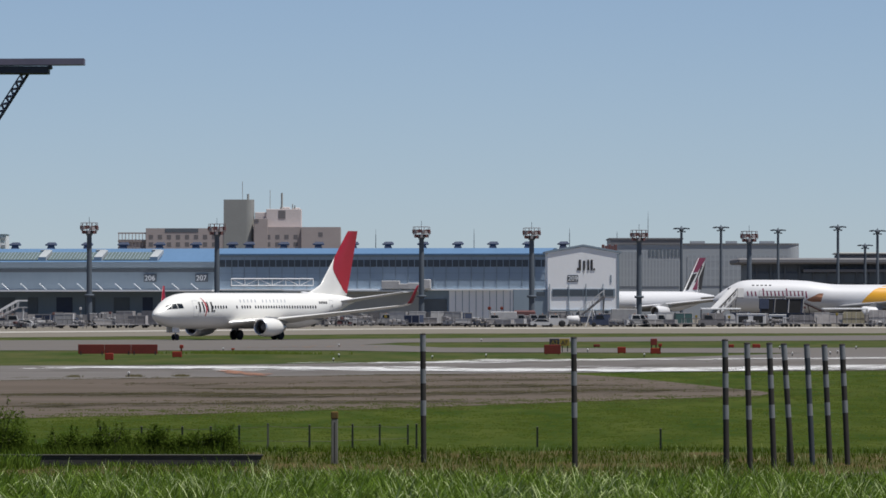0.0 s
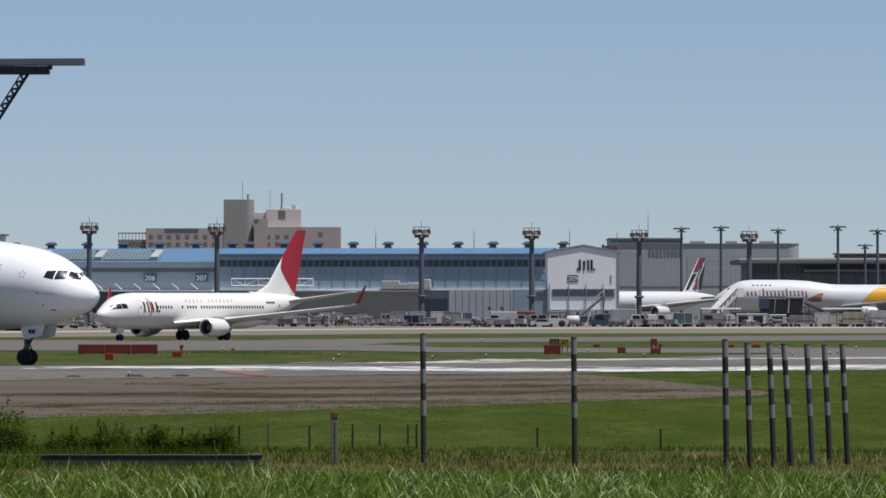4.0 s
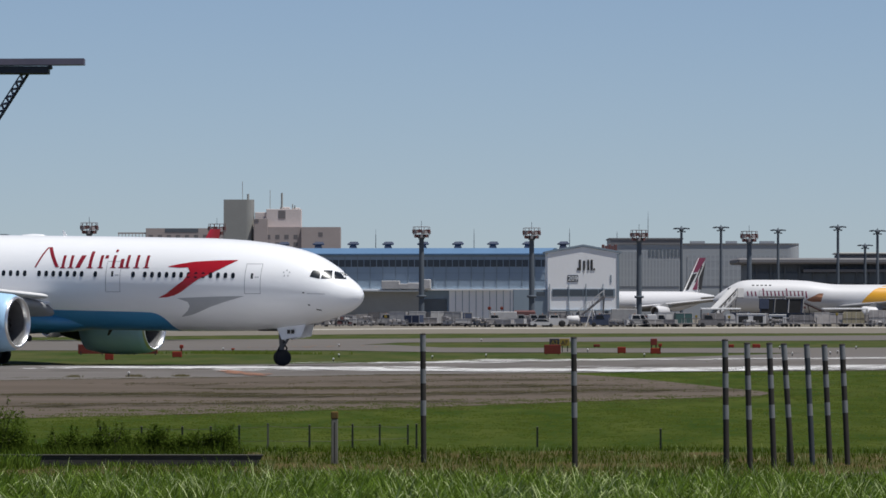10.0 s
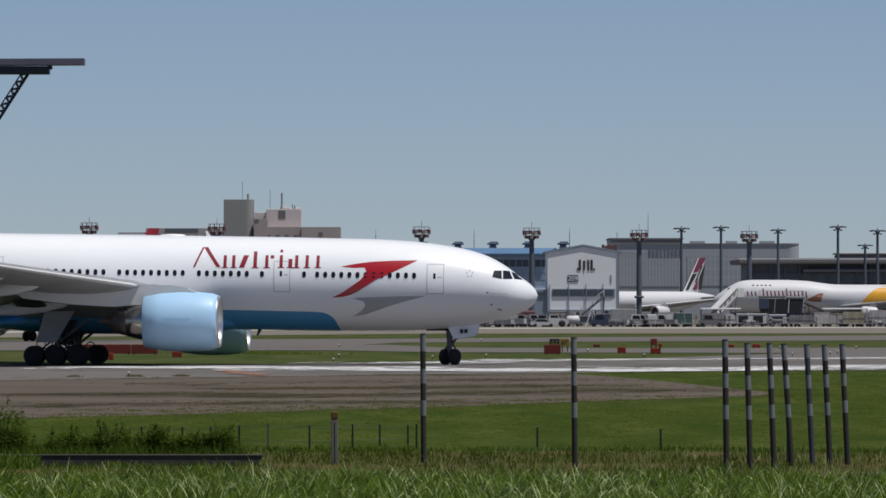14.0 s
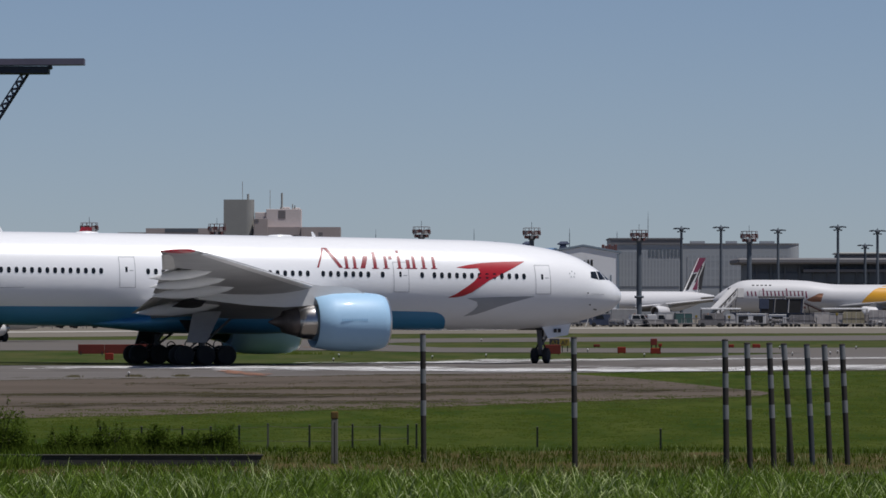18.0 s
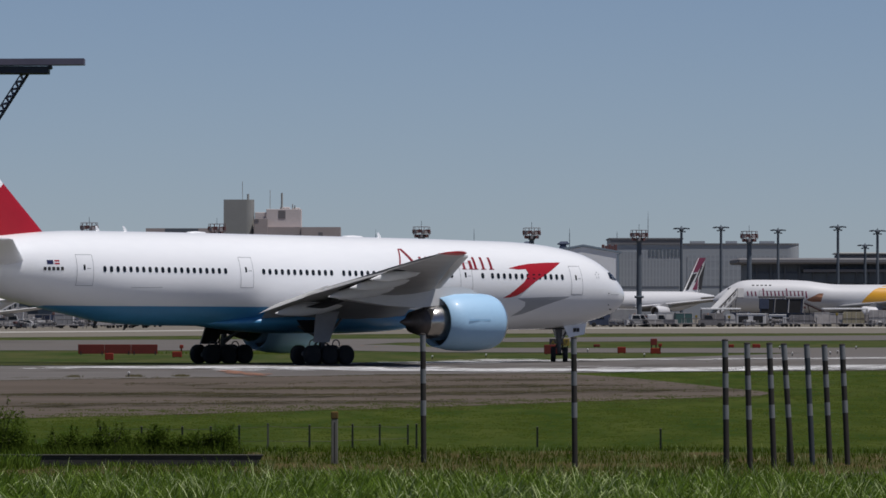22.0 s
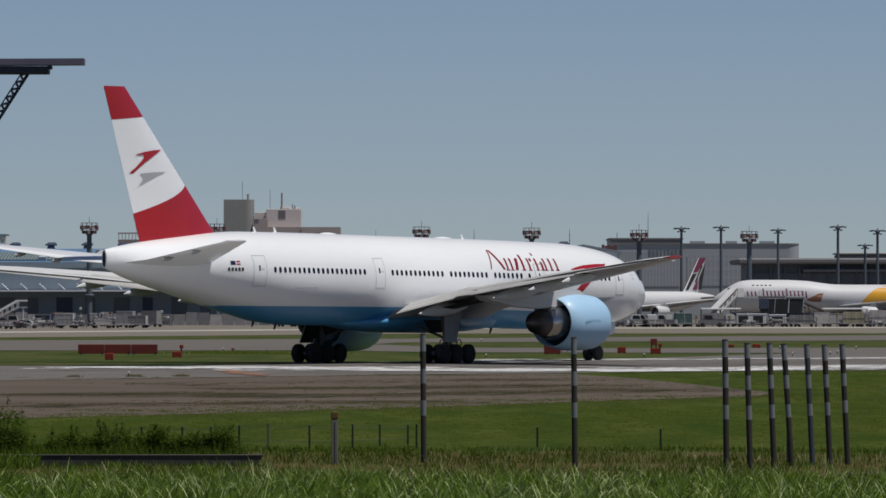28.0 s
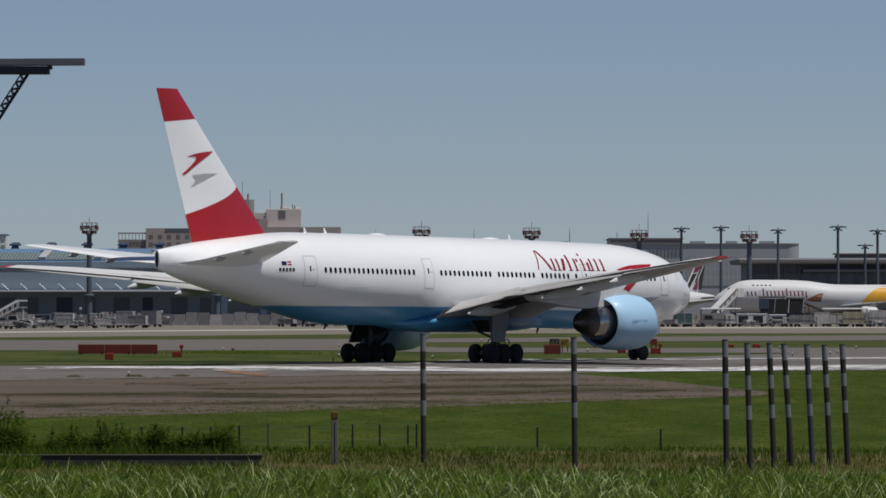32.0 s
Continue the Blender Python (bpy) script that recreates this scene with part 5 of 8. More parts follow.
def gable_building():
    D = 1560
    x0, x1 = 23.20, 39.00
    w = x1 - x0
    b = thing("gabled_building", (x0, D, 0), "white gabled airport building with a dark window strip", "building")
    ze, zp = 15.37, 16.93
    part("wall", Geo().prism([(0, 0), (w, 0), (w, ze), (w * 0.5, zp - 0.2), (0, ze)], 0, 36), PALEWALL, b, "white clad gable wall")
    part("roof", Geo().prism([(-0.6, ze - 0.1), (w * 0.5, zp - 0.1), (w + 0.6, ze - 0.1), (w + 0.6, ze + 0.35), (w * 0.5, zp + 0.35), (-0.6, ze + 0.35)], -0.22, 37), GREYWALL, b, "grey roof edge")
    part("corner_post", Geo().box(w - 0.35, w + 0.1, -0.15, 0.2, 0, ze - 0.3), GREYWALL, b)
    za, zb = 5.90, 7.22
    part("window_frame", Geo().box(1.0, w - 0.8, -0.12, 0.02, za - 0.2, zb + 0.2), GREYWALL, b)
    for i in range(4):
        part("pane", Geo().box(1.2 + i * (w - 2.2) / 4, 1.2 + (i + 0.94) * (w - 2.2) / 4, -0.2, 0, za, zb), WINDOW, b, "dark strip window")
    for u in (0.01, 0.28, 0.52, 0.76):
        part("down_pipe", Geo().tube((w * u + 0.3, -0.2, 0), (w * u + 0.3, -0.2, za + 2.6), 0.1, n=6), GREYWALL, b)
    part("roof_ledge", Geo().box(0.6, w - 0.3, -0.5, 0.02, za - 3.4, za - 3.1), GREYWALL, b)
    for u in (0.1, 0.22, 0.4, 0.62, 0.8):
        part("doorway", Geo().box(w * u, w * u + 0.9, -0.14, 0.02, 0.1, 2.4), DARKWALL, b)
    zl, zh = 11.48, 13.86
    for u0, u1, a, c in ((0.44, 0.47, zl, zh), (0.415, 0.435, zl, zl + 0.6), (0.50, 0.525, zl, zh - 0.2), (0.56, 0.585, zl, zh), (0.605, 0.635, zl, zh), (0.645, 0.665, zl, zl + 0.5)):
        part("title_bar", Geo().box(w * u0, w * u1, -0.1, 0.02, a, c), BLACK, b, "black lettering as plain bars")
    part("emblem", Geo().prism([(w * 0.50, zl - 1.0), (w * 0.53, zl + 0.2), (w * 0.55, zh + 0.8), (w * 0.545, zh - 0.5), (w * 0.52, zl + 0.2)], -0.16, -0.1), SILVERGREY, b)
    part("number_plate", Geo().box(w * 0.28, w * 0.43, -0.1, 0.02, 8.97, 10.48), DARKWALL, b, "dark number plate")
    digits("209", 1.5, pose(w * 0.355, -0.13, 9.2, 90, 0, 0), b, PALEWALL)
    part("vent_grille", Geo().box(w * 0.88, w * 0.90, -0.1, 0.02, 8.85, 10.48), GREYWALL, b)
    part("side_wing", Geo().box(-7.5, 0, 0.5, 20, 0, 7.22), GREYWALL, b, "low grey side wing")
    part("pane", Geo().box(-2.4, -0.6, 0.3, 0.52, 5.84, 7.34 - 0.6), WINDOW, b)
    return b


gable_building()


def office_block():
    D = 1960
    b = thing("office_block", (46.63, D, 0), "large blue-grey airport office block with closely set mullions", "building")
    w1, w = 20.16, 52.77
    h1, h2 = 22.02, 20.53
    plan = [(w1, 0.6)] + [(w - 3 + 3 * math.sin(a), 3.6 - 3 * math.cos(a)) for a in (math.pi / 2 * i / 8 for i in range(9))] + [(w, 40), (w1, 40)]
    part("wall", Geo().box(0, w1, 0, 40, 0, h1).loft([[(x, y, z) for x, y in plan] for z in (0, h2)], smooth=False), TERMWALL, b)
    part("parapet", Geo().box(-0.3, w1 + 0.2, -0.4, 40, h1, h1 + 0.4).loft([[(x, y - 0.2, z) for x, y in plan] for z in (h2, h2 + 0.4)], smooth=False), TAUPE, b, "pale parapet")
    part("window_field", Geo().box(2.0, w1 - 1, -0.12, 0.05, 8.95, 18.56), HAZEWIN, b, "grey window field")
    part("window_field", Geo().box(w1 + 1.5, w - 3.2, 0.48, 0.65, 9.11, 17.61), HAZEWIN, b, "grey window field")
    for z in (16.35, 13.83, 11.31):
        part("floor_band", Geo().box(2.0, w1 - 1, -0.135, 0.05, z - 0.3, z + 0.3), TERMWALL, b)
        part("floor_band", Geo().box(w1 + 1.5, w - 3.2, 0.465, 0.65, z - 0.4, z + 0.4), TERMWALL, b)
    mul = Geo().box(-0.17, 0.17, -0.16, 0.02, 8.95, 18.56).mesh("mullion", MULLION)
    n = int((w1 - 3) / 0.88)
    for i in range(n + 1):
        part("mullion", mul, None, b, at=(2.0 + i * (w1 - 3) / n, 0, 0))
    mul = Geo().box(-0.14, 0.14, -0.14, 0.02, 9.11, 17.61).mesh("mullion", MULLION)
    n = int((w - w1 - 4.7) / 1.26)
    for i in range(n + 1):
        part("mullion", mul, None, b, at=(w1 + 1.5 + i * (w - w1 - 4.7) / n, 0.6, 0))
    part("top_band", Geo().box(0, w1, -0.25, 0.05, 20.61, h1), TAUPE, b, "brownish top band")
    for i in range(9):
        x = 10.71 + i * 1.05
        part("sign_bar", Geo().box(x, x + 0.62, -0.24, -0.02, 17.2, 19.3), BAYDARK, b, "dark blue sign lettering as bars")
    for u, s in ((0.43, 4), (0.62, 3), (0.8, 4)):
        part("plant_room", Geo().box(w * u, w * u + s, 8, 14, h2, h2 + 1.1), TERMWALL, b)
    part("annex", Geo().box(-2.84, 2.21, -8, -0.5, 0, 18.87), TERMWALL, b)
    for i in range(5):
        x = -2.52 + i * 0.88
        part("roof_unit", Geo().box(x, x + 0.78, -7, -5, 18.87, 20.53 - 0.3 * (i % 2), 0.06), MASTRED, b, "rust-red rooftop unit")
    return b


office_block()


def dark_terminal():
    D = 1800
    b = thing("terminal_building", (76.39, D, 0), "low dark glazed terminal with pale flat roofs", "building")
    w = 60.76
    part("wall", Geo().box(2, w, 2, 50, 0, 14.49), DARKWALL, b)
    part("roof", Geo().box(-1.0, w, -2, 50, 14.27, 15.79, 0.4), TAUPE, b, "pale flat roof slab")
    part("glazing", Geo().box(3, w, 1.6, 2.05, 9.57, 11.88), DIMGLASS, b, "dark glazing")
    part("gallery", Geo().box(15.91, w, -0.5, 2, 12.17, 12.90), TAUPE, b, "grey gallery band")
    part("roof_pavilion", Geo().box(25.46, w, 10, 30, 15.21, 16.80, 0.3), TAUPE, b, "pale rooftop pavilion")
    part("pavilion_roof", Geo().box(24.88, w, 9, 31, 16.80, 17.31, 0.3), TANWALL, b)
    post = Geo().box(-0.25, 0.25, 1.2, 1.7, 0, 14.49).mesh("column", DARKWALL)
    for i in range(16):
        part("column", post, None, b, at=(4 + i * (w - 6) / 15, 0, 0))
    return b


dark_terminal()


def hotel():
    D = 2400
    b = thing("hotel", (-75.04, D, 0), "beige slab hotel with a blank grey stair tower", "building")
    plan = [(0, 4.85)] + [(7.6 + 2.6 * math.sin(a), 7.45 - 2.6 * math.cos(a)) for a in (math.pi / 2 * i / 8 for i in range(9))] + [(10.2, 16), (0, 16)]
    part("tower", Geo().loft([[(x, y, z) for x, y in plan] for z in (0, 39.73)], smooth=False), TOWERWALL, b, "blank grey stair tower with a rounded corner")
    part("wall", Geo().box(10.22, 39.93, 4, 22, 0, 30.28), BEIGEWALL, b, "beige rendered wing")
    part("wall", Geo().box(26.62, 39.93, 2.5, 4, 0, 30.28), BEIGEWALL, b)
    # upper blocks take the beige that is lightened for sun
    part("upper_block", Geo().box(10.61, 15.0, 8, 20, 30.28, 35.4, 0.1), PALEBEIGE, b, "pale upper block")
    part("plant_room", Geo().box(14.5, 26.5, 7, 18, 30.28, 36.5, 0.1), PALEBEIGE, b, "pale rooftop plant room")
    # flat dark patches paint the shade of recesses, here and on the shaft
    part("recess", Geo().box(18.7, 21.1, 6.9, 7.2, 33.2, 36.0), HOTELWIN, b, "flat dark patch for the plant room's shaded recess")
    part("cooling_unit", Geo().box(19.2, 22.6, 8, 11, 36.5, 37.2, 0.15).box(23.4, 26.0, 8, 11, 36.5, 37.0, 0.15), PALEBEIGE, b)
    part("shaft", Geo().box(10.42, 15.05, 3.7, 6, 22.95, 33.2, 0.05), BEIGEWALL, b, "beige shaft beside the tower")
    part("recess", Geo().box(10.7, 12.0, 3.6, 3.75, 32.0, 33.0), HOTELWIN, b)
    part("wall", Geo().box(-26.62, 0, 5, 22, 0, 29.90), BEIGEWALL, b, "beige rendered wing")
    part("sign_bar", Geo().box(-20.06, -8.68, 4.92, 5.02, 28.55, 29.80), DARKWALL, b, "dark rooftop sign as a bar")
    pane = Geo().box(-0.72, 0.72, -0.05, 0.1, -0.7, 0.7).mesh("window", HOTELWIN)
    for r, z in enumerate((26.95, 24.40, 21.41)):
        for k in range(8):
            part("window", pane, None, b, at=(-24.88 + k * 3.09, 5, z))
        for k in range(5):
            part("window", pane, None, b, at=(12.15 + k * 3.13, 4, z))
    part("window", pane, None, b, at=(33.18, 2.5, 27.77))
    g = Geo()
    for i in range(9):
        x = -36.07 + i * 1.16
        g.box(x, x + 0.25, 6, 6.3, 22.95, 28.16)
    for z in (22.95, 25.27, 27.97):
        g.box(-36.27, -26.62, 6, 6.5, z, z + 0.5)
    g.box(-35.88, -27.01, 6.6, 14, 0, 26.04)
    part("roof_lattice", g, BEIGEWALL, b, "open beige roof lattice")
    for x, y, t, r in ((6.37, 353, 321, 0.1), (8.29, 353, 343, 0.4), (15.82, 369, 336, 0.1), (19.87, 369, 341, 0.35), (23.53, 369, 361, 0.2), (24.31, 369, 363, 0.2)):
        z0, z1 = 4.15 + (537.5 - y) * 0.1929, 4.15 + (537.5 - t) * 0.1929
        part("aerial", Geo().tube((x, 8, z0 - 0.1), (x, 8, z1), r, n=6), TANWALL, b, "thin rooftop aerial")
    return b


hotel()
far = thing("tower_block", (-182.74, 2900, 0), "pale distant tower block", "building")
part("wall", Geo().box(-30, 2.56, 0, 20, 0, 32.46), PALEWALL, far)
part("roof", Geo().box(-30.3, 2.68, -0.3, 20, 32.46, 32.81), GREYWALL, far)
for r in range(5):
    part("window", Geo().box(0.47, 2.10, -0.2, 0.1, 31.53 - r * 3.2 - 1.2, 31.53 - r * 3.2), TERMWALL, far)


# ---- masts
def flood_mast(x, top, D):
    """A thick mast with a round crown of floodlights."""
    m = thing("floodlight_mast", (x, D, 0), "tall grey steel mast with a reddish crown of floodlights", "light mast", "floodlight masts on the apron")
    part("shaft", Geo().tube((0, 0, 0), (0, 0, top - 2.2), 0.62, 0.5, 16), MASTGREY, m)
    part("collar", Geo().lathe([(top * 0.27, 0.5), (top * 0.27, 1.0), (top * 0.27 + 0.5, 1.0), (top * 0.27 + 0.5, 0.5)], "z", n=14), MASTGREY, m, "service collar")
    crown = part("crown", Geo().lathe([(top - 2.5, 0.55), (top - 2.1, 0.8), (top - 1.5, 1.2), (top - 1.45, 0.4)], "z", n=18), MASTGREY, m)
    for i in range(10):
        a = 2 * math.pi * (i + 0.3) / 10
        q = pose(1.62 * math.cos(a), 1.62 * math.sin(a), top - 0.95 + 0.25 * (i % 2), 0, 0, math.degrees(a))
        part("floodlight", Geo().loft([[(-0.25, -0.22, -0.3), (-0.25, 0.22, -0.3), (-0.25, 0.22, 0.3), (-0.25, -0.22, 0.3)], [(0.3, -0.34, -0.42), (0.3, 0.34, -0.42), (0.3, 0.34, 0.28), (0.3, -0.34, 0.28)]], smooth=False).moved(q), MASTRED if i % 2 else LAMPWHITE, crown)
    for i in range(8):
        a = 2 * math.pi * i / 8
        q = pose(1.2 * math.cos(a), 1.2 * math.sin(a), top - 1.75, 0, 25, math.degrees(a))
        part("floodlight", Geo().loft([[(-0.2, -0.2, -0.25), (-0.2, 0.2, -0.25), (-0.2, 0.2, 0.25), (-0.2, -0.2, 0.25)], [(0.35, -0.3, -0.36), (0.35, 0.3, -0.36), (0.35, 0.3, 0.3), (0.35, -0.3, 0.3)]], smooth=False).moved(pose(q.translation.x, q.translation.y, q.translation.z, 0, 0, math.degrees(a))), MASTRED if i % 3 else LAMPWHITE, crown)
    g = Geo()
    for i in range(10):
        a = 2 * math.pi * i / 10
        g.tube((1.7 * math.cos(a), 1.7 * math.sin(a), top - 1.6), (1.75 * math.cos(a), 1.75 * math.sin(a), top + 0.15), 0.05, n=5)
        b = a + 2 * math.pi / 10
        for z in (top + 0.15, top - 0.55):
            g.tube((1.75 * math.cos(a), 1.75 * math.sin(a), z), (1.75 * math.cos(b), 1.75 * math.sin(b), z), 0.05, n=5)
    part("railing", g, MASTRED, crown, "red safety railing")
    part("lightning_rod", Geo().tube((0, 0, top - 1.5), (0, 0, top + 1.4), 0.05, n=5), MASTGREY, m)
    return m


for x, top in ((-73.46, 20.75), (-47.26, 20.63), (-4.52, 20.14), (18.80, 20.01), (41.84, 19.64), (65.78, 19.50)):
    flood_mast(x, top, 1460 + 10 * [-73.46, -47.26, -4.52, 18.80, 41.84, 65.78].index(x))


def thin_mast(x, top, D):
    m = thing("lamp_mast", (x, D, 0), "slim grey lamp mast with a four-armed head", "light mast", "slim lamp masts by the terminal")
    part("shaft", Geo().tube((0, 0, 0), (0, 0, top - 0.4), 0.42, 0.3, 12), MASTGREY, m)
    head = part("head", Geo().lathe([(top - 1.3, 0.32), (top - 1.1, 0.5), (top - 0.5, 0.5), (top - 0.3, 0.25), (top + 0.1, 0.08)], "z", n=10), MASTGREY, m)
    for k in range(6):
        a = math.radians(60 * k + 14)
        c, e = math.cos(a), math.sin(a)
        part("arm", Geo().tube((0.3 * c, 0.3 * e, top - 0.75), (1.5 * c, 1.5 * e, top - 0.45), 0.1, 0.08, 6), MASTGREY, head)
        part("lamp_head", Geo().loft([[(-0.4, -0.26, 0.1), (-0.4, 0.26, 0.1), (-0.4, 0.2, -0.14), (-0.4, -0.2, -0.14)], [(0.4, -0.3, -0.05), (0.4, 0.3, -0.05), (0.4, 0.24, -0.34), (0.4, -0.24, -0.34)]], smooth=False).moved(pose(1.6 * c, 1.6 * e, top - 0.4, 0, 0, math.degrees(a))), MASTGREY, head)
    for k in range(2):
        q = (1 - 2 * k) * 0.75
        part("lamp_head", Geo().box(q - 0.3, q + 0.3, -0.25, 0.25, top - 1.45, top - 1.1, 0.05), MASTGREY, head)
    return m


for x, top, D in ((57.66, 22.80, 1700), (67.23, 23.07, 1700), (84.84, 23.24, 1780), (92.70, 22.65, 1650), (104.46, 22.14, 1690), (107.77, 19.51, 1795)):
    thin_mast(x, top, D)
for x, top, D, foot in ((-15.81, 21.62, 1653, 17.1), (7.26, 21.64, 1643, 17.1), (28.36, 21.05, 1575, 16.4), (57.33, 29.81, 1965, 22.40), (48.77, 24.33, 1970, 22.40), (-43.76, 13.89, 1650, 0)):
    top -= foot
    a = thing("whip_aerial", (x, D, foot), "thin grey whip aerial on a slim pole", "aerial", "whip aerials")
    part("pole", Geo().tube((0, 0, 0), (0, 0, top * 0.75), 0.09, 0.07, 8), MASTGREY, a)
    part("whip", Geo().tube((0, 0, top * 0.75), (0, 0, top), 0.05, 0.03, 6), MASTGREY, a)


# ---- parked aircraft
def freighter():
    H = Hull(0, [(a, t * 0.95, b * 0.95, w) for a, t, b, w in [(0, 5.0, 4.9, 0.05), (0.15, 5.5, 4.4, 0.55), (0.6, 6.05, 3.85, 1.05), (1.5, 6.8, 3.3, 1.75), (3.2, 8.0, 2.8, 2.5), (5.0, 9.05, 2.5, 2.95), (6.6, 9.52, 2.35, 3.15), (9, 9.68, 2.28, 3.25), (15, 9.66, 2.25, 3.25), (20, 9.42, 2.25, 3.25), (23, 9.0, 2.25, 3.25), (26, 8.66, 2.25, 3.25), (30, 8.6, 2.25, 3.25),
                 (50, 8.6, 2.25, 3.25), (56, 8.6, 2.9, 3.1), (62, 8.4, 4.3, 2.4), (67, 8.0, 5.9, 1.3), (69, 7.5, 6.6, 0.5)]])
    plane = thing("parked_freighter", pose(57.63, 1500, 0, 0, 0, 180), "white four-engine freighter with humped nose and golden tail, parked", "airliner")
    part("fuselage", H.body(), STANDWHITE, plane, "white humped fuselage")
    cockpit(plane, H, [[(3.6, 7.27), (2.9, 7.05), (3.1, 7.4), (3.7, 7.6)]])
    for side in (1, -1):
        g = H.decal([(30.4, 2.6), (31.2, 4.0), (32.5, 5.6), (34.2, 7.1), (36.4, 7.95), (66, 7.5), (66, 6.0), (52, 2.6)], side, 0.02, 0.4)
        part("golden_field", g, YELLOW, plane, "golden yellow tail field")
        part("golden_swoosh", H.decal([(19.6, 4.9), (22.4, 6.3), (23.4, 6.3), (22.8, 4.5), (21.0, 4.5)], side, 0.02, 0.3), ORANGE, plane, "orange swoosh")
        for k in range(16):
            if k == 3:
                continue
            z0 = 5.3 if k in (8, 15) else 5.75
            z1 = 7.35 if k in (4, 10) else 6.75
            s = 7.2 + 0.83 * k
            part("title_bar", H.decal([(s, z0), (s + 0.3, z0), (s + 0.14, z1), (s - 0.16, z1)], side), MAROON, plane, "maroon lettering as plain bars")
        for i in range(5):
            part("marking_bar", H.decal([(8.2 + i * 0.9, 7.93), (8.7 + i * 0.9, 7.93), (8.7 + i * 0.9, 8.15), (8.2 + i * 0.9, 8.15)], side), GLASS, plane)
        part("wing", foil_loft(H, [(2.5, 26, 41, 3.4, 2.8, 1.9), (12, 34, 44.5, 4.2, 3.8, 1.1), (29, 49, 53.5, 6.2, 6.1, 0.4)], side), GREY, plane, "grey swept wing")
        for l, s, z in ((11.7, 31.0, 2.2), (20.8, 39.0, 3.2)):
            nacelle(plane, H, (l, z), [(s, 1.15), (s + 0.06, 1.24), (s + 0.4, 1.36), (s + 1.3, 1.38), (s + 2.6, 1.3), (s + 4.4, 1.05), (s + 4.42, 1.0)], [(s + 0.06, 1.245), (s - 0.06, 1.16), (s + 0.05, 1.06), (s + 0.9, 1.08)],
                    [(s + 3.6, 0.9), (s + 5, 0.7), (s + 5.6, 0.5)], [(s + 5, 0.5), (s + 6.2, 0.04)], s + 0.9, STANDWHITE, [(s + 1, z + 1.2), (s + 3, z + 2.2), (s + 7, z + 1.9), (s + 5, z + 0.9)], side)
        part("tailplane", foil_loft(H, [(0.6, 58, 67, 7.0, 7.0, 0.7), (11, 67, 70, 8.2, 8.2, 0.2)], side), GREY, plane)
    part("fin", foil_loft(H, [(8.2, 54, 66, 0, 0, 1.0), (19.4, 66.5, 70.5, 0, 0, 0.4)], 1, True), YELLOW, plane, "golden yellow fin")
    mw = wheel_mesh(0.62, 0.48)
    for x, y in ((-8, 0.5), (-8, -0.5), (-33, 1.9), (-33, 2.9), (-33, -1.9), (-33, -2.9), (-36, 5.0), (-36, 6.0), (-36, -5.0), (-36, -6.0), (-37.6, 5.0), (-37.6, -5.0)):
        ob = part("wheel", mw[0], None, plane, at=(x, y, 0.62))
        part("rim", mw[1], None, ob)
        part("gear_leg", Geo().tube((x, y, 0.62), (x, y * 0.9, 3.0), 0.16), SEAM, plane)
    return plane


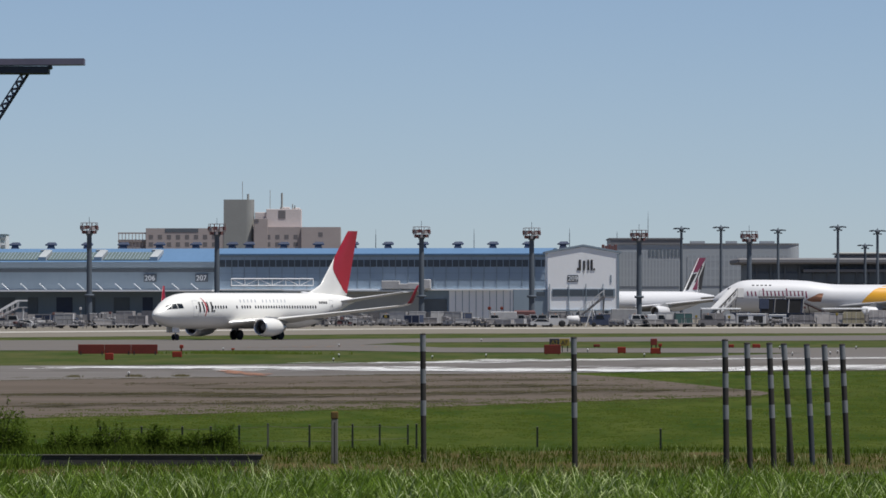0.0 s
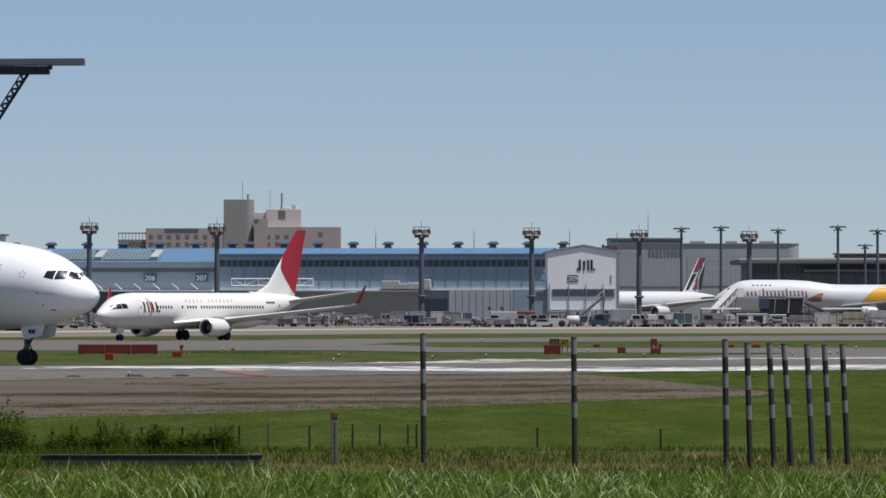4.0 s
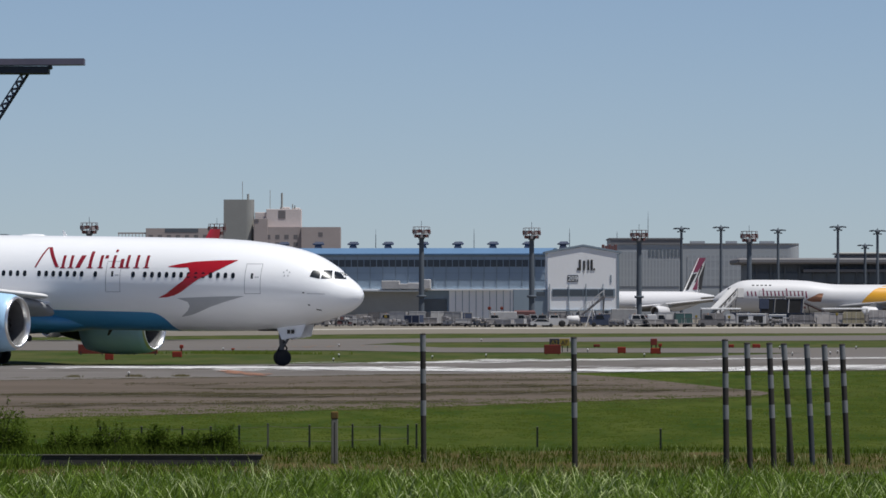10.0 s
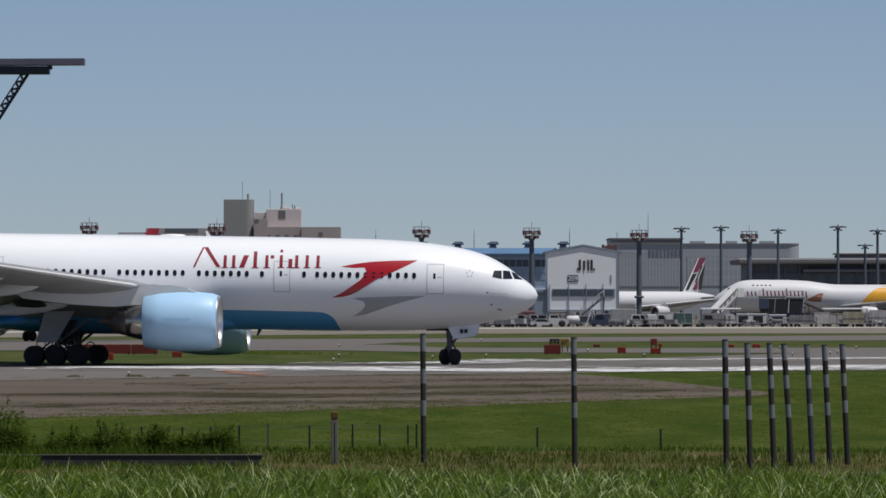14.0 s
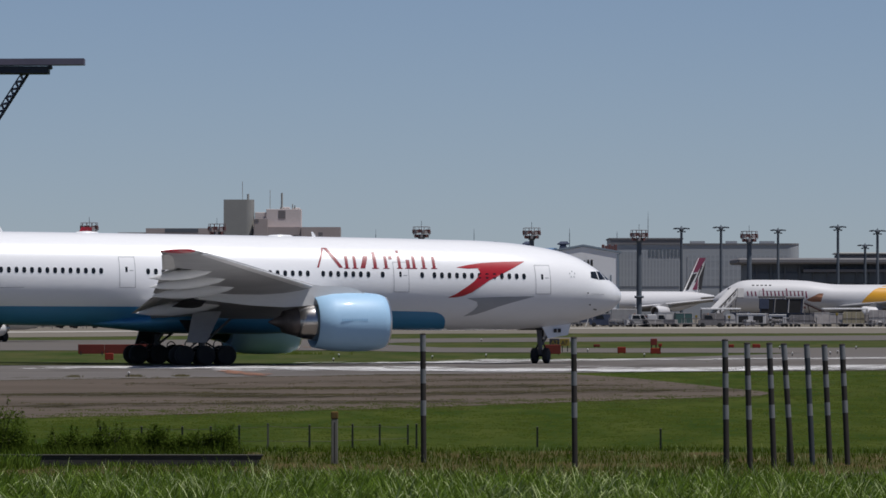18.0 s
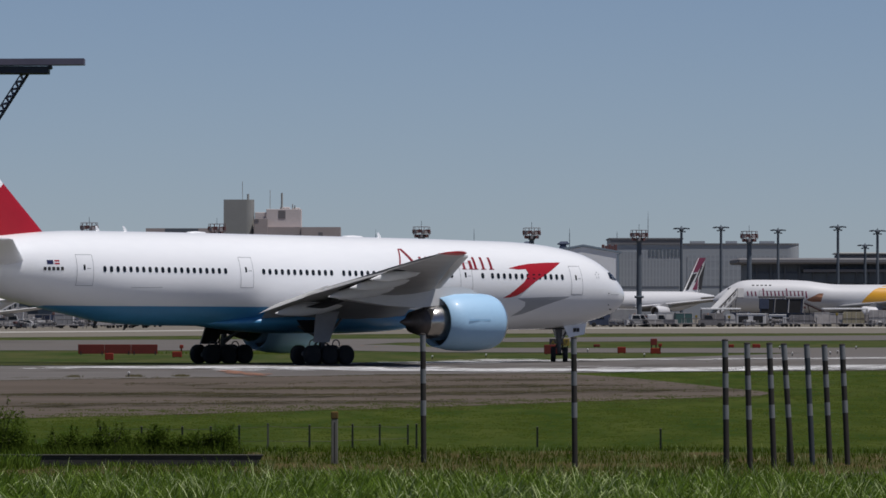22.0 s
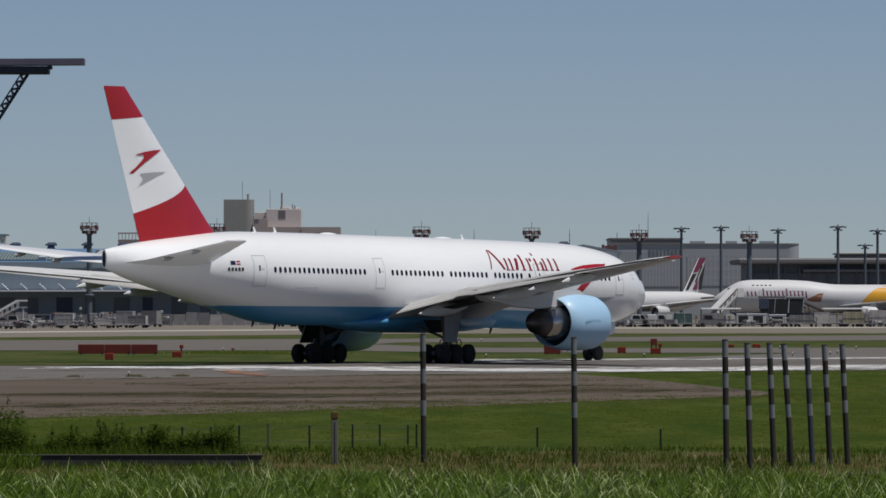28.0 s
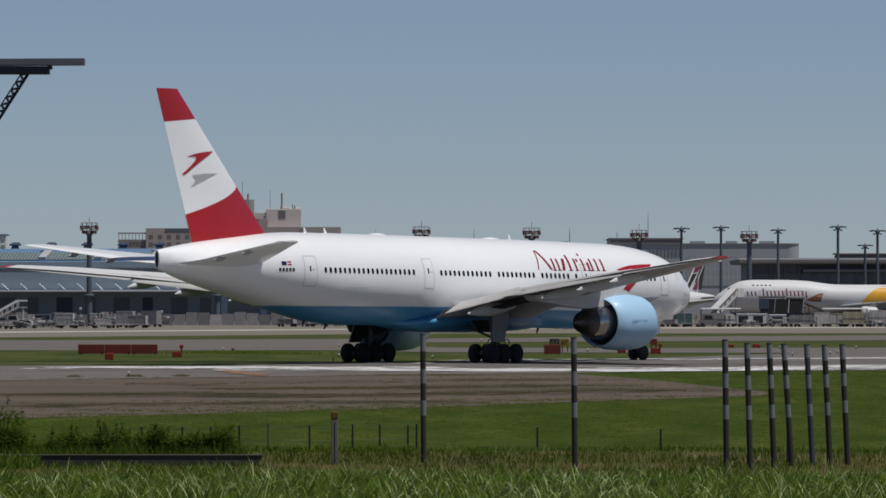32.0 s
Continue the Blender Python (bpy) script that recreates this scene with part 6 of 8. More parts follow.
def parked_jet():
    H = Hull(0, [(0, 4.2, 4.1, 0.05), (0.5, 5.0, 3.3, 0.9), (2, 5.9, 2.7, 1.8), (5, 6.75, 2.35, 2.4), (8, 6.95, 2.3, 2.5), (33, 6.95, 2.3, 2.5), (37, 6.9, 2.9, 2.4), (43, 6.6, 4.3, 1.5), (47.5, 6.1, 5.2, 0.4)])
    D = 1640
    plane = thing("parked_jetliner", pose(63.01 - 47.5 * 0.66, D - 47.5 * 0.75, 0, 0, 0, 228.7), "white parked jetliner with red and black striped fin", "airliner")
    part("fuselage", H.body(), STANDWHITE, plane, "white fuselage")
    for side in (1, -1):
        part("belly_paint", H.decal([(6, 2.45), (40, 2.45 + 1.2), (40, 3.5), (6, 2.9)], side, 0.02, 0.3), GREY, plane)
        w = part("wing", foil_loft(H, [(2, 16, 26, 3.2, 2.8, 1.4), (8, 21.5, 27, 3.9, 3.7, 0.8), (23.5, 32.5, 35, 6.0, 5.9, 0.3)], side), GREY, plane, "pale swept wing")
        part("slat", foil_loft(H, [(2.5, 16.2, 17.8, 3.3, 3.4, 0.5), (23.3, 32.3, 33.2, 6.0, 6.0, 0.25)], side), STANDWHITE, w)
        s = 16.5
        nacelle(plane, H, (7.9, 2.3), [(s, 1.15), (s + 0.06, 1.24), (s + 0.4, 1.36), (s + 1.3, 1.4), (s + 2.6, 1.3), (s + 4.4, 1.05), (s + 4.42, 1.0)], [(s + 0.06, 1.245), (s - 0.06, 1.16), (s + 0.05, 1.06), (s + 0.9, 1.08)],
                [(s + 3.6, 0.9), (s + 5, 0.7), (s + 5.6, 0.5)], [(s + 5, 0.5), (s + 6.2, 0.04)], s + 0.9, STANDWHITE, [(s + 1, 3.5), (s + 3, 4.2), (s + 7, 3.9), (s + 5, 3.2)], side)
        part("tailplane", foil_loft(H, [(0.5, 39.5, 45.5, 5.4, 5.4, 0.5), (9.3, 46, 48, 6.1, 6.1, 0.15)], side), GREY, plane)
    f = part("fin", foil_loft(H, [(6.5, 35.5, 42.5, 0, 0, 0.8), (7.2, 36.7, 42.8, 0, 0, 0.62), (14.8, 42.1, 44.8, 0, 0, 0.3)], 1, True), STANDWHITE, plane, "white fin with red and black stripes")
    stripes = (([(0.03, 0.56), (0.03, 1.0), (0.97, 1.0), (0.42, 0.56)], MAROON), ([(0.03, 0.02), (0.03, 0.5), (0.4, 0.52), (0.2, 0.02)], BLACK), ([(0.44, 0.02), (0.6, 0.4), (0.74, 0.02)], MAROON),
               ([(0.82, 0.02), (0.98, 0.02), (0.98, 0.86), (0.68, 0.42)], BLACK), ([(0.42, 0.24), (0.52, 0.28), (0.74, 0.74), (0.62, 0.78)], BLACK))
    for poly, mt in stripes:
        for side in (1, -1):
            v = [(-(36.7 + 5.4 * k + c * (6.1 - 3.4 * k)), -side * (0.36 - 0.16 * k), 7.2 + 7.6 * k) for c, k in poly]
            part("fin_stripe", Geo().add(v, [tuple(range(len(v)))]), mt, f)
    mw = wheel_mesh(0.6, 0.42)
    for x, y in ((-5, 0.4), (-5, -0.4), (-25, 4.3), (-25, 5.2), (-25, -4.3), (-25, -5.2)):
        ob = part("wheel", mw[0], None, plane, at=(x, y, 0.6))
        part("rim", mw[1], None, ob)
        part("gear_leg", Geo().tube((x, y, 0.6), (x, y * 0.9, 3.0), 0.15), SEAM, plane)
    return plane


freighter()
parked_jet()


# ---- ground equipment on the apron

def small_wheels(parent, pts, r=0.42, w=0.26):
    me = Geo().lathe([(-w / 2, r * 0.5), (-w / 2, r * 0.9), (-w / 3, r), (w / 3, r), (w / 2, r * 0.9), (w / 2, r * 0.5)], n=14).mesh("wheel", RUBBER)
    for x, y in pts:
        part("wheel", me, None, parent, at=(x, y, r))


def dolly(x, y, load, high=2.0):
    yaw = rng.uniform(-30, 30)
    d = thing("cargo_dolly", (x, y, 0, 0, 0, yaw), "low grey cargo dolly carrying a %s" % ("pale covered container" if load else "bare rack"), "dolly", "cargo dollies on the apron")
    part("deck", Geo().box(-1.7, 1.7, -1, 1, 0.5, 0.68, 0.03), GSEGREY, d)
    part("tow_bar", Geo().tube((-1.7, 0, 0.5), (-2.7, 0, 0.35), 0.05, n=6), GSEGREY, d)
    small_wheels(d, ((-1.2, -0.9), (1.2, -0.9), (-1.2, 0.9), (1.2, 0.9)), 0.25, 0.15)
    if load:
        c = thing("cargo_container", (x, y, 0.68, 0, 0, yaw), "pale canvas-covered cargo container with sloped edge on a dolly", "container", "cargo containers on dollies")
        part("shell", Geo().prism([(-1.55, 0.5), (-1.15, 0), (1.5, 0), (1.5, high), (-1.55, high)], -0.85, 0.85), load, c)
        part("frame", Geo().box(-1.58, 1.53, -0.89, -0.82, high - 0.1, high + 0.02).box(-0.05, 0.05, -0.9, -0.84, 0, high).box(1.44, 1.54, -0.9, -0.84, 0, high), GSEWHITE, c)
    else:
        g = Geo()
        for u in (-1.6, -0.8, 0, 0.8, 1.6):
            g.box(u - 0.05, u + 0.05, -0.95, -0.85, 0.68, 1.5)
        g.box(-1.65, 1.65, -0.95, -0.85, 1.42, 1.52)
        part("rack", g, GSEGREY, d)


def tug(x, y, paint, label, turn=0):
    t = thing("tow_tractor", (x, y, 0, 0, 0, turn), label, "tractor", "tractors on the apron")
    b = part("body", Geo().prism([(-2.2, 0.35), (2.2, 0.35), (2.2, 1.0), (0.9, 1.15), (0.7, 1.25), (-2.2, 1.25)], -0.9, 0.9), paint, t)
    c = part("cab", Geo().prism([(-1.4, 1.25), (0.5, 1.25), (0.2, 2.2), (-1.3, 2.2)], -0.8, 0.8), paint, t)
    part("window", Geo().prism([(-1.15, 1.4), (0.32, 1.4), (0.1, 2.05), (-1.1, 2.05)], -0.83, -0.79), GLASS, c)
    part("window", Geo().prism([(-1.15, 1.4), (0.32, 1.4), (0.1, 2.05), (-1.1, 2.05)], 0.79, 0.83), GLASS, c)
    part("bumper", Geo().box(2.2, 2.35, -0.85, 0.85, 0.4, 0.7, 0.03), GSEGREY, b)
    part("beacon", Geo().lathe([(2.2, 0.1), (2.4, 0.1), (2.42, 0.02)], "z", (-0.5, 0, 0), 8), ORANGE, c)
    small_wheels(t, ((-1.5, -0.8), (1.5, -0.8), (-1.5, 0.8), (1.5, 0.8)))


def van(x, y, paint, label, L=6.0, Hh=2.8):
    t = thing("service_truck", (x, y, 0), label, "truck", "service trucks on the apron")
    part("box_body", Geo().box(-L / 2, L / 2 - 1.8, -1.1, 1.1, 0.7, Hh, 0.08), paint, t)
    c = part("cab", Geo().prism([(L / 2 - 1.75, 0.5), (L / 2, 0.5), (L / 2, 1.3), (L / 2 - 0.5, 2.2), (L / 2 - 1.75, 2.2)], -1.0, 1.0), GSEWHITE, t)
    part("window", Geo().prism([(L / 2 - 1.5, 1.35), (L / 2 - 0.25, 1.35), (L / 2 - 0.6, 2.05), (L / 2 - 1.5, 2.05)], -1.03, -0.98), GLASS, c)
    part("chassis", Geo().box(-L / 2 + 0.2, L / 2 - 0.2, -0.6, 0.6, 0.45, 0.72), DARK, t)
    small_wheels(t, ((-L / 2 + 1.1, -0.95), (L / 2 - 1.0, -0.95), (-L / 2 + 1.1, 0.95), (L / 2 - 1.0, 0.95)), 0.46)


def stairs_truck(x, y, s, label, covered=True, turn=0):
    """Passenger stairs; s: +1 climbs towards +x."""
    t = thing("passenger_stairs", (x, y, 0, 0, 0, turn), label, "stairs", "passenger stairs")
    part("chassis", Geo().box(-3.6, 3.6, -1.1, 1.1, 0.5, 1.1, 0.06), GSEWHITE, t)
    small_wheels(t, ((-2.4, -1), (2.4, -1), (-2.4, 1), (2.4, 1)), 0.48)
    part("flight", Geo().prism([(-3.4 * s, 1.0), (-3.0 * s, 0.9), (2.4 * s, 5.3), (2.4 * s, 5.9)], -0.9, 0.9), GSEGREY, t, "grey stair flight")
    part("platform", Geo().box(2.2 if s > 0 else -4.2, 4.2 if s > 0 else -2.2, -1, 1, 5.2, 5.4), GSEGREY, t)
    for yy in (-0.95, 0.88):
        if covered:
            part("side_panel", Geo().prism([(-3.5 * s, 1.3), (2.3 * s, 5.7), (2.3 * s, 6.9), (-3.5 * s, 2.4)], yy, yy + 0.07), STAIRWHITE, t, "white stair side panel")
        else:
            rail = part("hand_rail", Geo().prism([(-3.4 * s, 2.1), (2.3 * s, 6.6), (2.3 * s, 6.75), (-3.4 * s, 2.25)], yy, yy + 0.07), STAIRWHITE, t, "white hand rail")
            for k in range(7):
                u = (-3.2 + k * 0.9) * s
                part("baluster", Geo().box(u - 0.04, u + 0.04, yy, yy + 0.06, 1.2 + k * 0.7, 2.25 + k * 0.71), STAIRWHITE, rail)
    if covered:
        part("cabin", Geo().box(2.3 if s > 0 else -4.2, 4.2 if s > 0 else -2.3, -1.05, 1.05, 5.4, 7.4, 0.06), STAIRWHITE, t, "white head cabin")
        part("canopy", Geo().prism([(-3.4 * s, 3.0), (2.3 * s, 7.3), (2.3 * s, 7.5), (-3.5 * s, 3.2)], -1.0, 1.0), STAIRWHITE, t, "white stair canopy")
        for k in range(4):
            u = -2.9 + k * 1.35
            part("canopy_window", Geo().prism([(u * s, 2.95 + k * 1.02), ((u + 0.7) * s, 3.48 + k * 1.02), ((u + 0.7) * s, 2.95 + k * 1.02), (u * s, 2.42 + k * 1.02)], -0.99, -0.93), GSEGREY, t)
    step = Geo().box(-0.28, 0.28, -0.85, 0.85, 0, 0.06).mesh("step", GSEGREY)
    for i in range(18):
        part("step", step, None, t, at=((-3.2 + i * 0.31) * s, 0, 1.2 + i * 0.25))
    part("strut", Geo().tube((2.0 * s, -0.7, 1.1), (2.2 * s, -0.7, 5.2), 0.12, n=8).tube((2.0 * s, 0.7, 1.1), (2.2 * s, 0.7, 5.2), 0.12, n=8), GSEGREY, t)


def loader(x, y):
    t = thing("cargo_loader", (x, y, 0), "dark blue cargo high-loader with raised platforms", "loader")
    part("chassis", Geo().box(-4.8, 4.8, -1.6, 1.6, 0.5, 1.2, 0.08), GSEGREY, t)
    part("platform", Geo().box(-4.7, 0.9, -1.7, 1.7, 5.3, 5.7, 0.05), GSEGREY, t)
    part("bridge", Geo().box(1.2, 4.8, -1.7, 1.7, 5.1, 5.5, 0.05), GSEGREY, t)
    part("cab", Geo().box(-4.6, -2.6, -1.7, -0.2, 3.0, 5.2, 0.08), GSEBLUE, t)
    part("skirt", Geo().box(-4.4, 4.6, -1.5, 1.5, 2.0, 5.1, 0.06), GSEBLUE, t, "dark blue side skirt")
    for u in (-4.2, -1.3, 1.6):
        part("dark_panel", Geo().prism([(u, 2.2), (u + 2.4, 2.2), (u + 2.6, 5.0), (u + 0.2, 5.0)], -1.62, -1.5), DARK, t, "dark screen panel")
    for u in (-1.55, 1.35, 4.4):
        part("pale_frame", Geo().prism([(u, 2.2), (u + 0.2, 2.2), (u + 0.4, 5.1), (u + 0.2, 5.1)], -1.66, -1.5), GSEWHITE, t)
    part("scissor_lift", Geo().tube((-4, -1.2, 1.2), (0.5, -1.2, 5.2), 0.14, n=6).tube((0.5, -1.2, 1.2), (-4, -1.2, 5.2), 0.14, n=6).tube((1.5, -1.2, 1.2), (4.5, -1.2, 5.0), 0.14, n=6).tube((4.5, -1.2, 1.2), (1.5, -1.2, 5.0), 0.14, n=6), GSEGREY, t)
    for u in (-4.6, 0.8, 4.6):
        part("railing_post", Geo().box(u - 0.06, u + 0.06, -1.7, -1.58, 5.6, 6.8), GSEWHITE, t)
    part("railing", Geo().box(-4.6, 4.6, -1.72, -1.62, 6.7, 6.8), GSEWHITE, t)
    small_wheels(t, ((-3.6, -1.4), (3.6, -1.4), (-3.6, 1.4), (3.6, 1.4)), 0.5)


rng = random.Random(7)


def rack(x, y, w, h, mat, yaw):
    """An open steel rack with uneven goods on it."""
    r = thing("goods_rack", (x, y, 0, 0, 0, yaw), "open steel rack with mixed bundles of cargo", "rack", "goods racks on the apron")
    for u in (-w / 2, w / 2):
        for v in (-0.6, 0.6):
            part("post", Geo().box(u - 0.05, u + 0.05, v - 0.05, v + 0.05, 0, h), GSEGREY, r)
    for z in (0.35, h * 0.62):
        part("shelf", Geo().box(-w / 2, w / 2, -0.65, 0.65, z, z + 0.1), GSEGREY, r)
        u = -w / 2 + 0.1
        while u < w / 2 - 0.5:
            k = rng.uniform(0.35, 0.9)
            hh = rng.uniform(0.25, h * 0.34)
            part("parcel", Geo().box(u, min(u + k, w / 2 - 0.05), -0.55, 0.5, z + 0.1, z + 0.1 + hh, 0.05), rng.choice((mat, CANVAS, GSEWHITE, GSEGREY)), r)
            u += k + rng.uniform(0.02, 0.3)
    return r


def beacon_post(x, y, h, mat):
    b = thing("hydrant_post", (x, y, 0), "slim apron post with a small box head", "post", "apron posts")
    part("pole", Geo().tube((0, 0, 0), (0, 0, h), 0.07, n=6), GSEGREY, b)
    part("head", Geo().box(-0.22, 0.22, -0.15, 0.15, h - 0.1, h + 0.35, 0.04), mat, b)


# a long cluttered row of dollies, racks and containers before the halls
def clutter(x0, x1, y0, y1, high, gap):
    x = x0
    while x < x1:
        y = y0 + (y1 - y0) * (x - x0) / (x1 - x0) + rng.uniform(-7, 7)
        k = rng.random()
        if k < 0.32:
            rack(x, y, rng.uniform(2.0, 3.6), rng.uniform(1.2, high), rng.choice((CANVAS, GSEGREY, MASTRED)), rng.uniform(-35, 35))
        elif k < 0.8:
            dolly(x, y, rng.choice((CANVAS, CANVAS, GSEGREY, GSEWHITE, None, GSEBLUE)), rng.uniform(0.6, high - 0.7))
        elif k < 0.9:
            tug(x, y, rng.choice((GSEWHITE, GSEGREY, GSEBLUE)), "small apron tractor among the parked dollies", rng.choice((0, 180, 20, 160)))
        else:
            beacon_post(x, y, rng.uniform(1.6, high + 0.6), rng.choice((GSEWHITE, MASTRED, SIGNYELLOW)))
        x += rng.uniform(1.6, 3.4) * gap


clutter(-78.01, -50.32, 1110, 1195, 2.4, 1.0)
clutter(-80.73, -49.02, 1170, 1250, 2.9, 0.9)
clutter(-83.44, -50.18, 1225, 1285, 2.7, 0.95)
clutter(-27.75, 4.86, 1252, 1275, 2.2, 1.15)
clutter(-28.41, 6.32, 1296, 1310, 2.5, 1.0)
for a, c in ((706, GSEWHITE), (738, GSEWHITE), (772, GSEWHITE), (803, GSEWHITE)):
    dolly((a - 784) * 1280 / 12441.6, 1280, c, 2.0)
for a, c in ((722, GSEBLUE), (755, GSEBLUE), (788, GSEBLUE), (819, GSEBLUE)):
    dolly((a - 784) * 1286 / 12441.6, 1286, c, 1.8)
dolly(5.40, 1245, None)
van(11.67, 1252, GSEWHITE, "white service truck with an open side", 6.5, 2.7)
van(14.30, 1262, GSEGREY, "grey flat service truck", 6.0, 2.0)
tug(9.57, 1240, GSEWHITE, "pale towing tractor with orange beacon")
tug(17.13, 1246, GSEWHITE, "white towing tractor beside the trucks", 180)


def pushback(x, y):
    t = thing("pushback_tug", (x, y, 0), "low white pushback tug with two big dark wheels", "tractor", "tractors on the apron")
    b = part("body", Geo().prism([(-2.4, 0.35), (2.3, 0.35), (2.5, 0.7), (2.5, 1.35), (1.6, 1.5), (-2.2, 1.5), (-2.5, 1.2)], -1.1, 1.1), STAIRWHITE, t, "white low body")
    for u in (-1.55, 1.35):
        part("wheel_arch", Geo().lathe([(-1.13, 0.2), (-1.13, 0.62), (-1.09, 0.62)], "y", (u, 0, 0.6), 16), DARK, b)
    c = part("cab", Geo().prism([(-0.9, 1.5), (0.9, 1.5), (0.7, 2.15), (-0.8, 2.15)], -0.8, 0.8), STAIRWHITE, t)
    part("window", Geo().prism([(-0.75, 1.58), (0.75, 1.58), (0.6, 2.05), (-0.68, 2.05)], -0.83, -0.79), GLASS, c)
    part("beacon", Geo().lathe([(2.15, 0.1), (2.38, 0.1), (2.4, 0.02)], "z", (0.2, 0, 0), 8), ORANGE, c)
    small_wheels(t, ((-1.55, -1.0), (1.35, -1.0), (-1.55, 1.0), (1.35, 1.0)), 0.55, 0.3)


def pallet_load(x, y, w, h, mat, label):
    """A flat pallet with a netted, chamfered load and straps."""
    t = thing("cargo_pallet", (x, y, 0), label, "cargo", "loaded cargo pallets")
    part("pallet", Geo().box(-w / 2, w / 2, -1.2, 1.2, 0.5, 0.65, 0.03), GSEGREY, t)
    b = part("load", Geo().prism([(-w / 2 + 0.1, 0.65), (w / 2 - 0.1, 0.65), (w / 2 - 0.15, h * 0.8), (w / 2 - 0.5, h), (-w / 2 + 0.4, h), (-w / 2 + 0.12, h * 0.85)], -1.1, 1.1), mat, t)
    n = int(w / 0.8)
    for k in range(1, n):
        u = -w / 2 + k * w / n
        part("strap", Geo().box(u - 0.03, u + 0.03, -1.13, -1.09, 0.65, h * 0.97), STAIRWHITE if k % 2 else GSEGREY, b)
    part("strap", Geo().box(-w / 2 + 0.14, w / 2 - 0.14, -1.14, -1.1, h * 0.55, h * 0.55 + 0.06), GSEGREY, b)
    small_wheels(t, ((-w / 2 + 0.5, -1.0), (w / 2 - 0.5, -1.0), (-w / 2 + 0.5, 1.0), (w / 2 - 0.5, 1.0)), 0.25, 0.15)


def open_container(x, y, w, h, doors):
    t = thing("cargo_container", (x, y, 0), "white cargo container with dark open doorways on a trailer", "container", "cargo containers on dollies")
    part("shell", Geo().box(-w / 2, w / 2, -0.9, 0.9, 0.55, h, 0.08), STAIRWHITE, t, "white rounded shell")
    for k in range(doors):
        u = -w / 2 + (k + 0.14) * w / doors
        part("doorway", Geo().box(u, u + 0.66 * w / doors, -0.93, -0.88, 0.75, h - 0.3), DARK, t, "dark open doorway")
    part("roof_edge", Geo().box(-w / 2 - 0.05, w / 2 + 0.05, -0.96, 0.96, h - 0.02, h + 0.1, 0.03), PALEWALL, t)
    part("chassis", Geo().box(-w / 2 + 0.2, w / 2 - 0.2, -0.6, 0.6, 0.35, 0.56), DARK, t)
    small_wheels(t, ((-w / 2 + 0.6, -0.8), (w / 2 - 0.6, -0.8), (-w / 2 + 0.6, 0.8), (w / 2 - 0.6, 0.8)), 0.3, 0.2)


def pole_tripod(x, y, h):
    t = thing("pole_tripod", (x, y, 0), "tall tripod of white poles beside the tugs", "tripod")
    for u, v in ((-1.2, -0.6), (1.1, -0.7), (0.1, 1.0)):
        part("leg", Geo().tube((u, v, 0), (0, 0, h), 0.09, 0.07, 8), STAIRWHITE, t)
    part("head", Geo().tube((0, 0, h - 0.2), (0, 0, h + 1.2), 0.08, n=8), GSEGREY, t)
    part("spreader", Geo().box(-0.7, 0.65, -0.4, -0.32, h * 0.42, h * 0.42 + 0.08), GSEGREY, t)


def tank_cart(x, y):
    t = thing("tank_cart", (x, y, 0), "small white cylindrical tank cart", "cart")
    part("tank", Geo().lathe([(-1.2, 0.1), (-1.1, 0.55), (-0.9, 0.72), (0.9, 0.72), (1.1, 0.55), (1.2, 0.1)], "x", (0, 0, 1.25), 18), STAIRWHITE, t)
    part("frame", Geo().box(-1.2, 1.2, -0.6, 0.6, 0.4, 0.6, 0.03), GSEGREY, t)
    small_wheels(t, ((-0.8, -0.6), (0.8, -0.6), (-0.8, 0.6), (0.8, 0.6)), 0.3, 0.18)


pushback(19.73, 1246)
tank_cart(23.22, 1256)
pole_tripod(26.78, 1262, 3.4)
pallet_load(47.79, 1244, 4.2, 2.45, CANVAS, "tall netted grey cargo load on a pallet trailer")
pallet_load(51.14, 1250, 1.9, 2.3, STAIRWHITE, "white wrapped cargo load on a pallet trailer")
open_container(54.49, 1244, 5.2, 2.25, 2)
open_container(59.34, 1247, 3.0, 2.1, 1)
pallet_load(63.60, 1248, 4.6, 2.1, GSEGREY, "low grey cargo load on a pallet trailer")
tug(34.34, 1242, STAIRWHITE, "bright white towing tractor in the sun", 15)
van(37.96, 1246, STAIRWHITE, "white service van with a rounded body", 3.4, 2.2)
tug(28.24, 1246, GSEBLUE, "dark blue towing tractor")
stairs_truck(27.58, 1300, 1, "white passenger stairs before the gabled building", False)
for a in (866, 888):
    b = thing("stop_sign", (((a - 784) * 1262 / 12441.6), 1262, 0), "round red marker on a slim white pole", "sign", "red markers on the apron")
    part("pole", Geo().tube((0, 0, 0), (0, 0, 3.3), 0.06, n=6), GSEWHITE, b)
    part("disc", Geo().lathe([(-0.06, 0.2), (-0.06, 0.32), (0.06, 0.32), (0.06, 0.2)], "y", (0, 0, 3.3), 14), DULLRED, b)
g = thing("cargo_net_stack", (14.76, 1275, 0), "reddish covered cargo stack on a pallet", "cargo")
part("pallet", Geo().box(-2.2, 2.2, -1.2, 1.2, 0, 0.25, 0.03), GSEGREY, g)
part("cover", Geo().box(-2.0, 2.0, -1.1, 1.1, 0.25, 2.9, 0.25), MASTRED, g)
van(33.32, 1260, GSEWHITE, "white catering truck parked on the apron", 6.4, 3.2)
dolly(39.28, 1250, GSEWHITE, 1.9)
dolly(42.70, 1250, GSEGREEN, 1.8)
clutter(30.50, 80.33, 1236, 1240, 1.6, 1.5)
clutter(31.73, 84.61, 1290, 1300, 2.7, 1.2)
clutter(20.84, 32.25, 1285, 1290, 2.8, 0.7)
clutter(6.52, 17.40, 1234, 1236, 1.6, 0.9)
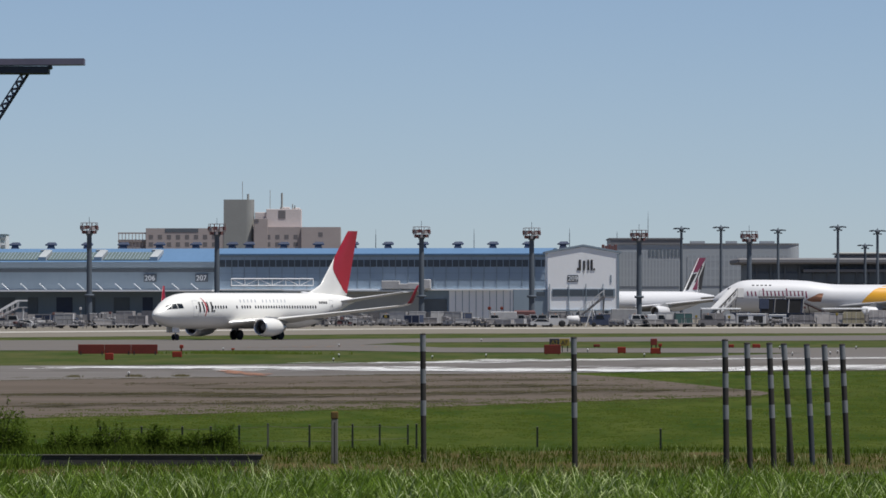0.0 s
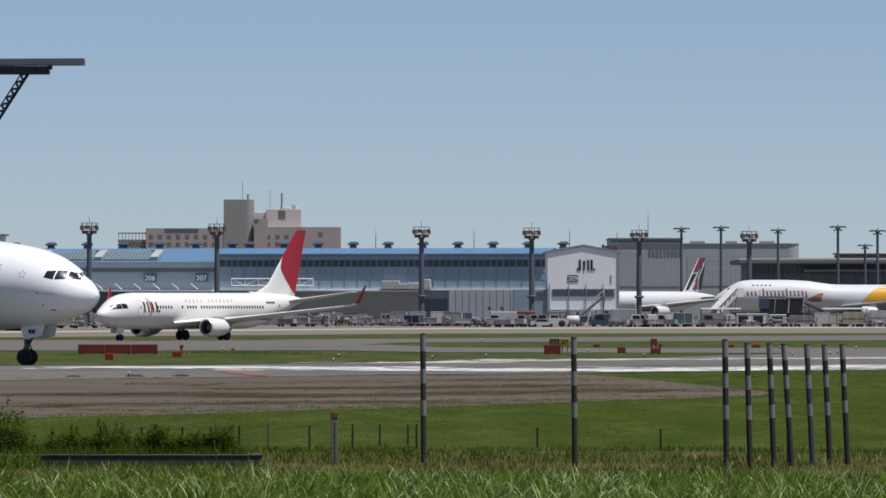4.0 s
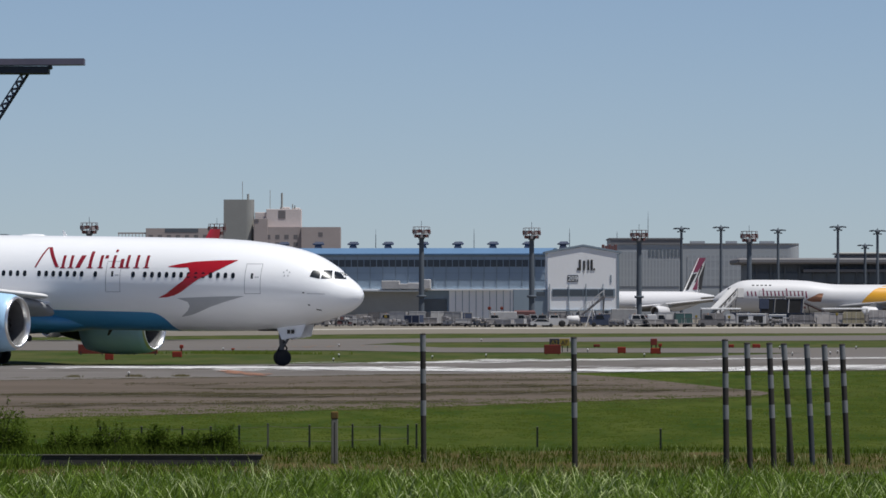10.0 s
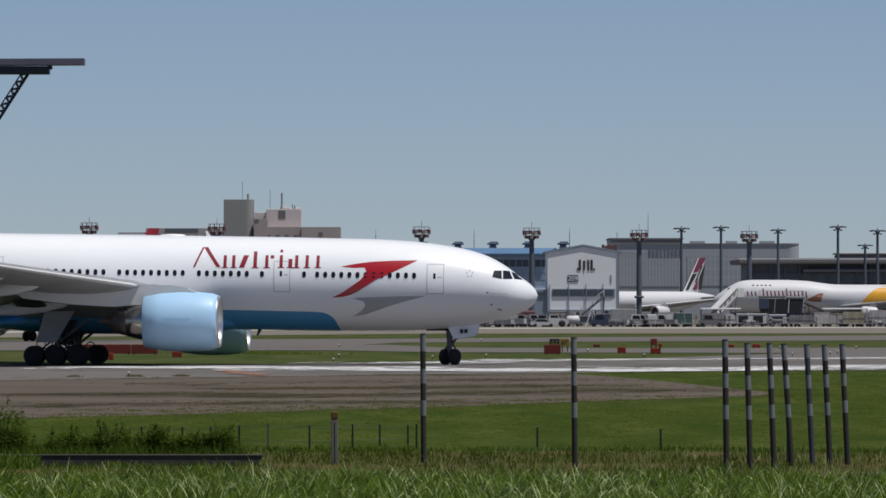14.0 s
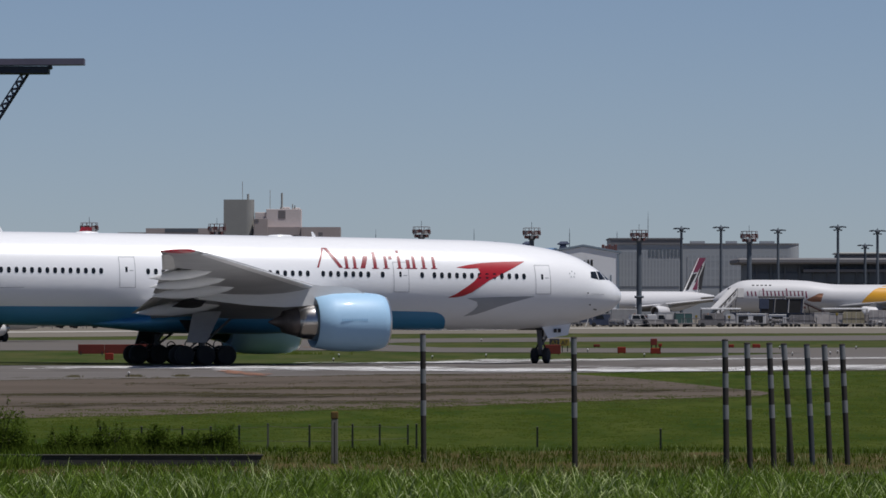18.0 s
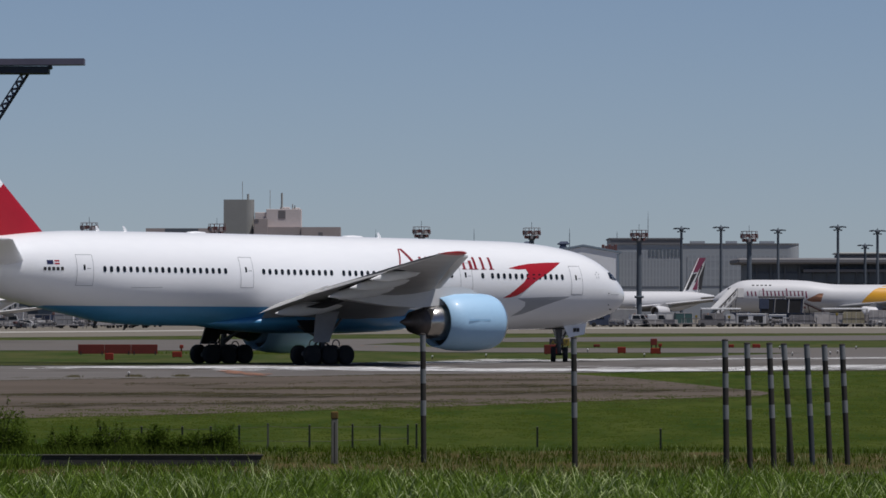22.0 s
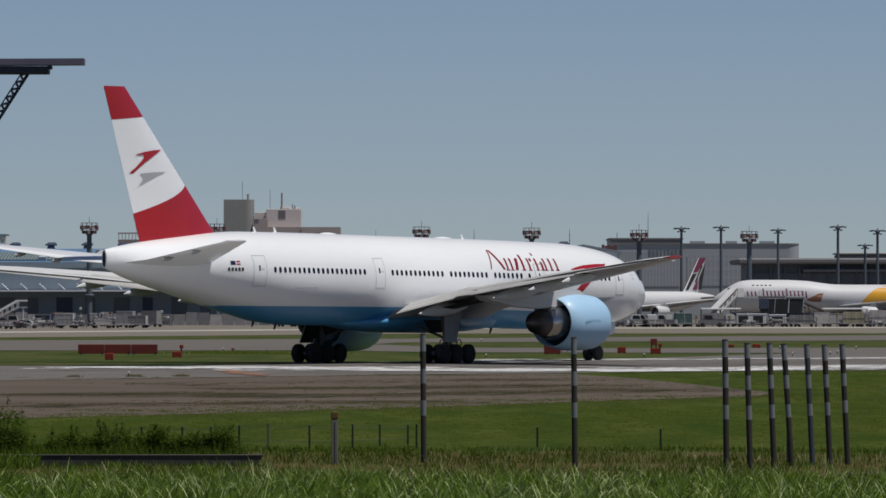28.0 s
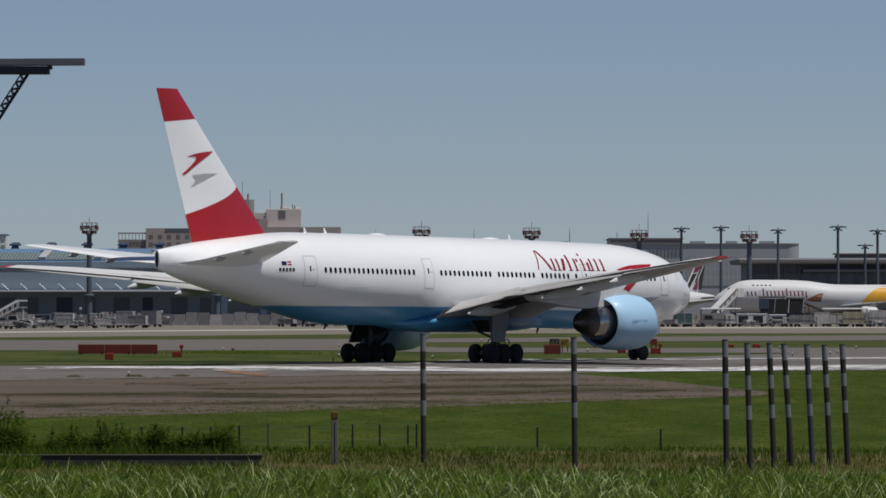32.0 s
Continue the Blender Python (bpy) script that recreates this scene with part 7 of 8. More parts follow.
for a, c, h in ((1452, CANVAS, 2.3), (1484, CANVAS, 2.1), (1512, CANVAS, 1.7), (1545, CANVAS, 1.9), (1575, GSEGREY, 2.0)):
    dolly((a - 784) * 1250 / 12441.6, 1256 + rng.uniform(-5, 5), c, h * 0.8)
pallet_load(72.4, 1240, 4.0, 2.7, CREAM, "tall cream wrapped cargo load on a pallet trailer")
pallet_load(76.6, 1238, 3.6, 3.0, CANVAS, "tall netted grey cargo load on a pallet trailer")
stairs_truck(58.87, 1462, 1, "white covered passenger stairs at the freighter's nose", True, 42)
loader(70.66, 1470)


def ramp_truck(x, y):
    """A low boarding ramp with white side rails."""
    t = thing("boarding_ramp", (x, y, 0, 0, 0, 12), "white mobile boarding ramp with sloping side rails", "ramp")
    part("chassis", Geo().box(-2.6, 2.6, -1.0, 1.0, 0.45, 0.95, 0.06), GSEGREY, t)
    part("deck", Geo().prism([(-3.2, 0.9), (1.6, 3.4), (3.0, 3.4), (3.0, 3.6), (1.5, 3.6), (-3.3, 1.1)], -0.8, 0.8), GSEGREY, t)
    for v in (-0.9, 0.83):
        rail = part("side_rail", Geo().prism([(-3.2, 1.9), (1.5, 4.5), (3.0, 4.5), (3.0, 4.75), (1.4, 4.75), (-3.3, 2.15)], v, v + 0.07), STAIRWHITE, t, "white side rail")
        for k in range(6):
            u = -3.0 + 0.9 * k
            part("baluster", Geo().box(u - 0.05, u + 0.05, v, v + 0.06, 1.0 + 0.47 * k, 2.1 + 0.48 * k), STAIRWHITE, rail)
    part("prop", Geo().tube((2.2, -0.6, 0.9), (2.4, -0.6, 3.4), 0.1, n=8).tube((2.2, 0.6, 0.9), (2.4, 0.6, 3.4), 0.1, n=8), STAIRWHITE, t)
    small_wheels(t, ((-1.7, -0.95), (1.7, -0.95), (-1.7, 0.95), (1.7, 0.95)), 0.4)


def sedan(x, y):
    t = thing("service_car", (x, y, 0), "white service car with dark side windows", "car")
    b = part("body", Geo().loft([[(u, v, z) for u, z in ((-2.2, 0.35), (2.2, 0.35), (2.25, 0.75), (1.3, 0.92), (0.6, 1.42), (-1.1, 1.45), (-1.9, 0.98), (-2.25, 0.9))] for v in (-0.82, 0.82)], smooth=False), STAIRWHITE, t)
    for e in (-1, 1):
        part("window", Geo().prism([(-1.6, 0.98), (1.05, 0.95), (0.5, 1.36), (-1.0, 1.38)], 0.82 * e - 0.015, 0.82 * e + 0.015), GLASS, b)
    small_wheels(t, ((-1.4, -0.75), (1.4, -0.75), (-1.4, 0.75), (1.4, 0.75)), 0.32, 0.2)


ramp_truck(-72.6, 1176)
sedan(-69.3, 1168)
sedan(17.6, 1236)


def belt_loader(x, y):
    t = thing("belt_loader", (x, y, 0), "brownish belt loader with a raised sloping conveyor", "loader")
    part("chassis", Geo().box(-2.6, 2.6, -0.9, 0.9, 0.45, 1.1, 0.06), GSEGREY, t)
    part("conveyor", Geo().prism([(-4.2, 4.6), (3.8, 1.0), (3.8, 1.4), (-4.2, 5.1)], -0.6, 0.6), MASTRED, t, "sloping brown conveyor belt")
    for v in (-0.68, 0.6):
        part("side_rail", Geo().prism([(-4.3, 4.9), (3.9, 1.3), (3.9, 1.6), (-4.3, 5.3)], v, v + 0.08), GSEGREY, t)
    part("strut", Geo().tube((-1.5, 0, 1.0), (-2.2, 0, 3.8), 0.1, n=8), GSEGREY, t)
    part("cab", Geo().box(0.6, 1.9, -0.9, -0.1, 1.1, 2.2, 0.06), GSEWHITE, t)
    small_wheels(t, ((-1.8, -0.85), (1.8, -0.85), (-1.8, 0.85), (1.8, 0.85)))


belt_loader(78.88, 1478)
for a, b in ((1240, 1310), (1455, 1535)):
    c = thing("shelter_roof", ((a - 784) * 1330 / 12441.6, 1330, 0), "low pale flat shelter roof on thin posts", "shelter", "equipment shelters")
    w = (b - a) * 1330 / 12441.6
    part("roof", Geo().box(0, w, -2, 2, 3.0, 3.3, 0.06), PALEWALL, c)
    for u in (0.1, w / 2, w - 0.1):
        for v in (-1.8, 1.8):
            part("post", Geo().tube((u, v, 0), (u, v, 3.0), 0.07, n=6), GSEGREY, c)
# long dark barrier rail behind the equipment
rail = thing("blast_rail", (-92.36, 1330, 0), "long low grey barrier behind the parked equipment", "barrier")
for i in range(40):
    part("panel", Geo().box(i * 2.3, i * 2.3 + 2.2, -0.1, 0.1, 0, 2.3 + 0.25 * math.sin(i * 1.7)), GSEGREY if i % 3 else CANVAS, rail)


# ---- red markers and signs on the grass between the taxiways
def marker_box(x, y, w, h, mat, label, lift=0.12, d=0.6):
    b = thing("marker_box", (x, y, 0), label, "marker", "red airfield markers")
    part("panel", Geo().box(-w / 2, w / 2, -d / 2, d / 2, lift, lift + h, 0.03), mat, b)
    for u in (-w * 0.35, w * 0.35):
        part("foot", Geo().tube((u, 0, 0), (u, 0, lift + 0.05), 0.05, n=8), DARK, b)
    return b


long_board = thing("barrier_board", (-26.18, 566, 0), "long low dull-red barrier board on short legs in the grass", "barrier")
for i in range(3):
    part("board", Geo().box(-3.2 + i * 2.14, -1.08 + i * 2.14, -0.08, 0.08, 0.1, 0.86, 0.02), DULLRED, long_board)
    for u in (-3.0, -1.3):
        part("leg", Geo().box(u + i * 2.14, u + i * 2.14 + 0.08, -0.2, 0.2, 0, 0.3), DARK, long_board)
marker_box(-24.40, 514, 0.62, 0.48, REDBOX, "small bright red marker box in the grass", 0.04)
marker_box(-20.44, 540, 0.70, 0.42, REDBOX, "small red marker box beside a red post", 0.04)
marker_box(8.87, 570, 1.35, 0.75, DULLRED, "dull red equipment box in the grass", 0.06)
marker_box(14.81, 583, 0.68, 0.5, REDBOX, "small bright red marker box", 0.05)
marker_box(17.36, 576, 0.72, 0.45, REDBOX, "red marker box below a taller one", 0.05)
marker_box(17.99, 600, 0.55, 0.55, DULLRED, "dull red marker box on raised legs", 0.6)
marker_box(26.93, 657, 0.5, 0.28, REDBOX, "low red marker box", 0.04)
marker_box(28.97, 650, 0.72, 0.34, REDBOX, "low wide red marker box", 0.06)
marker_box(14.56, 666, 0.6, 0.25, DULLRED, "low dull red marker box", 0.04)
for a, D, h in ((321, 545, 0.95), (412, 590, 0.4), (1168, 578, 0.85)):
    p = thing("marker_post", ((a - 784) * D / 12441.6, D, 0), "short red marker post with a swivel head", "marker", "red marker posts")
    part("pole", Geo().tube((0, 0, 0), (0, 0, h * 0.75), 0.06, n=8), DULLRED, p)
    part("head", Geo().box(-0.14, 0.16, -0.1, 0.1, h * 0.7, h, 0.03), REDBOX, p)
sign = thing("taxiway_sign", (9.93, 600, 0), "low taxiway sign with a black and a yellow panel", "sign")
part("black_panel", Geo().box(-0.85, 0.0, -0.12, 0.12, 0.55, 1.15, 0.02), BLACK, sign, "black location panel with yellow writing")
part("yellow_panel", Geo().box(0.02, 0.85, -0.12, 0.12, 0.55, 1.15, 0.02), SIGNYELLOW, sign, "yellow direction panel with black writing")
digits("A2", 0.5, pose(-0.42, -0.13, 0.66, 90, 0, 0), sign, SIGNYELLOW, "sign_writing")
digits("A7", 0.5, pose(0.43, -0.13, 0.66, 90, 0, 0), sign, BLACK, "sign_writing")
for u in (-0.7, -0.2, 0.25, 0.7):
    part("leg", Geo().tube((u, 0, 0), (u, 0, 0.58), 0.04, n=8), DARK, sign)


def edge_light(x, y, h=0.35):
    e = thing("taxiway_light", (x, y, 0.03), "small dark taxiway edge light on a stem", "light fixture", "taxiway edge lights")
    part("stem", Geo().tube((0, 0, 0), (0, 0, h * 0.6), 0.035, n=8), DARK, e)
    part("lens", Geo().lathe([(h * 0.6, 0.04), (h * 0.65, 0.07), (h * 0.9, 0.06), (h, 0.02)], "z", n=10), STAIRWHITE, e)
    return e


first = edge_light(*(-17.67, 395.4), 0.3)
for p in ((-0.79, 518.5), (-7.91, 534.6), (3.27, 534.6), (15.46, 540.2), (27.41, 551.8), (32.34, 576.4), (29.05, 563.8), (31.04, 563.8), (-7.70, 493.7), (30.32, 633.0), (37.19, 633.0), (-9.84, 665.7), (12.27, 596.4), (4.18, 764.3), (-19.09, 610.5)):
    copy_thing(first, pose(*p, 0.03))


# ---- foreground: striped poles, fence, post, low wall
def striped_pole(x, y, lean, cuts, label, dark):
    """cuts: the heights at which the bands change, from the lowest to the top, dark first."""
    p = thing("striped_pole", pose(x, y, 0, 0, lean, 0), label, "pole", "striped warning poles")
    z = [-0.2] + list(cuts)
    for i in range(len(z) - 1):
        r = 0.072 + 0.002 * (i % 2)
        part("band", Geo().tube((0, 0, z[i]), (0, 0, z[i + 1]), r, r, 18), POLEWHITE if i % 2 else dark, p)
    part("cap", Geo().lathe([(z[-1], 0.078), (z[-1] + 0.03, 0.078), (z[-1] + 0.045, 0.03)], "z", n=18), POLEBLACK, p)
    return p


for x, y, lean, cuts in ((-0.501, 182.5, -0.36, (1.239, 1.633, 2.076, 2.449, 2.906, 3.335)), (3.331, 177.6, -0.49, (1.263, 1.646, 2.077, 2.433, 2.871, 3.268)),
                         (6.880, 170.6, -0.65, (1.338, 1.688, 2.101, 2.451, 2.845, 3.245)), (7.602, 174.0, -1.39, (1.275, 1.621, 2.016, 2.367, 2.794, 3.146)),
                         (8.306, 176.4, -2.15, (1.274, 1.611, 2.018, 2.362, 2.769, 3.132)), (8.867, 178.8, -3.67, (1.254, 1.583, 1.989, 2.331, 2.712, 3.105)),
                         (9.462, 180.0, -2.81, (1.274, 1.585, 1.975, 2.325, 2.754, 3.079)), (9.909, 180.0, -2.69, (1.287, 1.618, 2.001, 2.332, 2.689, 3.066)),
                         (10.359, 180.0, -2.59, (1.352, 1.670, 2.040, 2.364, 2.722, 3.079))):
    slate = x == 9.462
    striped_pole(x, y, lean, cuts, "leaning pole with grey and slate-blue bands" if slate else "upright weathered pole with grey-white and black bands" if lean > -1 else "leaning weathered pole with grey-white and black bands", POLESLATE if slate else POLEBLACK)


def fence_post(x, y, h, mat=None):
    p = thing("fence_post", (x, y, 0), "short thin dark fence post in the grass", "post", "low fence posts")
    part("shaft", Geo().loft([[(-0.03, -0.03, -0.1), (0.03, -0.03, -0.1), (0.03, 0.03, -0.1), (-0.03, 0.03, -0.1)], [(-0.026, -0.026, h), (0.026, -0.026, h), (0.026, 0.026, h), (-0.026, 0.026, h)]], smooth=False), mat or POSTGREY, p)
    part("cap", Geo().box(-0.034, 0.034, -0.034, 0.034, h, h + 0.03, 0.008), CAST, p)
    return p


FENCE = ((-9.8, 201, 0.62), (-8.6, 200.6, 0.62), (-7.43, 200.4, 0.62), (-6.62, 200.4, 0.62), (-5.81, 200.4, 0.66), (-4.97, 199.6, 0.72), (-3.79, 199.6, 0.68), (-2.59, 201.2, 0.68), (-1.84, 204.4, 0.62), (-1.03, 206, 0.58), (-0.75, 198.9, 0.72), (2.71, 202, 0.58), (6.13, 198.1, 0.6), (8.92, 182.0, 0.92))
for x, y, h in FENCE:
    fence_post(x, y, h, CAST if x == -4.97 else None)
for k in (0.92, 0.35):
    w = thing("fence_wire", (-9.8, 201, 0), "thin sagging pale fence wire between low posts", "wire", "fence wires")
    g = Geo()
    pts = [(x + 9.8, y - 201, h * k) for x, y, h in FENCE[:10]]
    for a, b in zip(pts, pts[1:]):
        m = tuple((a[i] + b[i]) / 2 - (0.02 if i == 2 else 0) for i in range(3))
        g.tube(a, m, 0.007, n=5).tube(m, b, 0.007, n=5)
    part("strand", g, CAST, w)
post = thing("concrete_post", (-2.79, 181, 0), "square weathered concrete post with a rusty yellow cap", "post")
part("shaft", Geo().box(-0.085, 0.085, -0.085, 0.085, -0.1, 1.18, 0.012), POSTCAST, post)
part("groove", Geo().box(-0.015, 0.015, -0.09, -0.08, 0.05, 1.1), POLEBLACK, post)
part("cap", Geo().box(-0.095, 0.095, -0.095, 0.095, 1.18, 1.37, 0.02), RUST, post, "rusty yellow cap")
wall = thing("low_wall", (-4.58, 178.5, 0), "low dark concrete ditch wall with a pale coping", "wall")
for i in range(4):
    part("block", Geo().prism([(-3.6 * (i + 1) + 0.02, -0.2), (-3.6 * i - (0.3 if i == 0 else 0), -0.2), (-3.6 * i, 0.28), (-3.6 * (i + 1) + 0.02, 0.28)], 0, 0.3), DITCH, wall)
    part("coping", Geo().box(-3.6 * (i + 1) + 0.015, -3.6 * i + 0.01, -0.02, 0.32, 0.28, 0.312, 0.01), COPING, wall)

# ---- cantilevered arm of a steel mast
arm = thing("cantilever_mast", (-9.4, 100, 0), "dark violet steel mast with a long cantilever arm and laced brace", "mast")
part("column", Geo().box(-0.16, 0.16, -0.16, 0.16, -0.3, 7.7, 0.02), IRON, arm)
part("base_plate", Geo().box(-0.4, 0.4, -0.4, 0.4, 0, 0.06, 0.01), IRON, arm)
part("upper_plank", Geo().loft([[(-0.3, y, z) for y, z in ((-0.22, 7.52), (0.22, 7.52), (0.22, 7.61), (-0.22, 7.61))], [(-5.10 + 9.4, y, z) for y, z in ((-0.22, 7.54), (0.22, 7.54), (0.22, 7.63), (-0.22, 7.63))]], smooth=False), IRONLIGHT, arm, "grey-violet upper plank")
part("lower_beam", Geo().box(-0.3, -5.60 + 9.4, -0.2, 0.2, 7.41, 7.52, 0.01), IRON, arm, "dark lower beam")
part("hinge", Geo().tube((-5.59 + 9.4, -0.2, 7.51), (-5.59 + 9.4, 0.2, 7.51), 0.03, n=8), IRON, arm)
a, b = Vector((-5.90 + 9.4, 0, 7.42)), Vector((-7.19 + 9.4, 0, 5.41))
d = (b - a).normalized()
nrm = Vector((d.z, 0, -d.x))
brace = part("brace", Geo().tube(a, b, 0.022, n=8).tube(a + nrm * 0.085, b + nrm * 0.085, 0.01, n=8), IRON, arm, "laced diagonal brace")
n = int((b - a).length / 0.125)
for i in range(n):
    p = a + d * (0.125 * i)
    part("lacing", Geo().tube(p, p + d * 0.075 + nrm * 0.085, 0.02, n=6).tube(p + d * 0.075 + nrm * 0.085, p + d * 0.125, 0.02, n=6), IRONLIGHT, brace)


# ---- plants
def leaf_cloud(rg, blobs, size):
    """Small leaves scattered through several uneven clumps."""
    v, f = [], []
    for cx, cy, cz, rx, ry, rz, n in blobs:
        for _ in range(n):
            while True:
                p = Vector((rg.uniform(-1, 1), rg.uniform(-1, 1), rg.uniform(-1, 1)))
                if 0.2 < p.length < 1:
                    break
            p = p * (1 + 0.35 * noise.noise(p * 2.3 + Vector((cx, cy, cz)) * 3))
            c = Vector((cx + p.x * rx, cy + p.y * ry, max(0.03, cz + p.z * rz)))
            s = size * rg.uniform(0.6, 1.4)
            q = Euler((rg.uniform(-0.8, 0.8), rg.uniform(-0.8, 0.8), rg.uniform(0, 6.28))).to_matrix()
            k = len(v)
            v += [tuple(c + q @ Vector(w) * s) for w in ((-0.5, 0, 0), (0, 0.22, 0.06), (0.55, 0, 0), (0, -0.22, 0.06))]
            f.append((k, k + 1, k + 2, k + 3))
    g = Geo()
    g.add(v, f)
    return g


def shrub(x, y, w, h, seed):
    rg = random.Random(seed)
    s = thing("shrub", (x, y, 0), "bushy dark green shrub with loose leafy shoots", "shrub", "shrubs along the low wall")
    g = Geo()
    blobs = []
    for i in range(9):
        t = Vector((rg.uniform(-w / 2, w / 2), rg.uniform(-0.35, 0.35), h * rg.uniform(0.45, 0.92)))
        g.tube((rg.uniform(-0.1, 0.1), 0, -0.05), t, 0.02, 0.006, 6)
        r = rg.uniform(0.16, 0.3) * (1.35 if h > 1 else 1.0)
        blobs.append((t.x, t.y, t.z * 0.85, r * 1.1, r, r * rg.uniform(0.7, 1.2), 300 if h > 1 else 220))
        blobs.append((t.x * 0.9, t.y, t.z * 0.4, r * 1.2, r, r, 220 if h > 1 else 150))
    for i in range(6):
        t = Vector((rg.uniform(-w / 2, w / 2), 0, h * rg.uniform(0.9, 1.2)))
        g.tube((t.x * 0.6, 0, h * 0.4), t, 0.008, 0.003, 5)
        blobs.append((t.x, 0, t.z - 0.08, 0.06, 0.05, 0.14, 26))
    tagged(part("branch_work", g, BARK, s), kind="")
    part("crown", leaf_cloud(rg, blobs, 0.07), LEAF, s)


for i, (x, y, w, h) in enumerate(((-11.95, 187, 1.2, 1.42), (-11.55, 188, 0.75, 1.1), (-10.75, 190.5, 0.9, 0.55), (-10.25, 190, 0.7, 0.78), (-9.5, 190.4, 0.8, 0.6), (-8.95, 190, 0.7, 0.92), (-8.3, 190.6, 0.9, 0.72), (-7.75, 190.2, 0.6, 0.8), (-7.2, 190.8, 0.7, 0.55), (-6.6, 190.8, 0.6, 0.66), (-6.0, 191, 0.6, 0.8), (-9.2, 192.5, 1.0, 0.6))):
    shrub(x, y, w * 1.1, h * (1.05 if i < 2 else 0.95), 40 + i)
for i, (x, y) in enumerate(((-0.95, 186.5), (0.9, 184.5), (1.15, 186.0), (-4.0, 187.5))):
    rg = random.Random(90 + i)
    s = thing("weed_clump", (x, y, 0), "low leafy weed clump in the grass", "weed", "weed clumps")
    part("stalks", Geo().tube((0, 0, -0.02), (0.1, 0, 0.3), 0.008, 0.004, 5).tube((0, 0, -0.02), (-0.14, 0, 0.26), 0.008, 0.004, 5), BARK, s)
    part("leaves", leaf_cloud(rg, [(-0.22, 0, 0.16, 0.26, 0.2, 0.14, 90), (0.2, 0, 0.2, 0.3, 0.2, 0.16, 110), (0.0, 0, 0.3, 0.14, 0.1, 0.14, 50)], 0.07), LEAF, s)


def blades(name, n, x0, x1, y0, y1, h0, h1, w, bend, material, seed, label, patchy=0.0):
    """Thousands of bent grass blades in one piece."""
    r = np.random.RandomState(seed)
    x, y = r.uniform(x0, x1, n), r.uniform(y0, y1, n)
    if patchy:
        keep = np.array([noise.noise(Vector((a * 0.22, b * 0.16, seed))) + r.uniform(-0.5, 0.5) > patchy - 0.4 for a, b in zip(x, y)])
        x, y = x[keep], y[keep]
        n = len(x)
    lift = np.array([noise.noise(Vector((a * 0.9, b * 0.35, 3.0 + seed))) for a, b in zip(x, y)])
    h = r.uniform(h0, h1, n) * (1 + 0.45 * lift)
    a = r.uniform(0, 2 * np.pi, n)
    arc = np.maximum(0.12, r.uniform(0.15, 1.0, n) * bend)
    sway = np.array([noise.noise(Vector((a * 1.3, b * 0.5, 9.0 + seed))) for a, b in zip(x, y)])
    a2 = r.normal(0.0, 0.5, n) + np.pi * (sway + r.uniform(-0.22, 0.22, n) < -0.04)
    wx, wy = np.cos(a) * w / 2, np.sin(a) * w / 2
    v = np.empty((n, 9, 3))
    for k, (t, s) in enumerate(((0, 0.8), (0.35, 1.0), (0.65, 0.85), (0.86, 0.5), (1.0, 0.0))):
        # each blade bends along a circular arc
        reach, bz = h * (1 - np.cos(arc * t)) / arc, h * np.sin(arc * t) / arc
        bx, by = x + np.cos(a2) * reach, y + np.sin(a2) * reach
        if k == 4:
            v[:, 8] = np.stack([bx, by, bz], 1)
        else:
            v[:, 2 * k] = np.stack([bx - wx * s, by - wy * s, bz], 1)
            v[:, 2 * k + 1] = np.stack([bx + wx * s, by + wy * s, bz], 1)
    base = (np.arange(n) * 9)[:, None]
    quads = np.concatenate([base + np.array([[q, q + 1, q + 3, q + 2]]) for q in (0, 2, 4)])
    tris = base + np.array([[6, 7, 8]])
    me = bpy.data.meshes.new(name)
    nq, ntri = len(quads), len(tris)
    me.vertices.add(n * 9)
    me.vertices.foreach_set("co", v.reshape(-1))
    me.loops.add(nq * 4 + ntri * 3)
    me.loops.foreach_set("vertex_index", np.concatenate([quads.reshape(-1), tris.reshape(-1)]).astype(np.int32))
    me.polygons.add(nq + ntri)
    me.polygons.foreach_set("loop_start", np.concatenate([np.arange(nq) * 4, nq * 4 + np.arange(ntri) * 3]).astype(np.int32))
    me.update(calc_edges=True)
    me.materials.append(material)
    return tagged(new(name, me), label, "grass", kind="stuff")


blades("tall_grass_back", 9000, -12.5, 12.5, 149, 157, 0.36, 0.66, 0.024, 1.5, BLADE, 14, "ragged back edge of the tall green grass", 0.3)
blades("tall_grass", 36000, -12.5, 12.5, 135, 153, 0.26, 0.60, 0.028, 1.9, BLADE, 1, "dense tall green grass with drooping blades", 0.02)
# the tips' paleness is sun glint put into the colour
blades("tall_grass_tips", 8500, -12.5, 12.5, 136, 157, 0.36, 0.74, 0.018, 1.9, GLINTSTRAW, 2, "pale bent grass blades with sun glints in their colour", 0.3)
blades("wall_weeds", 1100, -13.5, -4.4, 174.5, 178.3, 0.06, 0.2, 0.022, 0.9, BLADE, 11, "tufts of rough grass before the low wall", 0.55)
blades("wall_weeds", 2600, -13.5, -10.2, 174.5, 178.3, 0.2, 0.46, 0.022, 0.9, BLADE, 12, "rough grass growing over the low wall", 0.2)
blades("shrub_grass", 5200, -13.5, -5.4, 180, 190, 0.16, 0.5, 0.02, 0.9, SHRUBGRASS, 13, "rank grass round the shrubs", 0.3)
blades("rough_grass", 34000, -14, 14, 165, 200, 0.06, 0.2, 0.016, 0.8, TURF, 3, "rough knee-low grass round the poles", 0.35)
blades("dry_stalks", 2600, -14, 14, 166, 196, 0.12, 0.34, 0.008, 0.7, GLINTSTRAW, 4, "thin dry stalks among the grass", 0.5)

JET, SMALL_JET = wide_body(), narrow_body()


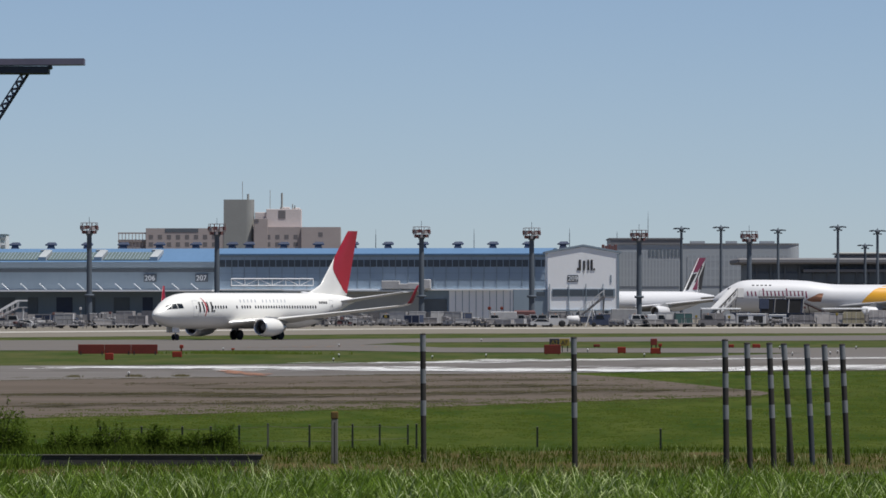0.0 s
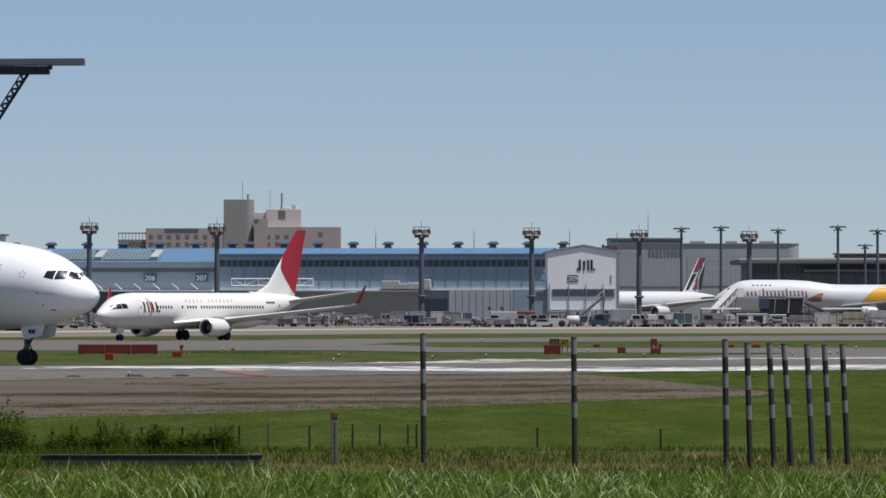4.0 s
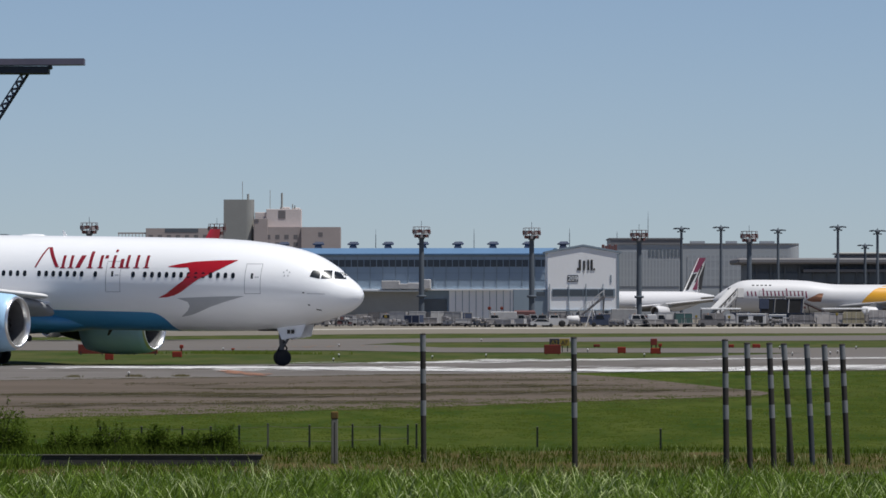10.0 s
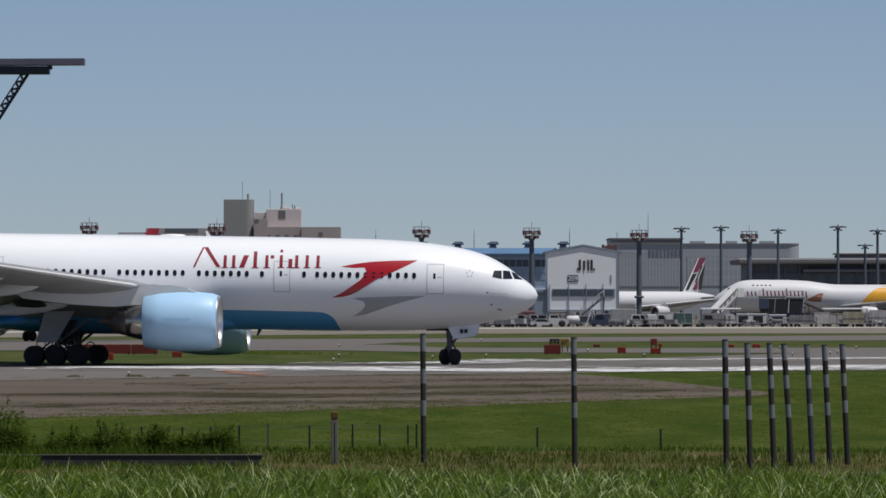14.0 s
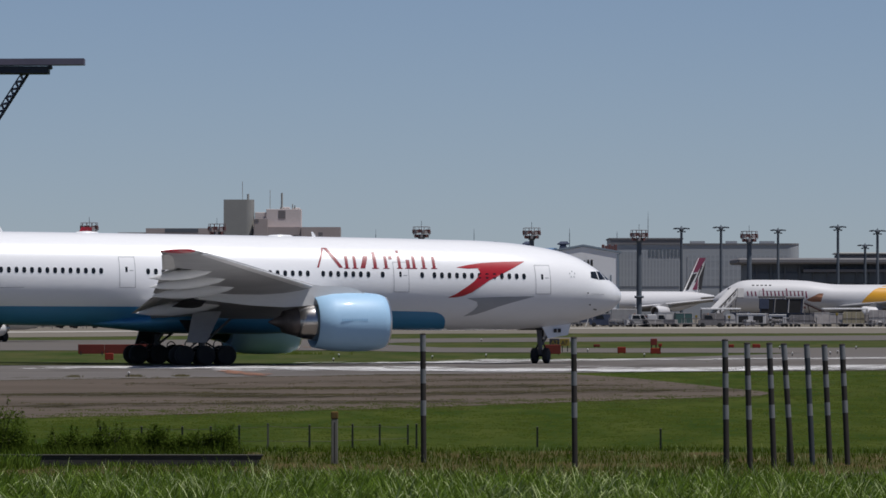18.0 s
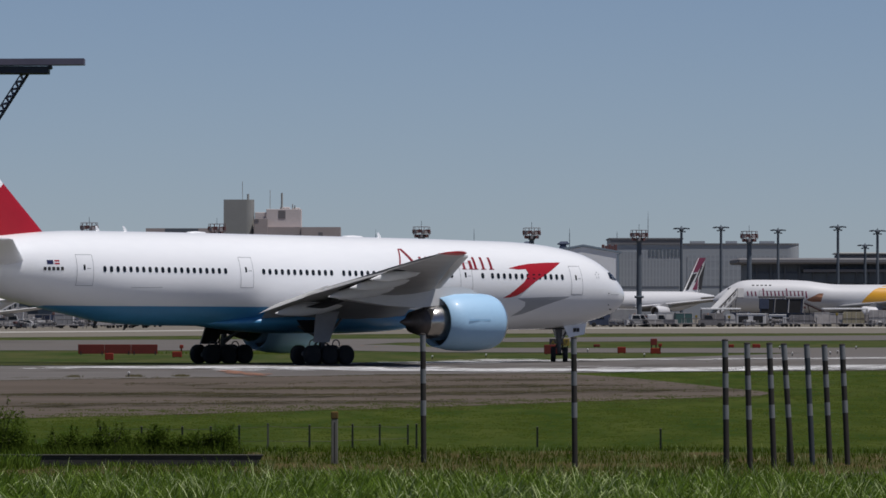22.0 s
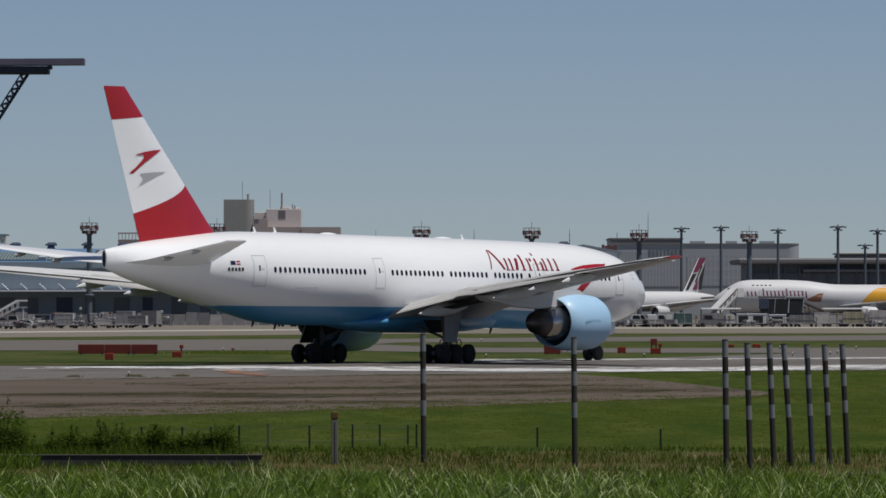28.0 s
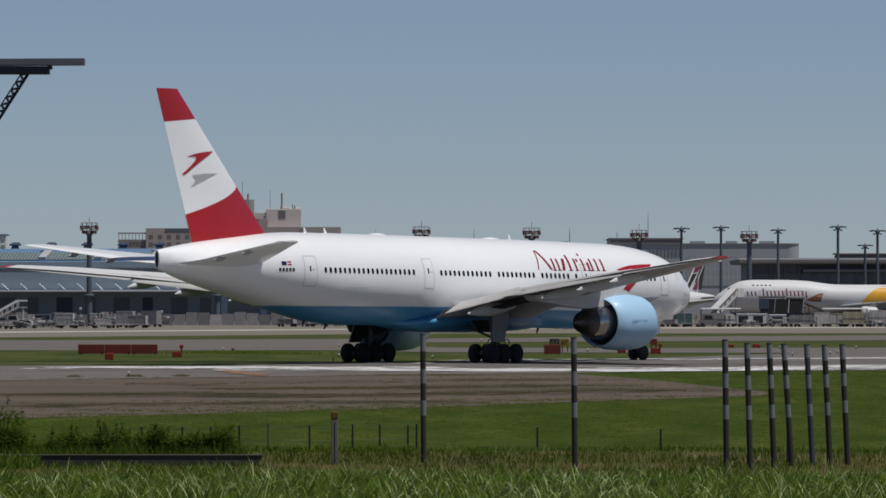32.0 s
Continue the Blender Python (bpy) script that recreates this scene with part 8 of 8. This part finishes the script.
# ---- what moves
def motions():
    way = [(0.0, -58.85, 492.35, -41.1), (1.0, -56.4, 490.3, -39.7), (2.0, -53.95, 488.4, -38.1),
           (3, -51.49, 486.55, -36.59), (4, -49.00, 484.76, -34.96), (5, -46.46, 483.04, -33.38), (6, -43.93, 481.41, -32.19), (7, -41.40, 479.85, -31.15), (8, -38.91, 478.38, -30.03),
           (9, -36.47, 477.02, -28.05), (10, -34.11, 475.84, -24.87), (11, -31.81, 474.88, -20.89), (12, -29.58, 474.16, -15.82), (13, -27.44, 473.69, -10.06), (14, -25.35, 473.46, -3.93),
           (15, -23.34, 473.45, 1.99), (16, -21.40, 473.64, 7.71), (17, -19.55, 474.00, 13.24), (18, -17.81, 474.51, 18.73), (19, -16.17, 475.15, 24.10), (20, -14.58, 475.96, 29.48),
           (21, -13.08, 476.90, 35.02), (22, -11.66, 477.98, 39.95), (23, -10.31, 479.20, 44.45), (24, -9.03, 480.55, 48.70), (25, -7.78, 482.05, 52.03), (26, -6.55, 483.68, 53.92),
           (27, -5.34, 485.36, 54.58), (28, -4.15, 487.03, 54.61), (29, -3.02, 488.60, 54.52), (30, -2.07, 489.93, 54.52), (31, -1.33, 490.97, 54.55), (32, -0.80, 491.74, 54.44)]
    # the body leans a little while it turns
    def lean(t):
        return float(np.interp(t, [0, 6, 9, 12, 15, 17, 19, 22, 24, 26, 28, 32], [0.2, 0.3, 0.6, 1.1, 1.15, 1.0, 0.8, 0.75, 0.65, 0.5, 0.4, 0.4]))
    walk(JET, [(t, pose(x, y, 0.03, -lean(t), 0, h)) for t, x, y, h in way])
    run = [(0, 0.05), (3, 7.7), (5, 13.15), (9, 24.2), (14, 38.6), (19, 54.2), (24, 71.0), (32, 100.0)]
    c, s = math.cos(radians(235.68)), math.sin(radians(235.68))
    walk(SMALL_JET, [(t, pose(-21.13 + c * d, 799.76 + s * d, 0.03, 0, 0, 235.68)) for t, d in run])
    # wheels roll by the way that their aircraft has gone
    gone = [0.0]
    for p, q in zip(way, way[1:]):
        gone.append(gone[-1] + math.hypot(q[1] - p[1], q[2] - p[2]))
    steps = [0.25 * i for i in range(129)]
    times = [w[0] for w in way]
    for ob, p, r in WHEELS:
        big = ob.parent == JET
        rows = []
        for t in steps:
            d = float(np.interp(t, times, gone)) if big else float(np.interp(t, [w[0] for w in run], [w[1] for w in run]))
            drop = p.y * math.sin(radians(lean(t))) if big else 0.0
            m = Matrix.Translation((p.x, p.y, p.z + drop))
            if big and p.x > 20:
                # the nose wheels steer into the turn
                a, b = max(0.0, t - 0.5), min(32.0, t + 0.5)
                turn = radians(float(np.interp(b, times, [w[3] for w in way]) - np.interp(a, times, [w[3] for w in way])))
                went = max(0.3, float(np.interp(b, times, gone) - np.interp(a, times, gone)))
                q = Matrix.Rotation(math.atan(25.88 * turn / went), 4, "Z")
                m = Matrix.Translation((p.x, 0, p.z + drop)) @ q @ Matrix.Translation((0, p.y, 0))
            rows.append((t, m @ Matrix.Rotation(d / r, 4, "Y")))
        walk(ob, rows)


motions()
